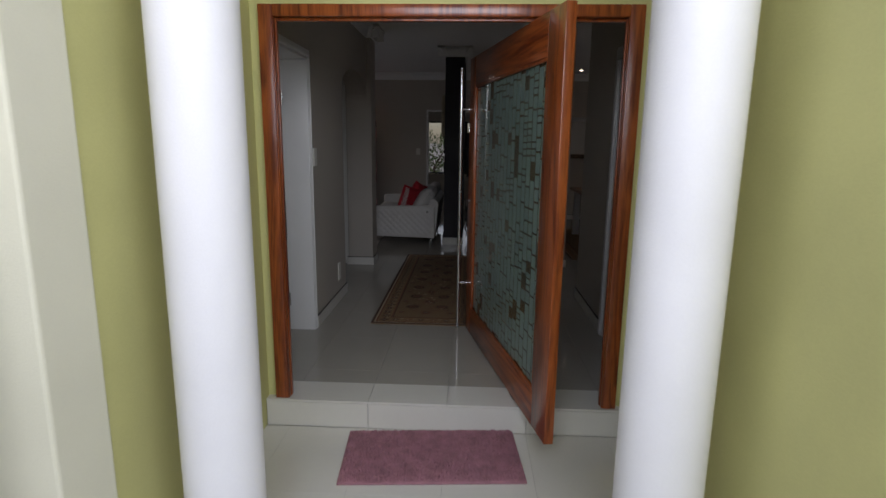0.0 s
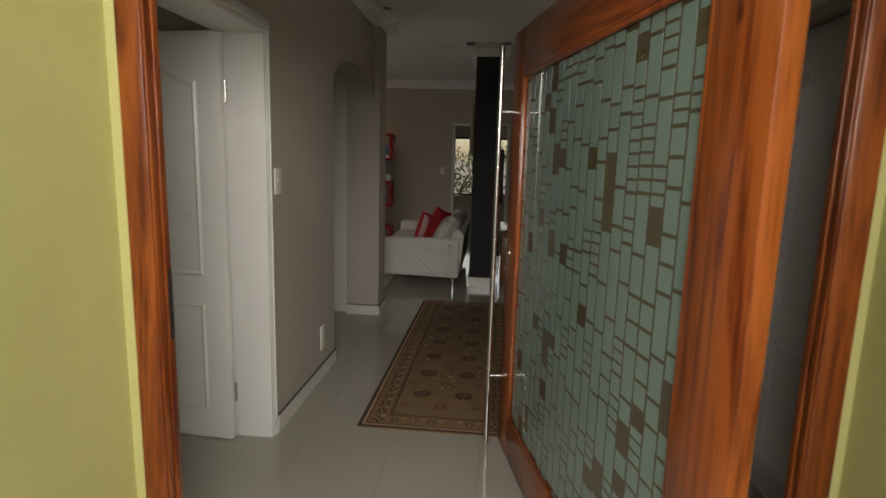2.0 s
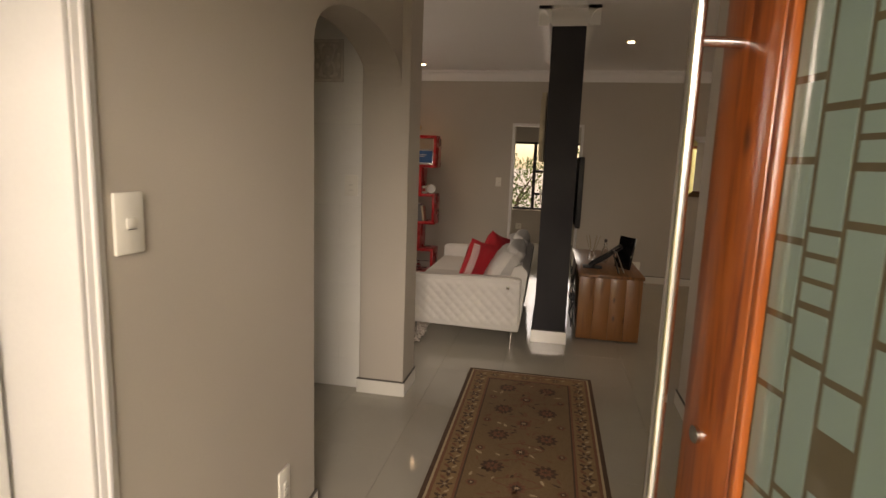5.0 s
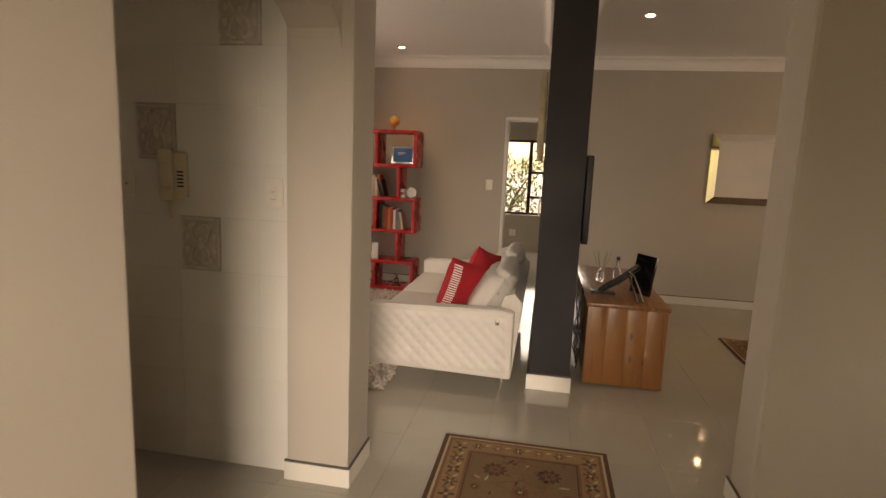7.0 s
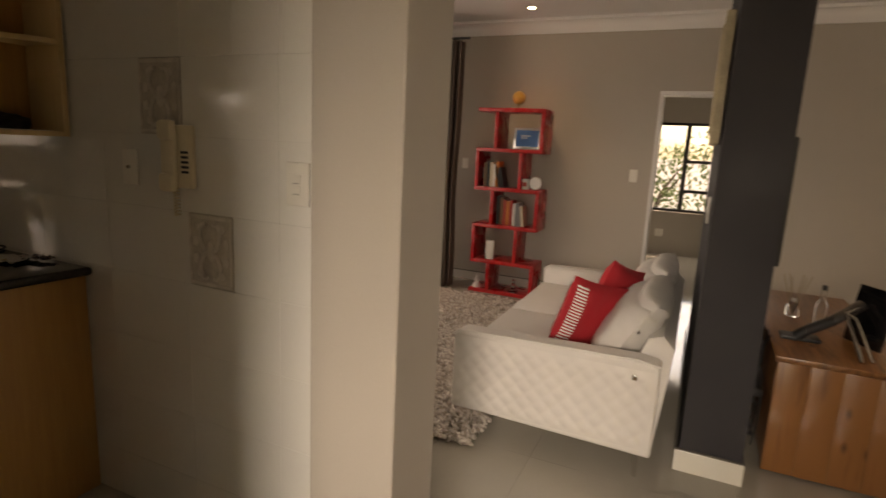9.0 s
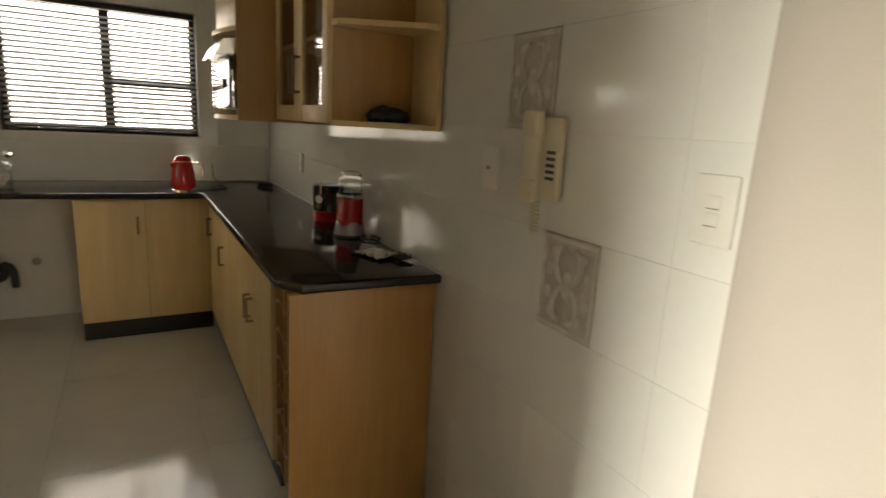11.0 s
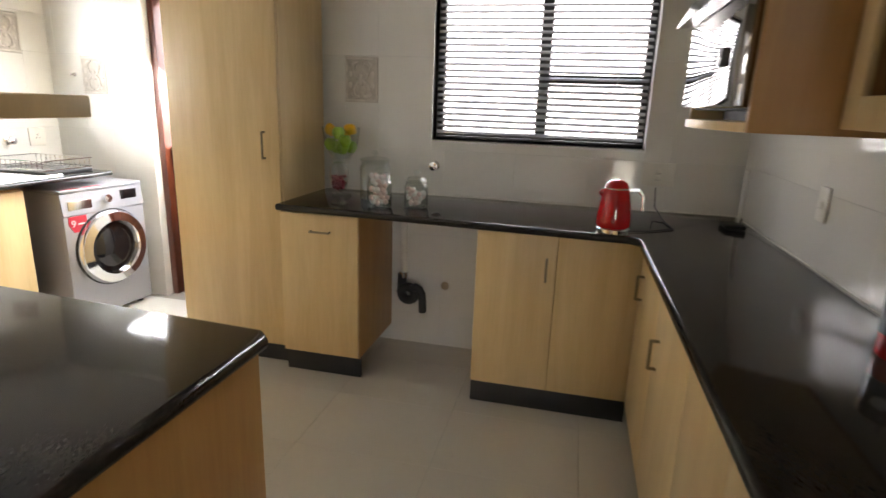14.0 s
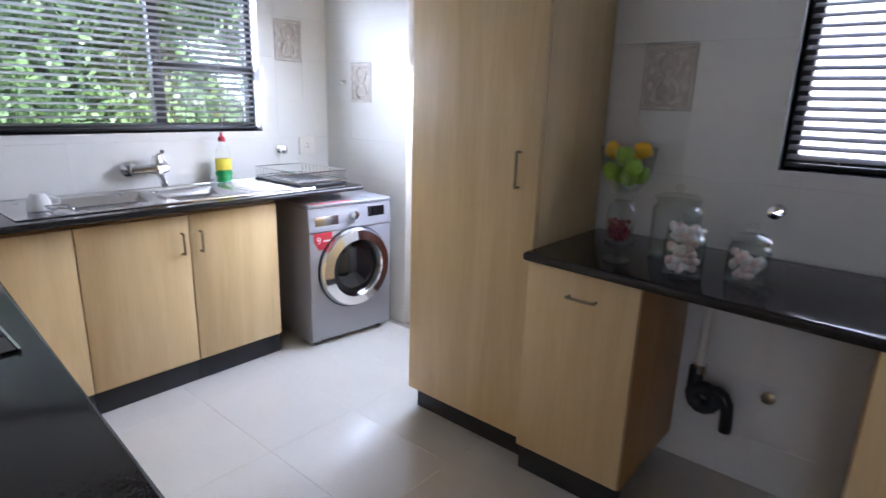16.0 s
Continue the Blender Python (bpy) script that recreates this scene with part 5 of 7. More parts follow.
# tall cupboard
tall = thing("tall_cupboard", (-5.05, 3.83, 0), "tall pale beech pantry cupboard reaching near the ceiling", "cupboard")
part("body", box(-5.30, -4.808, 3.505, 4.138, 0.115, 2.45, 0.002), M_BEECH, tall)
part("plinth", box(-5.30, -4.845, 3.515, 4.125, 0.001, 0.115, 0.001), M_KICK, tall, "black plinth board")
d = part("door", box(-4.806, -4.785, 3.508, 4.135, 0.125, 2.44, 0.004), M_BEECH, tall)
handle(d, (-4.785, 4.055, 1.215), True, 0.13)

# island peninsula
isl = thing("peninsula_cabinet", (-2.92, 3.9, 0), "honey beech peninsula cabinet beside the oven tower", "cabinet", "kitchen base cabinets")
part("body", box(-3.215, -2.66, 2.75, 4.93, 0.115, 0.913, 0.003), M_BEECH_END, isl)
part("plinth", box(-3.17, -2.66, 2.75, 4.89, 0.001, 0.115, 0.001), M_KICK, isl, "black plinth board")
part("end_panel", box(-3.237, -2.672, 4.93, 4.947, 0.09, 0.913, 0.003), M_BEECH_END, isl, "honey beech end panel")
for k in range(4):
    y0 = 2.76 + k * 0.545
    d = part("door", box(-3.235, -3.2155, y0, y0 + 0.541, 0.125, 0.90, 0.003), M_BEECH, isl)
    handle(d, (-3.235, y0 + 0.47, 0.75), True, 0.10, (-1, 0, 0))


def worktop(name, outline, label, z0=0.915, z1=0.95):
    """A stone slab with a rounded edge."""
    bm = prism(outline, "z", z0, z1)
    edges = [e for e in bm.edges if abs(e.verts[0].co.z - e.verts[1].co.z) < 1e-5]
    bmesh.ops.bevel(bm, geom=edges, offset=0.013, segments=4, affect="EDGES", profile=0.5)
    return solo(name, bm, M_GRANITE, label, "worktop", "granite worktops")


long_top = worktop("worktop", [(-5.312, 4.142), (-4.71, 4.142), (-4.612, 5.845), (-4.58, 5.878), (-2.60, 5.878), (-2.515, 5.945), (-2.49, 6.427), (-5.312, 6.427)], "L-shaped polished black granite worktop on beech cabinets", 0.90, 0.935)
part("sealant_bead", box(-5.3135, -5.3065, 4.145, 6.418, 0.9345, 0.9405, 0.002), M_WHITE_PLASTIC, long_top, "white sealant bead")
part("sealant_bead", box(-5.306, -2.50, 6.4215, 6.4285, 0.9345, 0.9405, 0.002), M_WHITE_PLASTIC, long_top, "white sealant bead")
worktop("worktop", [(-3.40, 2.70), (-3.258, 4.948), (-3.23, 4.975), (-2.67, 4.975), (-2.67, 2.70)], "polished black granite worktop of the peninsula")
SINK_HOLES = [(-4.19, -3.80, 2.12, 2.49), (-4.585, -4.235, 2.12, 2.49)]
bm = bmesh.new()
for a0, a1, b0, b1 in rect_minus((-5.30, -2.645, 1.968, 2.60), SINK_HOLES):
    box(a0, a1, b0, b1, 0.915, 0.945, bm=bm)
sink_top = solo("worktop", bm, M_GRANITE, "black granite worktop round the sink", "worktop", "granite worktops", smooth=False)
part("rounded_edge", tube((-5.30, 2.60, 0.93), (-2.645, 2.60, 0.93), 0.0149, 14), M_GRANITE, sink_top)

hob = thing("hob", (-3.0, 3.6, 0.951), "black glass ceramic hob set on the granite", "hob")
part("glass", box(-3.27, -2.75, 3.30, 3.90, 0.951, 0.957, 0.002), M_BLACK_GLOSS, hob)
part("steel_edge", box(-3.276, -3.2705, 3.295, 3.905, 0.951, 0.958), M_STEEL, hob, "thin steel edge")
for x, y, r in ((-3.14, 3.46, 0.075), (-3.14, 3.74, 0.095), (-2.89, 3.46, 0.095), (-2.89, 3.74, 0.075)):
    part("heating_ring", lathe([(r, 0.9572), (r, 0.9576), (r - 0.004, 0.9576), (r - 0.004, 0.9572)], (x, y, 0), 36), M_STEEL, hob)

hood = thing("cooker_hood", (-2.78, 4.4, 1.42), "chrome cooker hood over a beech board", "cooker hood")
part("board", box(-2.905, -2.645, 3.62, 4.915, 1.41, 1.44, 0.003), M_BEECH, hood, "pale beech board")
bm = lathe([(0.155, 0.0), (0.152, 0.03), (0.13, 0.08), (0.10, 0.11), (0.10, 0.16)], (0, 0, 0), 32)
part("canopy", turned(bm, pose(-2.80, 4.62, 1.441) @ Matrix.Diagonal((0.66, 1.0, 1.0, 1))), M_CHROME, hood, "domed chrome canopy")

# oven tower
tow = thing("oven_tower", (-2.34, 4.73, 0), "tall beech oven housing with a black glass oven", "oven tower")
part("side_panel", box(-2.668, -2.648, 4.43, 4.95, 0.001, 2.45, 0.002), M_BEECH_END, tow)
part("side_panel", box(-2.055, -2.035, 4.43, 4.95, 0.001, 2.45, 0.002), M_BEECH_END, tow)
part("back", box(-2.648, -2.055, 4.43, 4.905, 0.115, 2.45), M_BEECH_END, tow)
M_APPLIANCE = surface("grey_appliance_enamel", (0.30, 0.29, 0.26), 0.22, 0.4, vary=0.05, scale=4, bump=0)
part("plinth", box(-2.648, -2.055, 4.885, 4.935, 0.001, 0.09, 0.001), M_BLACK_GLOSS, tow, "black plinth")
part("lower_door", box(-2.646, -2.057, 4.905, 4.945, 0.095, 0.765, 0.004), M_APPLIANCE, tow, "smooth grey lower appliance door")
part("shadow_gap", box(-2.646, -2.057, 4.90, 4.93, 0.765, 0.81), M_BLACK, tow, "black recess above the lower door")
part("drawer_strip", box(-2.646, -2.057, 4.905, 4.943, 0.81, 0.862, 0.002), M_BEECH, tow, "narrow beech strip")
oven = part("oven", box(-2.646, -2.057, 4.905, 4.947, 0.866, 1.318, 0.003), M_OVEN, tow, "black glass built-in oven")
part("door_glass", box(-2.60, -2.10, 4.947, 4.951, 0.90, 1.25, 0.001), M_OVEN, oven)
part("oven_handle", pipe([(-2.58, 4.947, 1.285), (-2.58, 4.985, 1.285), (-2.12, 4.985, 1.285), (-2.12, 4.947, 1.285)], 0.008, 10), M_BLACK, oven)
panel = part("control_panel", box(-2.646, -2.057, 4.905, 4.946, 1.322, 1.435, 0.003), M_KICK, tow, "dark grey oven control panel")
for k in range(3):
    part("control_knob", lathe([(0.020, 0.0), (0.019, 0.016), (0.0, 0.018)], (-2.50 + 0.15 * k, 4.946, 1.38), 18, axis=(0, 1, 0)), M_BLACK, panel)
part("panel_lip", box(-2.646, -2.057, 4.905, 4.95, 1.437, 1.443, 0.001), M_STEEL, tow, "thin steel lip")
part("top_door", box(-2.630, -2.057, 4.905, 4.945, 1.45, 2.44, 0.003), M_BEECH, tow, "honey beech upper door")
part("edge_strip", box(-2.636, -2.632, 4.905, 4.947, 1.45, 2.44), M_GLOSS_WHITE, tow, "pale door edging")

# ---- wall cupboards ----
mw = thing("microwave_cupboard", (-3.83, 6.2, 1.41), "bow-fronted beech wall cupboard that holds a microwave", "wall cupboard", "wall cupboards")
WX0, WX1, WY = -4.15, -3.512, 5.925
part("side_panel", box(WX1 - 0.02, WX1, WY, 6.42, 1.41, 2.35, 0.002), M_BEECH_END, mw, "honey beech side panel")
part("side_panel", box(WX0, WX0 + 0.02, WY, 6.42, 1.41, 2.35, 0.002), M_BEECH, mw)
part("back_panel", box(WX0 + 0.02, WX1 - 0.02, 6.40, 6.42, 1.41, 2.35), M_BEECH_END, mw)
bow = [(WX1 - 0.02, 6.40), (WX0 + 0.02, 6.40)] + [(WX0 + 0.02 + (WX1 - WX0 - 0.04) * k / 12, WY - 0.055 * math.sin(math.pi * k / 12)) for k in range(13)]
part("bottom_shelf", prism(bow, "z", 1.41, 1.43), M_BEECH, mw, "pale bowed shelf")
part("upper_shelf", prism(bow, "z", 1.79, 1.81), M_BEECH, mw, "pale bowed shelf")
part("upper_door", box(WX0 + 0.02, WX1 - 0.02, WY, WY + 0.02, 1.815, 2.35, 0.003), M_BEECH, mw)
mic = thing("microwave", (-3.83, 6.15, 1.45), "steel microwave with a mirrored dark door in its cupboard", "microwave")
part("body", box(WX0 + 0.03, WX1 - 0.03, 5.93, 6.38, 1.455, 1.755, 0.006), M_BLACK, mic)
part("door", box(WX0 + 0.03, WX1 - 0.03, 5.895, 5.93, 1.46, 1.69, 0.006), M_MICRO, mic, "mirrored dark glass door")
part("visor", prism([(5.845, 1.685), (5.93, 1.695), (5.93, 1.76), (5.88, 1.755)], "x", WX0 + 0.045, WX1 - 0.045), M_STEEL, mic, "steel top strip", smooth=False)
part("door_catch", box(WX1 - 0.16, WX1 - 0.12, 5.882, 5.896, 1.55, 1.59, 0.003), M_BLACK, mic)
part("foot", box(WX0 + 0.1, WX1 - 0.1, 6.0, 6.3, 1.4305, 1.456), M_BLACK, mic)

gl = thing("glass_cupboard", (-3.13, 6.27, 1.42), "pale beech wall cupboard with two glazed doors", "wall cupboard", "wall cupboards")
GFY = 6.09
part("side_panel", box(-2.77, -2.752, GFY + 0.02, 6.42, 1.425, 2.35, 0.002), M_BEECH_END, gl)
part("side_panel", box(-3.51, -3.492, GFY + 0.02, 6.42, 1.425, 2.35, 0.002), M_BEECH_END, gl)
part("back_panel", box(-3.492, -2.77, 6.40, 6.42, 1.425, 2.35), M_BEECH_END, gl)
for z in (1.425, 1.72, 2.0, 2.332):
    part("shelf", box(-3.492, -2.77, GFY + 0.025, 6.40, z, z + 0.018, 0.002), M_BEECH, gl)
for k, (x0, x1) in enumerate(((-3.51, -3.132), (-3.13, -2.752))):
    dr = part("glazed_door", rect_frame(x0, x1, 1.425, 2.35, 0.062, GFY, GFY + 0.02), M_BEECH, gl, "pale beech door frame")
    g = part("door_pane", box(x0 + 0.06, x1 - 0.06, GFY + 0.008, GFY + 0.012, 1.485, 2.29), M_GLASS, dr, smooth=False)
    g.visible_shadow = False
    handle(dr, ((x1 - 0.03) if k == 0 else (x0 + 0.03), GFY, 1.60), True, 0.13, (0, -1, 0))
rnd = random.Random(2)
for x in (-3.40, -3.27, -3.0, -2.88):
    tg = thing("drinking_glass", (x, 6.25, 1.443), "clear drinking glass inside the glazed cupboard", "glass", "cupboard glasses")
    part("bowl", lathe([(0.028, 0), (0.034, 0.09), (0.031, 0.09), (0.025, 0.006), (0.0, 0.006)], (x, 6.25, 1.443), 18), M_GLASS, tg)

op = thing("open_shelf_unit", (-2.65, 6.27, 1.42), "open beech end shelves on the tiled wall", "shelf", "wall cupboards")
part("back_panel", box(-2.75, -2.553, 6.405, 6.425, 1.42, 2.35, 0.002), M_BEECH, op, "pale beech back panel")
quarter = [(-2.751, 6.404), (-2.751, GFY + 0.012), (-2.70, GFY + 0.02), (-2.56, 6.36), (-2.556, 6.404)]
for z in (1.42, 1.742, 2.332):
    part("shelf", prism(quarter, "z", z, z + 0.018), M_BEECH, op, smooth=False)
junk = thing("dark_cloth", (-2.68, 6.3, 1.438), "crumpled dark cloth on the open shelf", "cloth")
bm = bmesh.new()
bmesh.ops.create_icosphere(bm, subdivisions=3, radius=1)
for v in bm.verts:
    v.co *= 1 + 0.35 * noise.noise(v.co * 2.3)
    v.co = Vector((v.co.x * 0.05, v.co.y * 0.075, max(v.co.z, -0.55) * 0.035))
part("folds", turned(bm, pose(-2.69, 6.29, 1.4585)), M_BLACK, junk)
paper = thing("paper_sheet", (-2.63, 6.33, 1.4385), "sheet of white paper on the open shelf", "paper")
part("sheet", box(-2.67, -2.60, 6.24, 6.39, 1.4385, 1.4400), M_PAPER, paper)

# ---- sink run ----
for k in range(4):
    x1 = -4.731 + 0.487 * k
    base_unit("y", "base_cabinet", 2.54, 1.97, x1, x1 + 0.485, 1, "pale beech base cabinet under the sink", handles=[((0.90, 0.08, 0.90, 0.08)[k], 0.75, True)] if k in (0, 1, 2) else [])
sink = thing("kitchen_sink", (-4.3, 2.3, 0.946), "stainless steel double bowl sink with drainer", "sink")
bm = bmesh.new()
SINK = (-5.0, -3.58, 2.02, 2.53)
for a0, a1, b0, b1 in rect_minus(SINK, SINK_HOLES):
    box(a0, a1, b0, b1, 0.9455, 0.9495, bm=bm)
part("rim", bm, M_STEEL, sink, smooth=False)
part("rim_edge", pipe([(-5.0, 2.02, 0.948), (-3.58, 2.02, 0.948), (-3.58, 2.53, 0.948), (-5.0, 2.53, 0.948), (-5.0, 2.02, 0.948)], 0.004, 8), M_CHROME, sink, "bright rolled rim")
for a0, a1, b0, b1 in SINK_HOLES:
    bm = bmesh.new()
    top = [(a0, b0), (a1, b0), (a1, b1), (a0, b1)]
    rings = []
    for inset, z in ((0.0, 0.9495), (0.006, 0.943), (0.014, 0.915), (0.03, 0.904), (0.06, 0.902)):
        rings.append([bm.verts.new((p + (inset if p == a0 else -inset), q + (inset if q == b0 else -inset), z)) for p, q in top])
    for lo, hi in zip(rings, rings[1:]):
        for k in range(4):
            bm.faces.new((lo[k], lo[(k + 1) % 4], hi[(k + 1) % 4], hi[k]))
    bm.faces.new(rings[-1])
    bowl = part("bowl", bm, M_STEEL, sink)
    part("drain", lathe([(0.035, 0.903), (0.034, 0.905), (0.012, 0.9035), (0.0, 0.9035)], ((a0 + a1) / 2, (b0 + b1) / 2, 0), 20), M_CHROME, bowl)
for k in range(7):
    part("drainer_rib", box(-4.95, -4.63, 2.12 + k * 0.055, 2.132 + k * 0.055, 0.9495, 0.9515, 0.001), M_STEEL, sink)
tap = thing("mixer_tap", (-4.28, 1.98, 1.03), "chrome wall-mounted mixer tap above the sink", "tap")
for x in (-4.375, -4.205):
    part("wall_rose", lathe([(0.042, 0), (0.040, 0.018), (0.022, 0.03), (0.020, 0.06)], (x, 1.962, 1.055), 24, axis=(0, 1, 0)), M_CHROME, tap)
part("body", lathe([(0.0, 0.0), (0.022, 0.002), (0.025, 0.016), (0.022, 0.08), (0.029, 0.12), (0.029, 0.18), (0.022, 0.196), (0.0, 0.198)], (-4.192, 2.035, 1.055), 24, axis=(-1, 0, 0)), M_CHROME, tap)
part("spout", pipe([(-4.345, 2.035, 1.045), (-4.32, 2.09, 1.035), (-4.30, 2.16, 1.02), (-4.29, 2.21, 0.99)], 0.017, 14), M_CHROME, tap)
part("lever_cap", lathe([(0.030, 0.0), (0.030, 0.03), (0.022, 0.05), (0.0, 0.054)], (-4.335, 2.035, 1.075), 22), M_CHROME, tap)
part("lever", pipe([(-4.335, 2.035, 1.12), (-4.325, 2.09, 1.145), (-4.315, 2.155, 1.155)], 0.010, 10), M_CHROME, tap)
M_SOAP = surface("green_soap", (0.02, 0.30, 0.08), 0.15, vary=0.05, scale=10, bump=0)
M_YELLOW = surface("yellow_label", (0.72, 0.60, 0.05), 0.4, vary=0.1, scale=30, bump=0)
M_LABEL_RED = surface("red_plastic", (0.5, 0.03, 0.05), 0.35, vary=0.05, scale=20, bump=0)
soap = thing("dish_soap_bottle", (-4.70, 2.06, 0.952), "clear flat soap bottle with green soap and red cap", "bottle")
FLAT = Matrix.Translation((-4.70, 2.06, 0.952)) @ Matrix.Diagonal((1.0, 0.62, 1.0, 1))
part("soap", turned(lathe([(0.0, 0.002), (0.044, 0.003), (0.046, 0.03), (0.044, 0.105), (0.0, 0.107)], (0, 0, 0), 24), FLAT), M_SOAP, soap, "green washing-up liquid")
part("bottle", turned(lathe([(0.045, 0.0), (0.049, 0.008), (0.050, 0.05), (0.046, 0.11), (0.047, 0.16), (0.040, 0.195), (0.022, 0.225), (0.016, 0.245), (0.014, 0.245)], (0, 0, 0), 28), FLAT), M_THIN, soap)
part("label", turned(lathe([(0.0508, 0.075), (0.0488, 0.10), (0.0482, 0.14)], (0, 0, 0), 28), FLAT), M_YELLOW, soap, "yellow and green label")
part("label_band", turned(lathe([(0.0512, 0.045), (0.0512, 0.062)], (0, 0, 0), 28), FLAT), M_SOAP, soap)
part("cap", lathe([(0.019, 0.238), (0.019, 0.262), (0.009, 0.268), (0.008, 0.29), (0.0, 0.291)], (-4.70, 2.06, 0.952), 16), M_LABEL_RED, soap, "red cap")
for x, y, ax in ((-5.15, 1.962, (0, 1, 0)), (-5.318, 4.815, (1, 0, 0))):
    v = thing("stop_valve", (x, y, 1.12), "small chrome stop valve on the tiles", "valve", "stop valves")
    part("rose", lathe([(0.028, 0), (0.026, 0.008), (0.012, 0.014), (0.012, 0.03)], (x, y, 1.12 if x > -5.2 else 1.105), 20, axis=ax), M_CHROME, v)
    part("knob", lathe([(0.024, 0.03), (0.027, 0.04), (0.024, 0.055), (0.0, 0.06)], (x, y, 1.12 if x > -5.2 else 1.105), 12, axis=ax), M_CHROME, v)
switch("power_socket", (-5.36, 1.963, 1.135), "+y", 0.12, 0.12, "white power socket on the tiles behind the dish rack", 0, True)
dish = thing("dish_rack", (-5.10, 2.25, 0.947), "low chrome wire dish rack on a black tray", "dish rack")
part("tray", box(-5.26, -4.92, 2.03, 2.50, 0.947, 0.962, 0.004), M_BLACK, dish)
for z in (0.975, 1.03):
    part("wire_rim", pipe([(-5.26, 2.03, z), (-4.92, 2.03, z), (-4.92, 2.50, z), (-5.26, 2.50, z), (-5.26, 2.03, z)], 0.003, 6), M_CHROME, dish)
for k in range(12):
    y = 2.05 + k * 0.039
    part("wire", pipe([(-5.26, y, 1.03), (-5.26, y, 0.968), (-4.92, y, 0.968), (-4.92, y, 1.03)], 0.0018, 5), M_CHROME, dish)
cup = thing("coffee_cup", (-3.72, 2.40, 0.952), "white cup turned upside down beside the sink", "cup")
part("body", lathe([(0.045, 0), (0.046, 0.004), (0.042, 0.04), (0.028, 0.068), (0.026, 0.072), (0.0, 0.072)], (-3.70, 2.36, 0.952), 24), M_PAPER, cup)
part("handle", pipe([(-3.745, 2.36, 0.965), (-3.775, 2.36, 0.975), (-3.772, 2.36, 0.995), (-3.735, 2.36, 1.005)], 0.006), M_PAPER, cup)
cut = thing("cutlery_pile", (-3.73, 2.44, 0.952), "loose pile of steel cutlery on the drainer", "cutlery")
rnd = random.Random(6)
for k in range(7):
    x, y, a = -3.73 + rnd.uniform(-0.04, 0.04), 2.44 + rnd.uniform(-0.04, 0.03), rnd.uniform(0, 3.1)
    part("spoon", pipe([(x, y, 0.957 + k * 0.003), (x + 0.09 * math.cos(a), y + 0.09 * math.sin(a), 0.962 + k * 0.003)], 0.004, 6), M_STEEL, cut)

# ---- washing machine ----
wm = thing("washing_machine", (-5.18, 2.35, 0), "silver front-loading washing machine under the worktop", "washing machine")
ZX0, ZX1, ZY0, ZY1, ZZ = -5.47, -4.885, 2.05, 2.655, 0.865
WM = Matrix.Translation((-5.18, 2.6, 0)) @ pose(0, 0, 0, 0, 0, -6) @ Matrix.Translation((5.18, -2.6, 0))
part("cabinet", turned(box(ZX0, ZX1, ZY0, ZY1 - 0.02, 0.02, ZZ - 0.02, 0.012), WM), M_WASHER, wm)
part("top", turned(box(ZX0 - 0.002, ZX1 + 0.002, ZY0, ZY1 - 0.005, ZZ - 0.02, ZZ, 0.008), WM), M_WASHER, wm)
part("front_panel", turned(box(ZX0 + 0.002, ZX1 - 0.002, ZY1 - 0.03, ZY1, 0.03, ZZ - 0.16, 0.010), WM), M_WASHER, wm)
part("control_panel", turned(prism([(ZY1 - 0.03, ZZ - 0.157), (ZY1 + 0.004, ZZ - 0.157), (ZY1 - 0.012, ZZ - 0.022), (ZY1 - 0.03, ZZ - 0.022)], "x", ZX0 + 0.002, ZX1 - 0.002), WM), M_WASHER, wm, smooth=False)
wc = ((ZX0 + ZX1) / 2 - 0.01, ZY1, 0.46)
dd = part("door_ring", turned(lathe([(0.243, -0.002), (0.246, 0.02), (0.232, 0.045), (0.178, 0.055), (0.167, 0.035), (0.162, 0.01)], wc, 48, axis=(0, 1, 0)), WM), M_CHROME, wm, "chrome porthole ring")
part("door_glass", turned(lathe([(0.164, 0.02), (0.15, 0.012), (0.108, 0.03), (0.0, 0.034)], wc, 40, axis=(0, 1, 0)), WM), M_BLACK_GLOSS, dd, "dark bulging porthole glass")
part("door_gasket", turned(lathe([(0.251, -0.004), (0.254, 0.006), (0.243, 0.008)], wc, 48, axis=(0, 1, 0)), WM), M_BLACK, dd)
kn = (wc[0] - 0.0, ZY1 - 0.006, ZZ - 0.085)
part("dial", turned(lathe([(0.032, 0), (0.03, 0.012), (0.025, 0.03), (0.0, 0.032)], kn, 28, axis=(0, 1, 0.1)), WM), M_CHROME, wm, "chrome dial")
part("display", turned(box(ZX0 + 0.05, ZX0 + 0.175, ZY1 - 0.012, ZY1 - 0.002, ZZ - 0.115, ZZ - 0.045, 0.002), WM), M_BLACK_GLOSS, wm, "dark display")
part("detergent_drawer", turned(box(ZX1 - 0.20, ZX1 - 0.04, ZY1 - 0.012, ZY1 + 0.001, ZZ - 0.13, ZZ - 0.07, 0.004), WM), M_STEEL, wm)
stick = part("sticker", turned(prism([(ZX1 - 0.03, 0.70), (ZX1 - 0.15, 0.70), (ZX1 - 0.15, 0.66), (ZX1 - 0.10, 0.60), (ZX1 - 0.06, 0.60), (ZX1 - 0.03, 0.65)], "y", ZY1, ZY1 + 0.002), WM), M_LABEL_RED, wm, "red energy sticker", smooth=False)
cu = bpy.data.curves.new("digit", "FONT")
cu.body, cu.size, cu.extrude = "9", 0.06, 0.0006
digit = new("digit", cu)
tmp = bpy.data.meshes.new_from_object(digit.evaluated_get(bpy.context.evaluated_depsgraph_get()))
bpy.data.objects.remove(digit)
tmp.materials.append(M_PAPER)
dg = new("sticker_digit", tmp)
dg.parent = stick
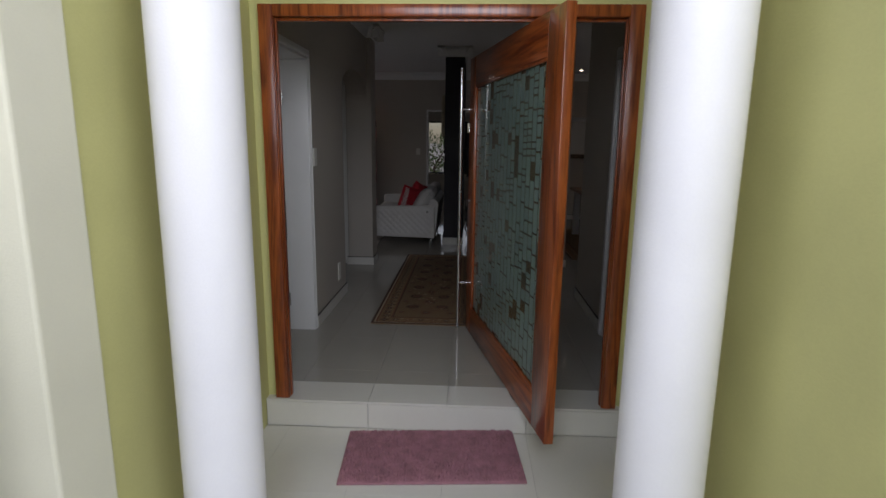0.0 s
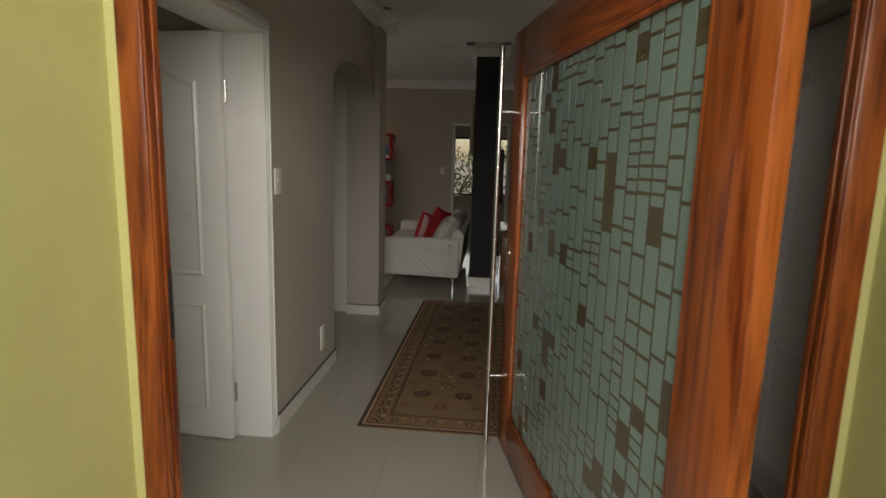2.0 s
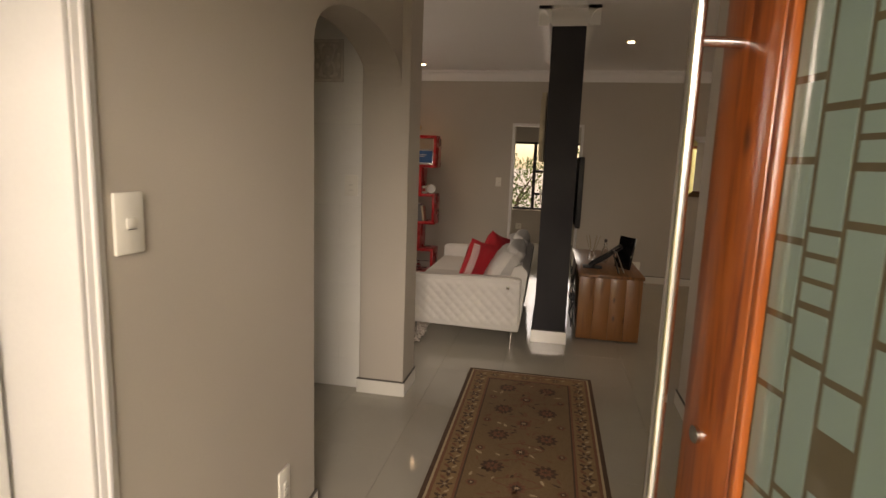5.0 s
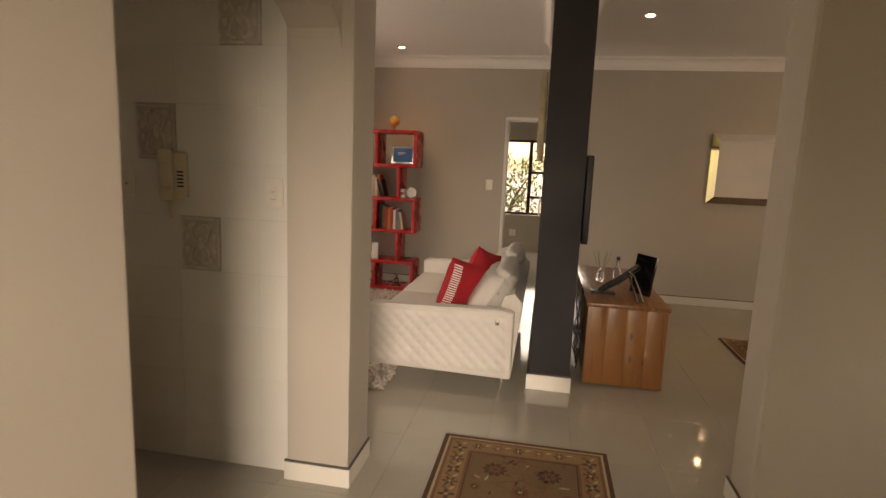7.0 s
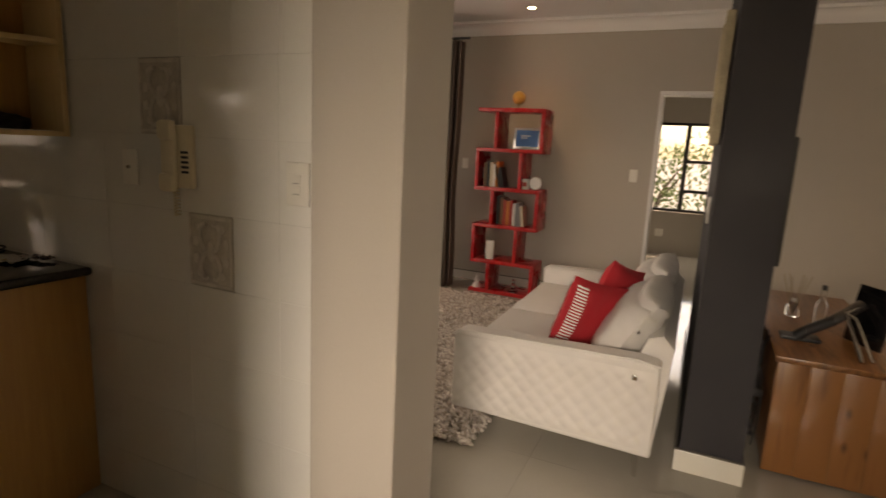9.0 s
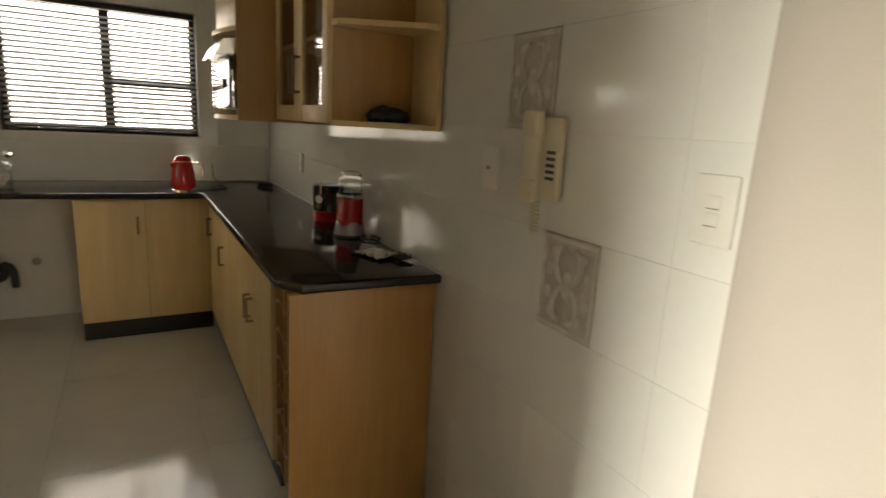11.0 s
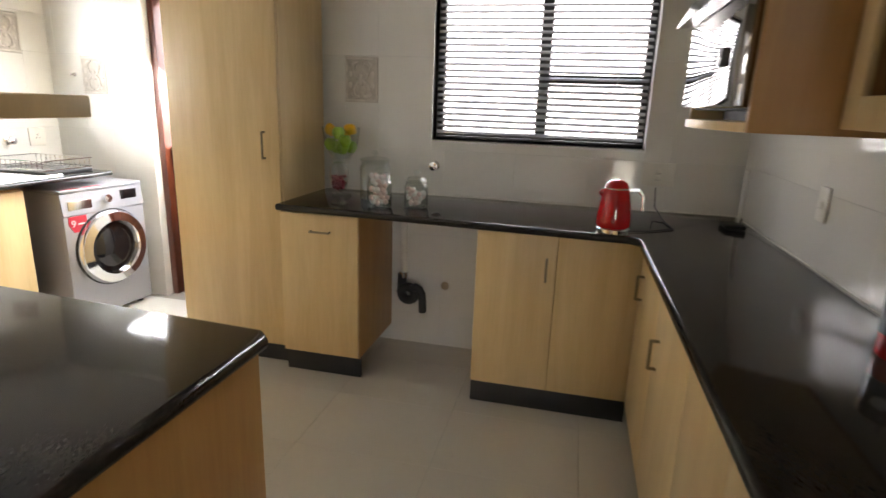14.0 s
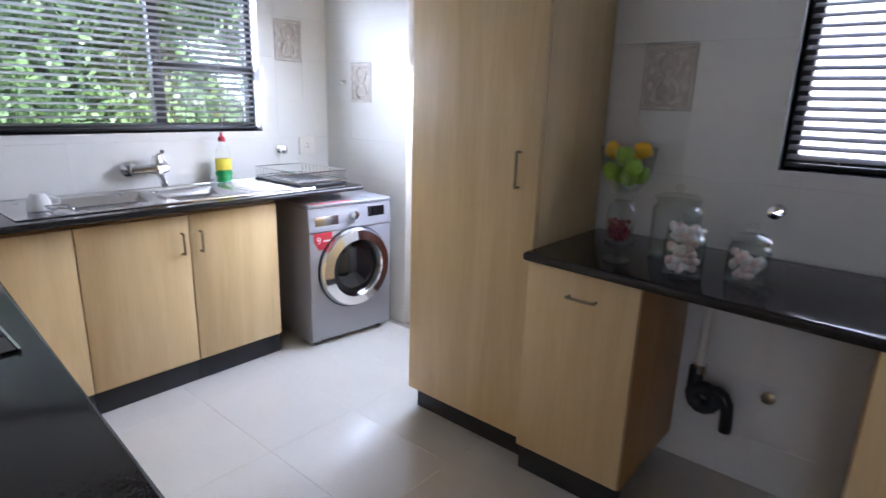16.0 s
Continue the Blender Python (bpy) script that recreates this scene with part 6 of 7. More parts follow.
dg.matrix_basis = WM @ Matrix.Translation((ZX1 - 0.045, ZY1 + 0.0032, 0.635)) @ pose(0, 0, 0, 90, 0, 180)
part("sticker_bar", turned(box(ZX1 - 0.14, ZX1 - 0.09, ZY1 + 0.002, ZY1 + 0.003, 0.645, 0.655), WM), M_PAPER, stick)
for x in (ZX0 + 0.06, ZX1 - 0.06):
    for y in (ZY0 + 0.06, ZY1 - 0.06):
        part("foot", turned(tube((x, y, 0.0), (x, y, 0.03), 0.022, 12), WM), M_BLACK, wm)
part("top_stickers", turned(box(ZX1 - 0.14, ZX1 - 0.02, ZY1 - 0.05, ZY1 - 0.015, ZZ, ZZ + 0.001, bm=box(ZX1 - 0.30, ZX1 - 0.17, ZY1 - 0.05, ZY1 - 0.015, ZZ, ZZ + 0.001)), WM), M_LABEL_RED, wm, "red and dark stickers")

hook = thing("wall_hook", (-5.543, 2.157, 1.559), "small round steel hook on the tiles", "hook")
part("disc", lathe([(0.016, 0.0), (0.015, 0.006), (0.006, 0.010), (0.006, 0.022), (0.011, 0.028), (0.0, 0.031)], (-5.543, 2.157, 1.559), 16, axis=(1, 0, 0)), M_STEEL, hook)

# ---- back door ----
bd = thing("door_4", (-5.62, 3.13, 0), "dark mahogany stable door with its top half open", "door", kind="structure")
for y0, y1 in ((2.742, 2.79), (3.47, 3.518)):
    part("frame_post", box(-5.72, -5.60, y0, y1, 0.001, 2.098, 0.004), M_BROWN_DOOR, bd)
part("frame_head", box(-5.72, -5.60, 2.79, 3.47, 2.05, 2.098, 0.004), M_BROWN_DOOR, bd)
low = part("lower_leaf", box(-5.70, -5.66, 2.794, 3.466, 0.01, 1.06, 0.003), M_BROWN_DOOR, bd)
for z0, z1 in ((0.12, 0.5), (0.58, 0.96)):
    part("raised_panel", box(-5.66, -5.652, 2.88, 3.38, z0, z1, 0.004), M_BROWN_DOOR, low)
part("ledge", box(-5.71, -5.645, 2.794, 3.466, 1.06, 1.085, 0.004), M_BROWN_DOOR, low)
part("bolt", tube((-5.655, 2.83, 1.0), (-5.655, 2.92, 1.0), 0.008), M_STEEL, low)

# ---- things on the worktop ----
kx, ky = -4.70, 5.775
ket = thing("kettle", (kx, ky, 0.936), "red enamel jug kettle on a chrome base", "kettle")
part("base_plate", lathe([(0.078, 0), (0.078, 0.016), (0.072, 0.022)], (kx, ky, 0.936), 32), M_CHROME, ket)
part("jug", lathe([(0.074, 0.024), (0.081, 0.034), (0.080, 0.07), (0.073, 0.125), (0.064, 0.18), (0.058, 0.21), (0.049, 0.232), (0.030, 0.245), (0.0, 0.249)], (kx, ky, 0.936), 36), M_RED_GLOSS, ket, "glossy red enamel jug")
part("lid_rim", lathe([(0.0590, 0.204), (0.0598, 0.207), (0.0583, 0.210)], (kx, ky, 0.936), 32), M_CHROME, ket)
part("handle", pipe([(kx + 0.01, ky + 0.058, 1.135), (kx + 0.01, ky + 0.10, 1.14), (kx + 0.01, ky + 0.122, 1.115), (kx + 0.01, ky + 0.125, 1.045)], 0.0085, 10), M_CHROME, ket, "chrome handle")
part("spout", lathe([(0.022, 0.0), (0.017, 0.016), (0.010, 0.026), (0.0, 0.028)], (kx, ky - 0.052, 1.115), 14, axis=(0, -1, 0.55)), M_RED_GLOSS, ket, smooth=False)
part("cord", pipe([(kx, ky + 0.08, 0.941), (kx - 0.05, ky + 0.18, 0.94), (kx - 0.15, ky + 0.30, 0.94), (kx - 0.35, ky + 0.28, 0.94), (kx - 0.58, ky + 0.26, 0.975), (kx - 0.635, ky + 0.26, 1.075)], 0.0035, 6), M_BLACK, ket, "dark power cord")
ket.scale = (0.91, 0.91, 0.91)
switch("power_socket", (-5.318, 6.02, 1.13), "+x", 0.16, 0.12, "white double socket on the tiles above the kettle", 2, True)

M_CANDY = surface("pink_marshmallow", (0.80, 0.60, 0.56), 0.6, vary=0.15, scale=30, bump=0.05)
M_CANDY_W = surface("white_marshmallow", (0.85, 0.80, 0.77), 0.6, vary=0.08, scale=30, bump=0.05)
M_BERRY = surface("dark_red_sweets", (0.16, 0.008, 0.02), 0.3, vary=0.3, scale=40, bump=0)
M_FRUIT_G = surface("green_apple", (0.28, 0.46, 0.04), 0.3, vary=0.15, scale=14, bump=0)
M_FRUIT_Y = surface("yellow_lemon", (0.82, 0.47, 0.012), 0.35, vary=0.12, scale=20, bump=0.05)


def jar(x, y, r, h, label, filled, lid=True, seed=1):
    z = 0.936
    t = thing("glass_jar", (x, y, z), label, "jar", "glass jars")
    part("body", lathe([(r * 0.9, 0), (r, 0.008), (r, h * 0.86), (r * 0.86, h * 0.93), (r * 0.9, h), (r * 0.84, h), (r * 0.81, h * 0.93), (r * 0.95, h * 0.86), (r * 0.95, 0.012), (0.0, 0.010)], (x, y, z), 30), M_THIN, t, "clear glass")
    if lid:
        ld = part("lid", lathe([(r * 0.95, h + 0.001), (r * 0.98, h + 0.008), (r * 0.7, h + 0.02), (0.008, h + 0.026), (0.008, h + 0.032), (0.018, h + 0.042), (0.012, h + 0.056), (0.0, h + 0.058)], (x, y, z), 28), M_THIN, t, "knobbed glass lid")
    rr = random.Random(seed)
    a, b = [], []
    for k in range(int(filled * 60)):
        layer = k // 9
        ang, rad = rr.uniform(0, 6.3), r * 0.70 * rr.random() ** 0.5
        m = pose(x + rad * math.cos(ang), y + rad * math.sin(ang), z + 0.028 + layer * 0.021, rr.uniform(0, 360), rr.uniform(0, 360), rr.uniform(0, 360)) @ Matrix.Diagonal((0.018, 0.014, 0.014, 1))
        (a if rr.random() < 0.5 else b).append(m)
    for ms, mt in ((a, M_CANDY), (b, M_CANDY_W)):
        if ms:
            scattered("marshmallows", "ball", ms, mt, t, "pink and white marshmallows")
    return t


jar(-4.83, 4.655, 0.062, 0.145, "lidded glass jar full of pink marshmallows", 1.0, seed=3)
jar(-4.90, 4.825, 0.060, 0.130, "lidded glass jar half full of marshmallows", 0.5, seed=4)
jar(-5.04, 4.555, 0.082, 0.205, "large empty glass jar with a lid", 0.0, seed=5)
ap = thing("apothecary_jar", (-4.84, 4.435, 0.936), "footed glass jar with dark red sweets", "jar", "glass jars")
part("glass", lathe([(0.042, 0), (0.043, 0.00756), (0.010, 0.02268), (0.010, 0.0441), (0.040, 0.0882), (0.050, 0.1386), (0.045, 0.189), (0.030, 0.2079), (0.027, 0.2079), (0.041, 0.1865), (0.046, 0.1386), (0.036, 0.09072), (0.0, 0.0567)], (-4.84, 4.435, 0.936), 28), M_THIN, ap)
part("lid", lathe([(0.033, 0.2092), (0.036, 0.2205), (0.018, 0.252), (0.012, 0.2646), (0.016, 0.2835), (0.0, 0.2923)], (-4.84, 4.435, 0.936), 24), M_THIN, ap)
rnd = random.Random(9)
scattered("sweets", "ball", [pose(-4.84 + rnd.uniform(-0.026, 0.026), 4.435 + rnd.uniform(-0.026, 0.026), 0.936 + rnd.uniform(0.08, 0.14)) @ Matrix.Diagonal((0.010, 0.010, 0.010, 1)) for _ in range(70)], M_BERRY, ap, "dark red sweets")
vase = thing("fruit_vase", (-5.12, 4.325, 0.936), "tall glass vase heaped with lemons and green apples", "vase")
part("glass", lathe([(0.055, 0), (0.056, 0.008), (0.014, 0.03), (0.014, 0.13), (0.05, 0.20), (0.092, 0.275), (0.105, 0.37), (0.102, 0.37), (0.088, 0.275), (0.045, 0.205), (0.0, 0.19)], (-5.12, 4.325, 0.936), 32), M_THIN, vase)
for k, (dx, dy, dz, kind) in enumerate(((-0.03, -0.04, 0.225, 0), (0.03, 0.02, 0.225, 0), (-0.02, 0.05, 0.23, 0), (0.05, -0.04, 0.245, 0), (0.055, 0.045, 0.265, 0), (-0.045, 0.0, 0.285, 1), (0.02, -0.055, 0.32, 1), (0.035, 0.0, 0.305, 0), (0.0, 0.055, 0.325, 1))):
    fr = thing("lemon" if kind else "green_apple", (-5.12 + dx, 4.325 + dy, 0.971 + dz - 0.03), ("yellow lemon" if kind else "green apple") + " heaped in the glass vase", "fruit", "vase fruit")
    prof = [(0.0, -0.038), (0.012, -0.033), (0.030, -0.012), (0.031, 0.008), (0.016, 0.03), (0.006, 0.036), (0.0, 0.04)] if kind else [(0.0, -0.028), (0.018, -0.033), (0.034, -0.008), (0.035, 0.010), (0.022, 0.03), (0.008, 0.028), (0.0, 0.023)]
    part("skin", turned(lathe(prof, (0, 0, 0), 18), pose(-5.12 + dx, 4.325 + dy, 0.971 + dz, 30 * kind * (k % 3), 25 * kind)), M_FRUIT_Y if kind else M_FRUIT_G, fr)

bx, by = -3.185, 6.335
bl = thing("blender", (bx, by, 0.936), "red and silver compact blender with a clear cup", "blender")
part("base_ring", lathe([(0.0, 0.0), (0.069, 0.0), (0.070, 0.004), (0.069, 0.011)], (bx, by, 0.936), 30), M_BLACK, bl, "black rubber base ring")
bm = lathe([(0.069, 0.011), (0.067, 0.020), (0.063, 0.040), (0.0595, 0.058)], (bx, by, 0.936), 40)
for v in bm.verts:
    if v.co.z > 0.936 + 0.05:
        v.co.z += 0.012 * math.cos(4 * math.atan2(v.co.y - by, v.co.x - bx))
part("foot", bm, M_WASHER, bl, "silver foot with a wavy top edge")
part("body", lathe([(0.057, 0.05), (0.056, 0.06), (0.058, 0.165), (0.056, 0.172)], (bx, by, 0.936), 30), M_RED_GLOSS, bl, "glossy red body")
part("collar", lathe([(0.058, 0.172), (0.060, 0.178), (0.058, 0.186)], (bx, by, 0.936), 30), M_STEEL, bl)
part("cup", lathe([(0.052, 0.187), (0.050, 0.25), (0.046, 0.275), (0.030, 0.288), (0.0, 0.289), (0.0, 0.2865), (0.029, 0.2855), (0.0435, 0.273), (0.0475, 0.25), (0.0495, 0.187)], (bx, by, 0.936), 30), M_GLASS, bl, "clear upturned cup")
part("blade", box(bx - 0.03, bx + 0.03, by - 0.006, by + 0.006, 1.13, 1.135), M_STEEL, bl)
part("cord", pipe([(bx + 0.05, by + 0.03, 0.942), (bx + 0.12, by + 0.02, 0.942), (bx + 0.17, by + 0.06, 0.942), (bx + 0.12, by + 0.10, 0.942), (bx + 0.06, by + 0.08, 0.945), (bx + 0.14, by + 0.05, 0.947)], 0.005, 6), M_BLACK, bl)
tx, ty = -3.57, 6.352
tin = thing("coffee_tin", (tx, ty, 0.936), "black and red coffee canister with a wire clasp", "canister")
part("body", lathe([(0.068, 0), (0.070, 0.004), (0.070, 0.052)], (tx, ty, 0.936), 30), M_RED_GLOSS, tin, "red lower band")
part("upper_body", lathe([(0.0702, 0.052), (0.0702, 0.15), (0.066, 0.154)], (tx, ty, 0.936), 30), M_BLACK_GLOSS, tin)
part("lid", lathe([(0.071, 0.154), (0.072, 0.175), (0.068, 0.182), (0.0, 0.184)], (tx, ty, 0.936), 30), M_BLACK_GLOSS, tin)
part("clasp", tube((tx + 0.055, ty - 0.05, 1.06), (tx + 0.055, ty - 0.05, 1.145), 0.003, 6), M_STEEL, tin)
fl = turned(lathe([(0.0, 0.0), (0.016, 0.0), (0.02, 0.001)], (0, 0, 0), 12), pose(tx + 0.045, ty - 0.056, 1.05, 90, 0, 38))
part("emblem", fl, M_PAPER, tin, "pale emblem")
foil = thing("foil_tray", (-2.80, 6.35, 0.936), "crumpled strip of silver foil packets", "foil")
bm = bmesh.new()
bmesh.ops.create_grid(bm, x_segments=14, y_segments=10, size=1)
for v in bm.verts:
    v.co = Vector((v.co.x * 0.085, v.co.y * 0.06, 0.010 + 0.007 * noise.noise(v.co * 3.1) + 0.003 * math.sin(v.co.x * 14)))
fo = part("sheet", turned(bm, pose(-2.81, 6.31, 0.936, 0, 0, 20)), M_CHROME, foil, smooth=False)
fo.modifiers.new("foil", "SOLIDIFY").thickness = 0.0015
bag = thing("plastic_bag", (-2.70, 6.38, 0.936), "thin clear plastic wrapper against the tiles", "wrapper")
bm = bmesh.new()
bmesh.ops.create_grid(bm, x_segments=10, y_segments=8, size=1)
for v in bm.verts:
    v.co = Vector((v.co.x * 0.06, v.co.y * 0.035, 0.016 + 0.012 * noise.noise(v.co * 2.7 + Vector((4, 0, 0)))))
part("film", turned(bm, pose(-2.72, 6.375, 0.936, 0, 0, 10)), M_GLASS, bag, smooth=False)
plug = thing("charger", (-5.0, 6.33, 0.936), "small dark stand in the worktop corner", "stand")
part("foot", box(-5.07, -4.95, 6.29, 6.38, 0.936, 0.953, 0.004), M_BLACK, plug)
part("stem", tube((-5.01, 6.36, 0.953), (-5.01, 6.36, 1.205), 0.012, 12), M_GLASS, plug)

# waste pipe in the open bay
def swept(points, radius, sides):
    """One closed round tube along a run of points."""
    pts = [Vector(p) for p in points]
    bm, rings = bmesh.new(), []
    for k, p in enumerate(pts):
        d = (pts[min(k + 1, len(pts) - 1)] - pts[max(k - 1, 0)]).normalized()
        u = d.cross(Vector((1, 0, 0))).normalized()
        v = d.cross(u)
        rad = radius * (1.0 + 0.06 * (k % 2))
        rings.append([bm.verts.new(p + (u * math.cos(2 * math.pi * q / sides) + v * math.sin(2 * math.pi * q / sides)) * rad) for q in range(sides)])
    for a, b in zip(rings, rings[1:]):
        for q in range(sides):
            bm.faces.new((a[q], a[(q + 1) % sides], b[(q + 1) % sides], b[q]))
    bm.faces.new(rings[0][::-1])
    bm.faces.new(rings[-1])
    return bm



wp = thing("waste_pipe", (-5.25, 4.67, 0.3), "white waste pipe with a black trap and hose", "pipe")
part("pipe", tube((-5.25, 4.66, 0.46), (-5.25, 4.66, 0.9), 0.02, 14), M_WHITE_PLASTIC, wp, "white plastic pipe")
part("collar", tube((-5.25, 4.66, 0.44), (-5.25, 4.66, 0.475), 0.026, 14), M_STEEL, wp)
coil = [(-5.245 + 0.004 * k / 6, 4.692 + 0.042 * math.cos(math.pi + k * 0.26), 0.345 + 0.042 * math.sin(math.pi + k * 0.26)) for k in range(25)]
part("trap", swept([(-5.25, 4.65, 0.46), (-5.25, 4.65, 0.40)] + coil, 0.027, 12), M_BLACK, wp, "black rubber trap")
hose = [(-5.22, 4.72, 0.385), (-5.21, 4.745, 0.40), (-5.205, 4.77, 0.39), (-5.205, 4.785, 0.36), (-5.205, 4.79, 0.32), (-5.205, 4.792, 0.28), (-5.205, 4.792, 0.25)]
part("hose", swept(hose, 0.023, 12), M_BLACK, wp, "black ribbed hose")
part("hose_end", tube((-5.205, 4.792, 0.25), (-5.205, 4.795, 0.215), 0.013, 10), M_WHITE_PLASTIC, wp)
knock = thing("pipe_cap", (-5.318, 4.90, 0.39), "brown round cap in the wall tiles", "cap")
part("disc", lathe([(0.026, 0), (0.026, 0.006), (0.012, 0.012), (0.0, 0.012)], (-5.318, 4.90, 0.39), 8, axis=(1, 0, 0)), M_BRASS, knock)

# ---- intercom and plates on the tiled wall ----
ph = thing("intercom_handset", (-2.0, 6.42, 1.33), "ivory intercom handset hung on the tiles", "intercom")
part("base", box(-2.03, -1.918, 6.41, 6.432, 1.275, 1.48, 0.010), M_IVORY, ph)
hs = part("handset", box(-2.04, -1.978, 6.388, 6.410, 1.29, 1.465, 0.010), M_IVORY, ph)
for z0, z1 in ((1.262, 1.325), (1.43, 1.495)):
    part("ear_cap", box(-2.042, -1.976, 6.376, 6.408, z0, z1, 0.014), M_IVORY, hs)
for k in range(5):
    part("speaker_slot", box(-1.966, -1.934, 6.4085, 6.411, 1.325 + k * 0.016, 1.333 + k * 0.016), M_BLACK, ph)
cord = [(-2.0 + 0.010 * math.cos(k * 1.25), 6.415 + 0.010 * math.sin(k * 1.25), 1.275 - 0.0022 * k) for k in range(44)]
part("coiled_cord", pipe(cord, 0.0025, 5), M_IVORY, ph)
switch("light_switch", (-1.502, 6.432, 1.322), "-y", 0.085, 0.13, "ivory two-way light switch on the kitchen tiles", 2)
iso = switch("isolator_switch", (-2.235, 6.432, 1.33), "-y", 0.075, 0.125, "ivory isolator switch on the kitchen tiles", 0)
part("knob", tube((-2.235, 6.424, 1.33), (-2.235, 6.414, 1.33), 0.006, 10), M_STEEL, iso)
switch("power_socket", (-4.35, 6.432, 1.16), "-y", 0.075, 0.12, "white socket on the tiles near the corner", 1)


# ---- outside planting ----
def bush(name, place, size, count, seed, label, material):
    rr = random.Random(seed)
    t = thing(name, place, label, "tree")
    trunk = bmesh.new()
    tips = []
    for k in range(7):
        a = k * 0.9 + rr.random()
        p0 = Vector(place)
        p1 = p0 + Vector((math.cos(a) * size[0] * 0.2, math.sin(a) * size[1] * 0.2, size[2] * rr.uniform(0.35, 0.55)))
        p2 = p1 + Vector((math.cos(a) * size[0] * 0.3, math.sin(a) * size[1] * 0.3, size[2] * rr.uniform(0.2, 0.45)))
        tube(p0, p1, 0.05, 7, trunk, 0.03)
        tube(p1, p2, 0.03, 6, trunk, 0.008)
        tips += [p1, p2, (p1 + p2) / 2]
    part("trunk", trunk, M_BARK, t)
    ms = []
    clumps = [Vector((place[0] + rr.uniform(-1, 1) * size[0], place[1] + rr.uniform(-1, 1) * size[1], place[2] + size[2] * rr.uniform(0.12, 1.0))) for _ in range(int(count / 45))] + tips
    for _ in range(count):
        c = rr.choice(clumps)
        p = c + Vector((rr.gauss(0, 0.20), rr.gauss(0, 0.20), rr.gauss(0, 0.18)))
        s = rr.uniform(0.03, 0.062)
        ms.append(pose(*p, rr.uniform(0, 360), rr.uniform(0, 360), rr.uniform(0, 360)) @ Matrix.Diagonal((s, s, s, 1)))
    scattered("crown", "leaf", ms, material, t, "crown of small green leaves", smooth=False)


bush("garden_tree", (-4.9, -1.2, -0.33), (1.6, 1.0, 4.8), 40000, 1, "leafy green garden tree outside the sink window", M_LEAF)
bush("garden_tree", (-6.6, -1.6, -0.33), (1.5, 1.0, 4.8), 34000, 2, "leafy green garden tree outside the sink window", M_LEAF_PALE)
bush("garden_hedge", (-5.7, 0.1, -0.33), (2.4, 0.5, 1.75), 17000, 8, "dense green garden hedge outside the sink window", M_LEAF)
bush("garden_shrub", (-1.4, 17.6, -0.33), (1.6, 0.9, 2.0), 2600, 3, "pale green garden shrub outside the bedroom window", M_LEAF_PALE)
bush("garden_shrub", (1.2, 18.2, -0.33), (1.6, 0.9, 2.4), 2200, 4, "leafy green garden shrub outside the bedroom window", M_LEAF)
# added backdrop, tall and white so the sunlit view through the blind burns out
structure("wall_backdrop", box(-9.2, -9.0, -3, 12, -0.33, 4.2), M_COLUMN, "tall white backdrop wall added beyond the kitchen window")


# ---- tiles ----
def piece_maker(parent):
    cache = {}
    def put(name, w, d, h, place, material, turn):
        key = (name, material.name, round(w, 4), round(d, 4), round(h, 4))
        if key not in cache:
            bm = box(-w / 2, w / 2, -d / 2, d / 2, -h / 2, h / 2)
            top = [e for e in bm.edges if all(v.co.z > 0 for v in e.verts)]
            bmesh.ops.bevel(bm, geom=top, offset=min(0.0005, h * 0.3), segments=1, affect="EDGES")
            me = bpy.data.meshes.new(name)
            bm.to_mesh(me)
            bm.free()
            me.materials.append(material)
            cache[key] = me
        ob = new(name, cache[key])
        ob.parent = parent
        ob.matrix_basis = Matrix.Translation(place) @ turn
        return ob
    return put


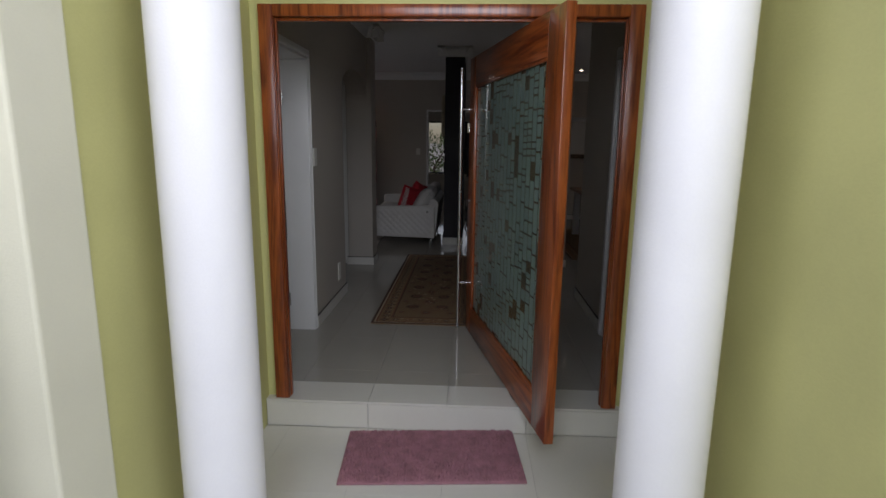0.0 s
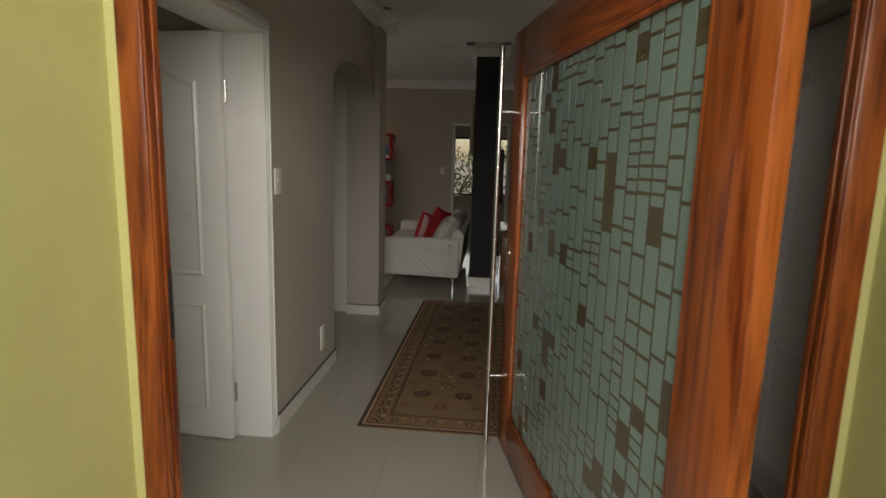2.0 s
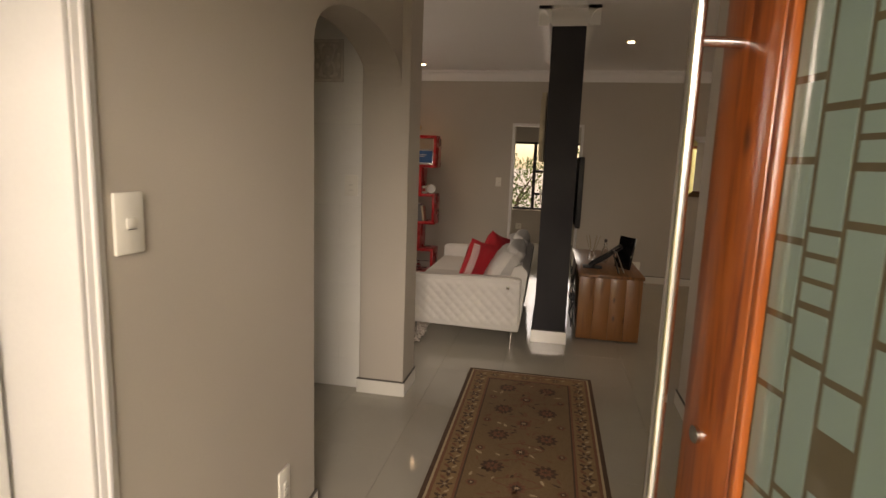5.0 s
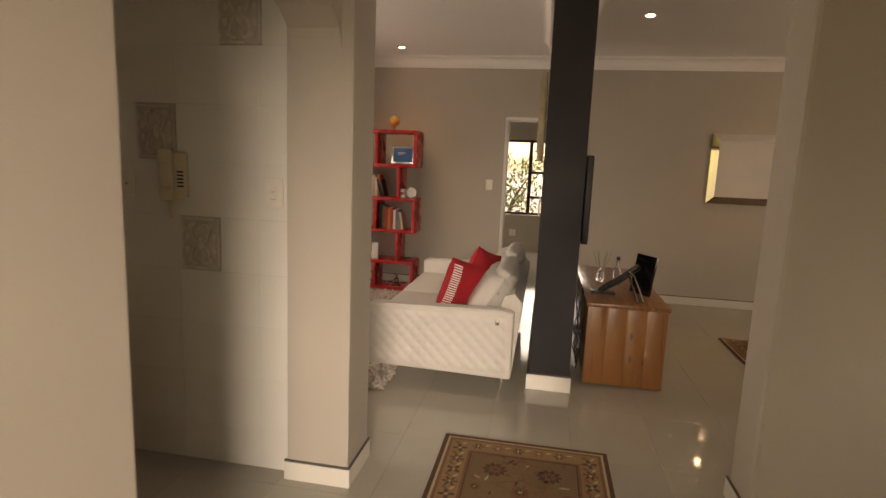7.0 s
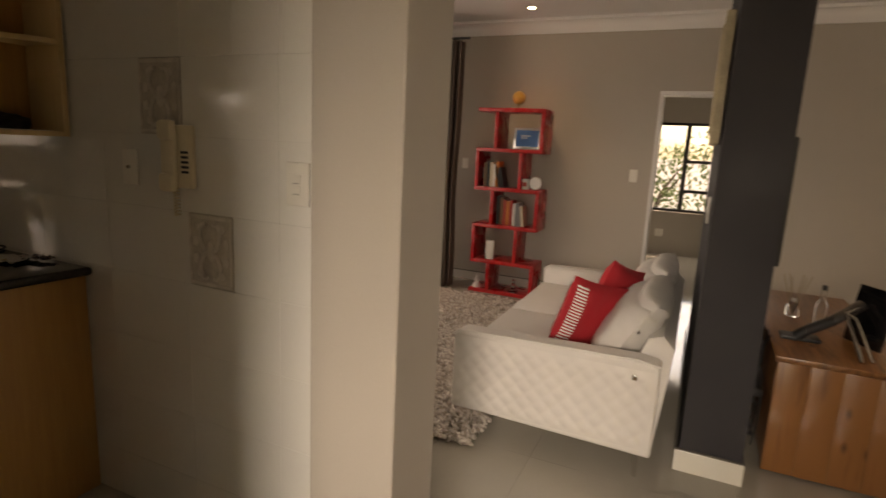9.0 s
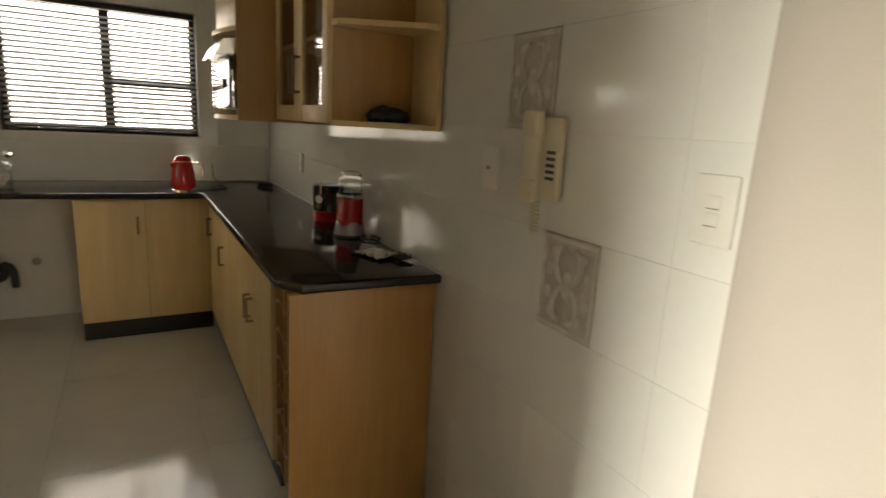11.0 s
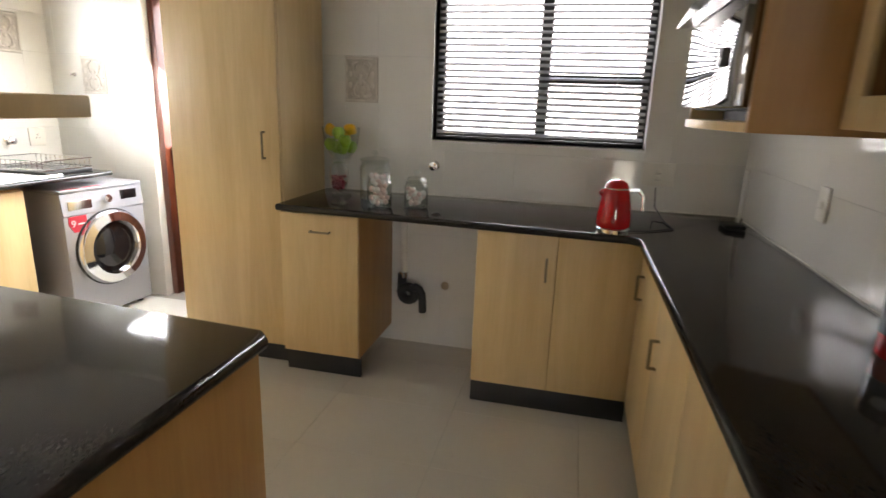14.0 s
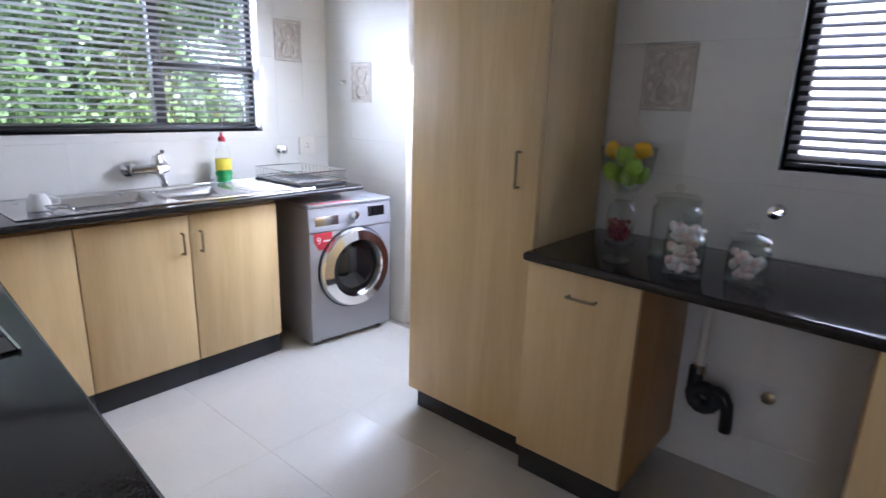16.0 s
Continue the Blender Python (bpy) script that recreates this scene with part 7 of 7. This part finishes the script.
def wall_tiles(parent, facing, c, a0, a1, z0, z1, holes, decos, shift=0.0):
    """Glazed tiles 0.40 x 0.25 on a wall face, and carved ones 0.20 wide at the given (a, z)."""
    put = piece_maker(bpy.data.objects[parent])
    turn = {"-y": pose(0, 0, 0, 90, 0, 0), "+y": pose(0, 0, 0, 90, 0, 180), "+x": pose(0, 0, 0, 90, 0, 90)}[facing]
    all_holes = list(holes) + [(a - 0.1, a + 0.1, z - 0.125, z + 0.125) for a, z in decos]
    g, th = 0.0002, 0.011
    k0 = int(math.floor((a0 - shift) / 0.4)) - 1
    row = -4
    for r in range(-1, 11):
        zlo = -0.055 + 0.25 * r
        for k in range(k0, k0 + int((a1 - a0) / 0.4) + 4):
            alo = shift + 0.4 * k
            rect = (max(alo, a0), min(alo + 0.4, a1), max(zlo, z0), min(zlo + 0.25, z1))
            if rect[1] - rect[0] < 0.01 or rect[3] - rect[2] < 0.01:
                continue
            for p0, p1, q0, q1 in rect_minus(rect, all_holes):
                if p1 - p0 < 0.008 or q1 - q0 < 0.008:
                    continue
                mid = ((p0 + p1) / 2, (q0 + q1) / 2)
                place = (c, mid[0], mid[1]) if facing == "+x" else (mid[0], c, mid[1])
                put("tile", p1 - p0 - 2 * g, q1 - q0 - 2 * g, th, place, M_WALL_TILE, turn)
    for a, z in decos:
        place = (c, a, z) if facing == "+x" else (a, c, z)
        plate = put("carved_tile", 0.197, 0.247, th, place, M_DECO, turn)
        base = Matrix.Translation(place) @ turn
        bm = bmesh.new()
        h = th / 2
        for x0, x1, y0, y1 in ((-0.096, 0.096, 0.108, 0.120), (-0.096, 0.096, -0.120, -0.108), (-0.096, -0.086, -0.108, 0.108), (0.086, 0.096, -0.108, 0.108)):
            box(x0, x1, y0, y1, h, h + 0.004, 0.0015, bm)
        for sx, sy in ((-1, 1), (1, 1), (-1, -1), (1, -1)):
            pts = [(sx * (0.012 + 0.05 * math.sin(t * 0.5) * (1 - t / 9)), sy * (0.02 + 0.012 * t - 0.02 * math.cos(t * 0.8)), h + 0.002) for t in range(7)]
            pipe(pts, 0.008, 6, bm)
            bmesh.ops.create_icosphere(bm, subdivisions=1, radius=0.017, matrix=Matrix.Translation((sx * 0.05, sy * 0.078, h)) @ Matrix.Diagonal((1, 1, 0.4, 1)))
            bmesh.ops.create_icosphere(bm, subdivisions=1, radius=0.014, matrix=Matrix.Translation((sx * 0.068, sy * 0.03, h)) @ Matrix.Diagonal((1, 1.5, 0.4, 1)))
        bmesh.ops.create_icosphere(bm, subdivisions=2, radius=0.024, matrix=Matrix.Translation((0, 0, h)) @ Matrix.Diagonal((0.8, 1.6, 0.35, 1)))
        rel = mesh_object("carved_relief", bm, M_DECO_RELIEF, True)
        rel.parent = plate


wall_tiles("wall_kitchen_north", "-y", 6.4385, -5.325, -1.42, 0.0, CEIL, [], [(-2.08, 1.57), (-1.87, 1.07), (-1.66, 2.07)], 0.02)
wall_tiles("wall_kitchen_west", "+x", -5.3235, 3.56, 6.435, 0.0, CEIL, [(4.79, 5.94, 1.25, 2.09)], [(4.368, 1.565)], 0.068)
wall_tiles("wall_kitchen_south", "+y", 1.9565, -5.55, -2.645, 0.0, CEIL, [(-5.03, -3.35, 1.24, 2.09)], [(-5.245, 1.80)], 0.055)
wall_tiles("wall_kitchen_door", "+x", -5.5485, 1.96, 3.55, 0.0, CEIL, [(2.74, 3.52, -0.1, 2.10)], [(2.32, 1.557)], 0.02)


def floor_tiles(parent, x0, x1, y0, y1, z, holes, near, sx=0.45, sy=0.6, ox=-0.55, oy=3.32):
    """Polished tiles over a stretch of floor; those inside the near stretch are single pieces."""
    put = piece_maker(bpy.data.objects[parent])
    rest_v, rest_f = [], []
    g, th = 0.00045, 0.012
    i0, j0 = int(math.floor((x0 - ox) / sx)), int(math.floor((y0 - oy) / sy))
    for i in range(i0, i0 + int((x1 - x0) / sx) + 2):
        for j in range(j0, j0 + int((y1 - y0) / sy) + 2):
            rect = (max(ox + sx * i, x0), min(ox + sx * (i + 1), x1), max(oy + sy * j, y0), min(oy + sy * (j + 1), y1))
            if rect[1] - rect[0] < 0.01 or rect[3] - rect[2] < 0.01:
                continue
            for a0, a1, b0, b1 in rect_minus(rect, holes):
                if a1 - a0 < 0.006 or b1 - b0 < 0.006:
                    continue
                cx, cy = (a0 + a1) / 2, (b0 + b1) / 2
                if near(cx, cy):
                    # pale copy on porch and kitchen floor, copy with shade in its colour elsewhere
                    put("floor_tile", a1 - a0 - 2 * g, b1 - b0 - 2 * g, th, (cx, cy, z - th / 2), M_FLOOR_PALE if z < -0.1 or (cx < -2.3 and 1.9 < cy < 6.5) else M_FLOOR_DIM, Matrix.Identity(4))
                else:
                    n = len(rest_v)
                    for zz in (z - th, z):
                        rest_v.extend([(a0 + g, b0 + g, zz), (a1 - g, b0 + g, zz), (a1 - g, b1 - g, zz), (a0 + g, b1 - g, zz)])
                    rest_f.extend([[n + q for q in f] for f in ((4, 5, 6, 7), (0, 1, 5, 4), (1, 2, 6, 5), (2, 3, 7, 6), (3, 0, 4, 7))])
    if rest_v:
        me = bpy.data.meshes.new("far_floor_tiles")
        me.from_pydata(rest_v, [], rest_f)
        me.materials.append(M_FLOOR_DIM)
        ob = new("far_floor_tiles", me)
        ob.parent = bpy.data.objects[parent]
        ob["kind"] = "stuff"


floor_tiles("floor", -5.74, 5.0, 1.95, 13.9, 0.0, [(-1.40, 6, 1.9, 3.03), (-1.14, 0.89, 1.9, 3.132)], lambda x, y: -5.6 < x < 1.3 and 2.4 < y < 8.6)
floor_tiles("porch_floor", -1.6, 1.2, 0.2, 2.888, -0.165, [], lambda x, y: True, 0.45, 0.6, -0.10, 2.888 - 1.2)
put_riser = piece_maker(bpy.data.objects["threshold"])
for x0, x1 in ((-1.137, -0.55), (-0.55, 0.35), (0.35, 0.887)):
    put_riser("riser_tile", x1 - x0 - 0.003, 0.145, 0.012, ((x0 + x1) / 2, 2.893, -0.088), M_FLOOR_PALE, pose(0, 0, 0, 90))
for x0, x1 in ((-1.137, -0.55), (-0.55, -0.10), (-0.10, 0.35), (0.35, 0.887)):
    put_riser("nosing_tile", x1 - x0 - 0.002, 0.245, 0.012, ((x0 + x1) / 2, 3.008, -0.006), M_FLOOR_PALE, Matrix.Identity(4))
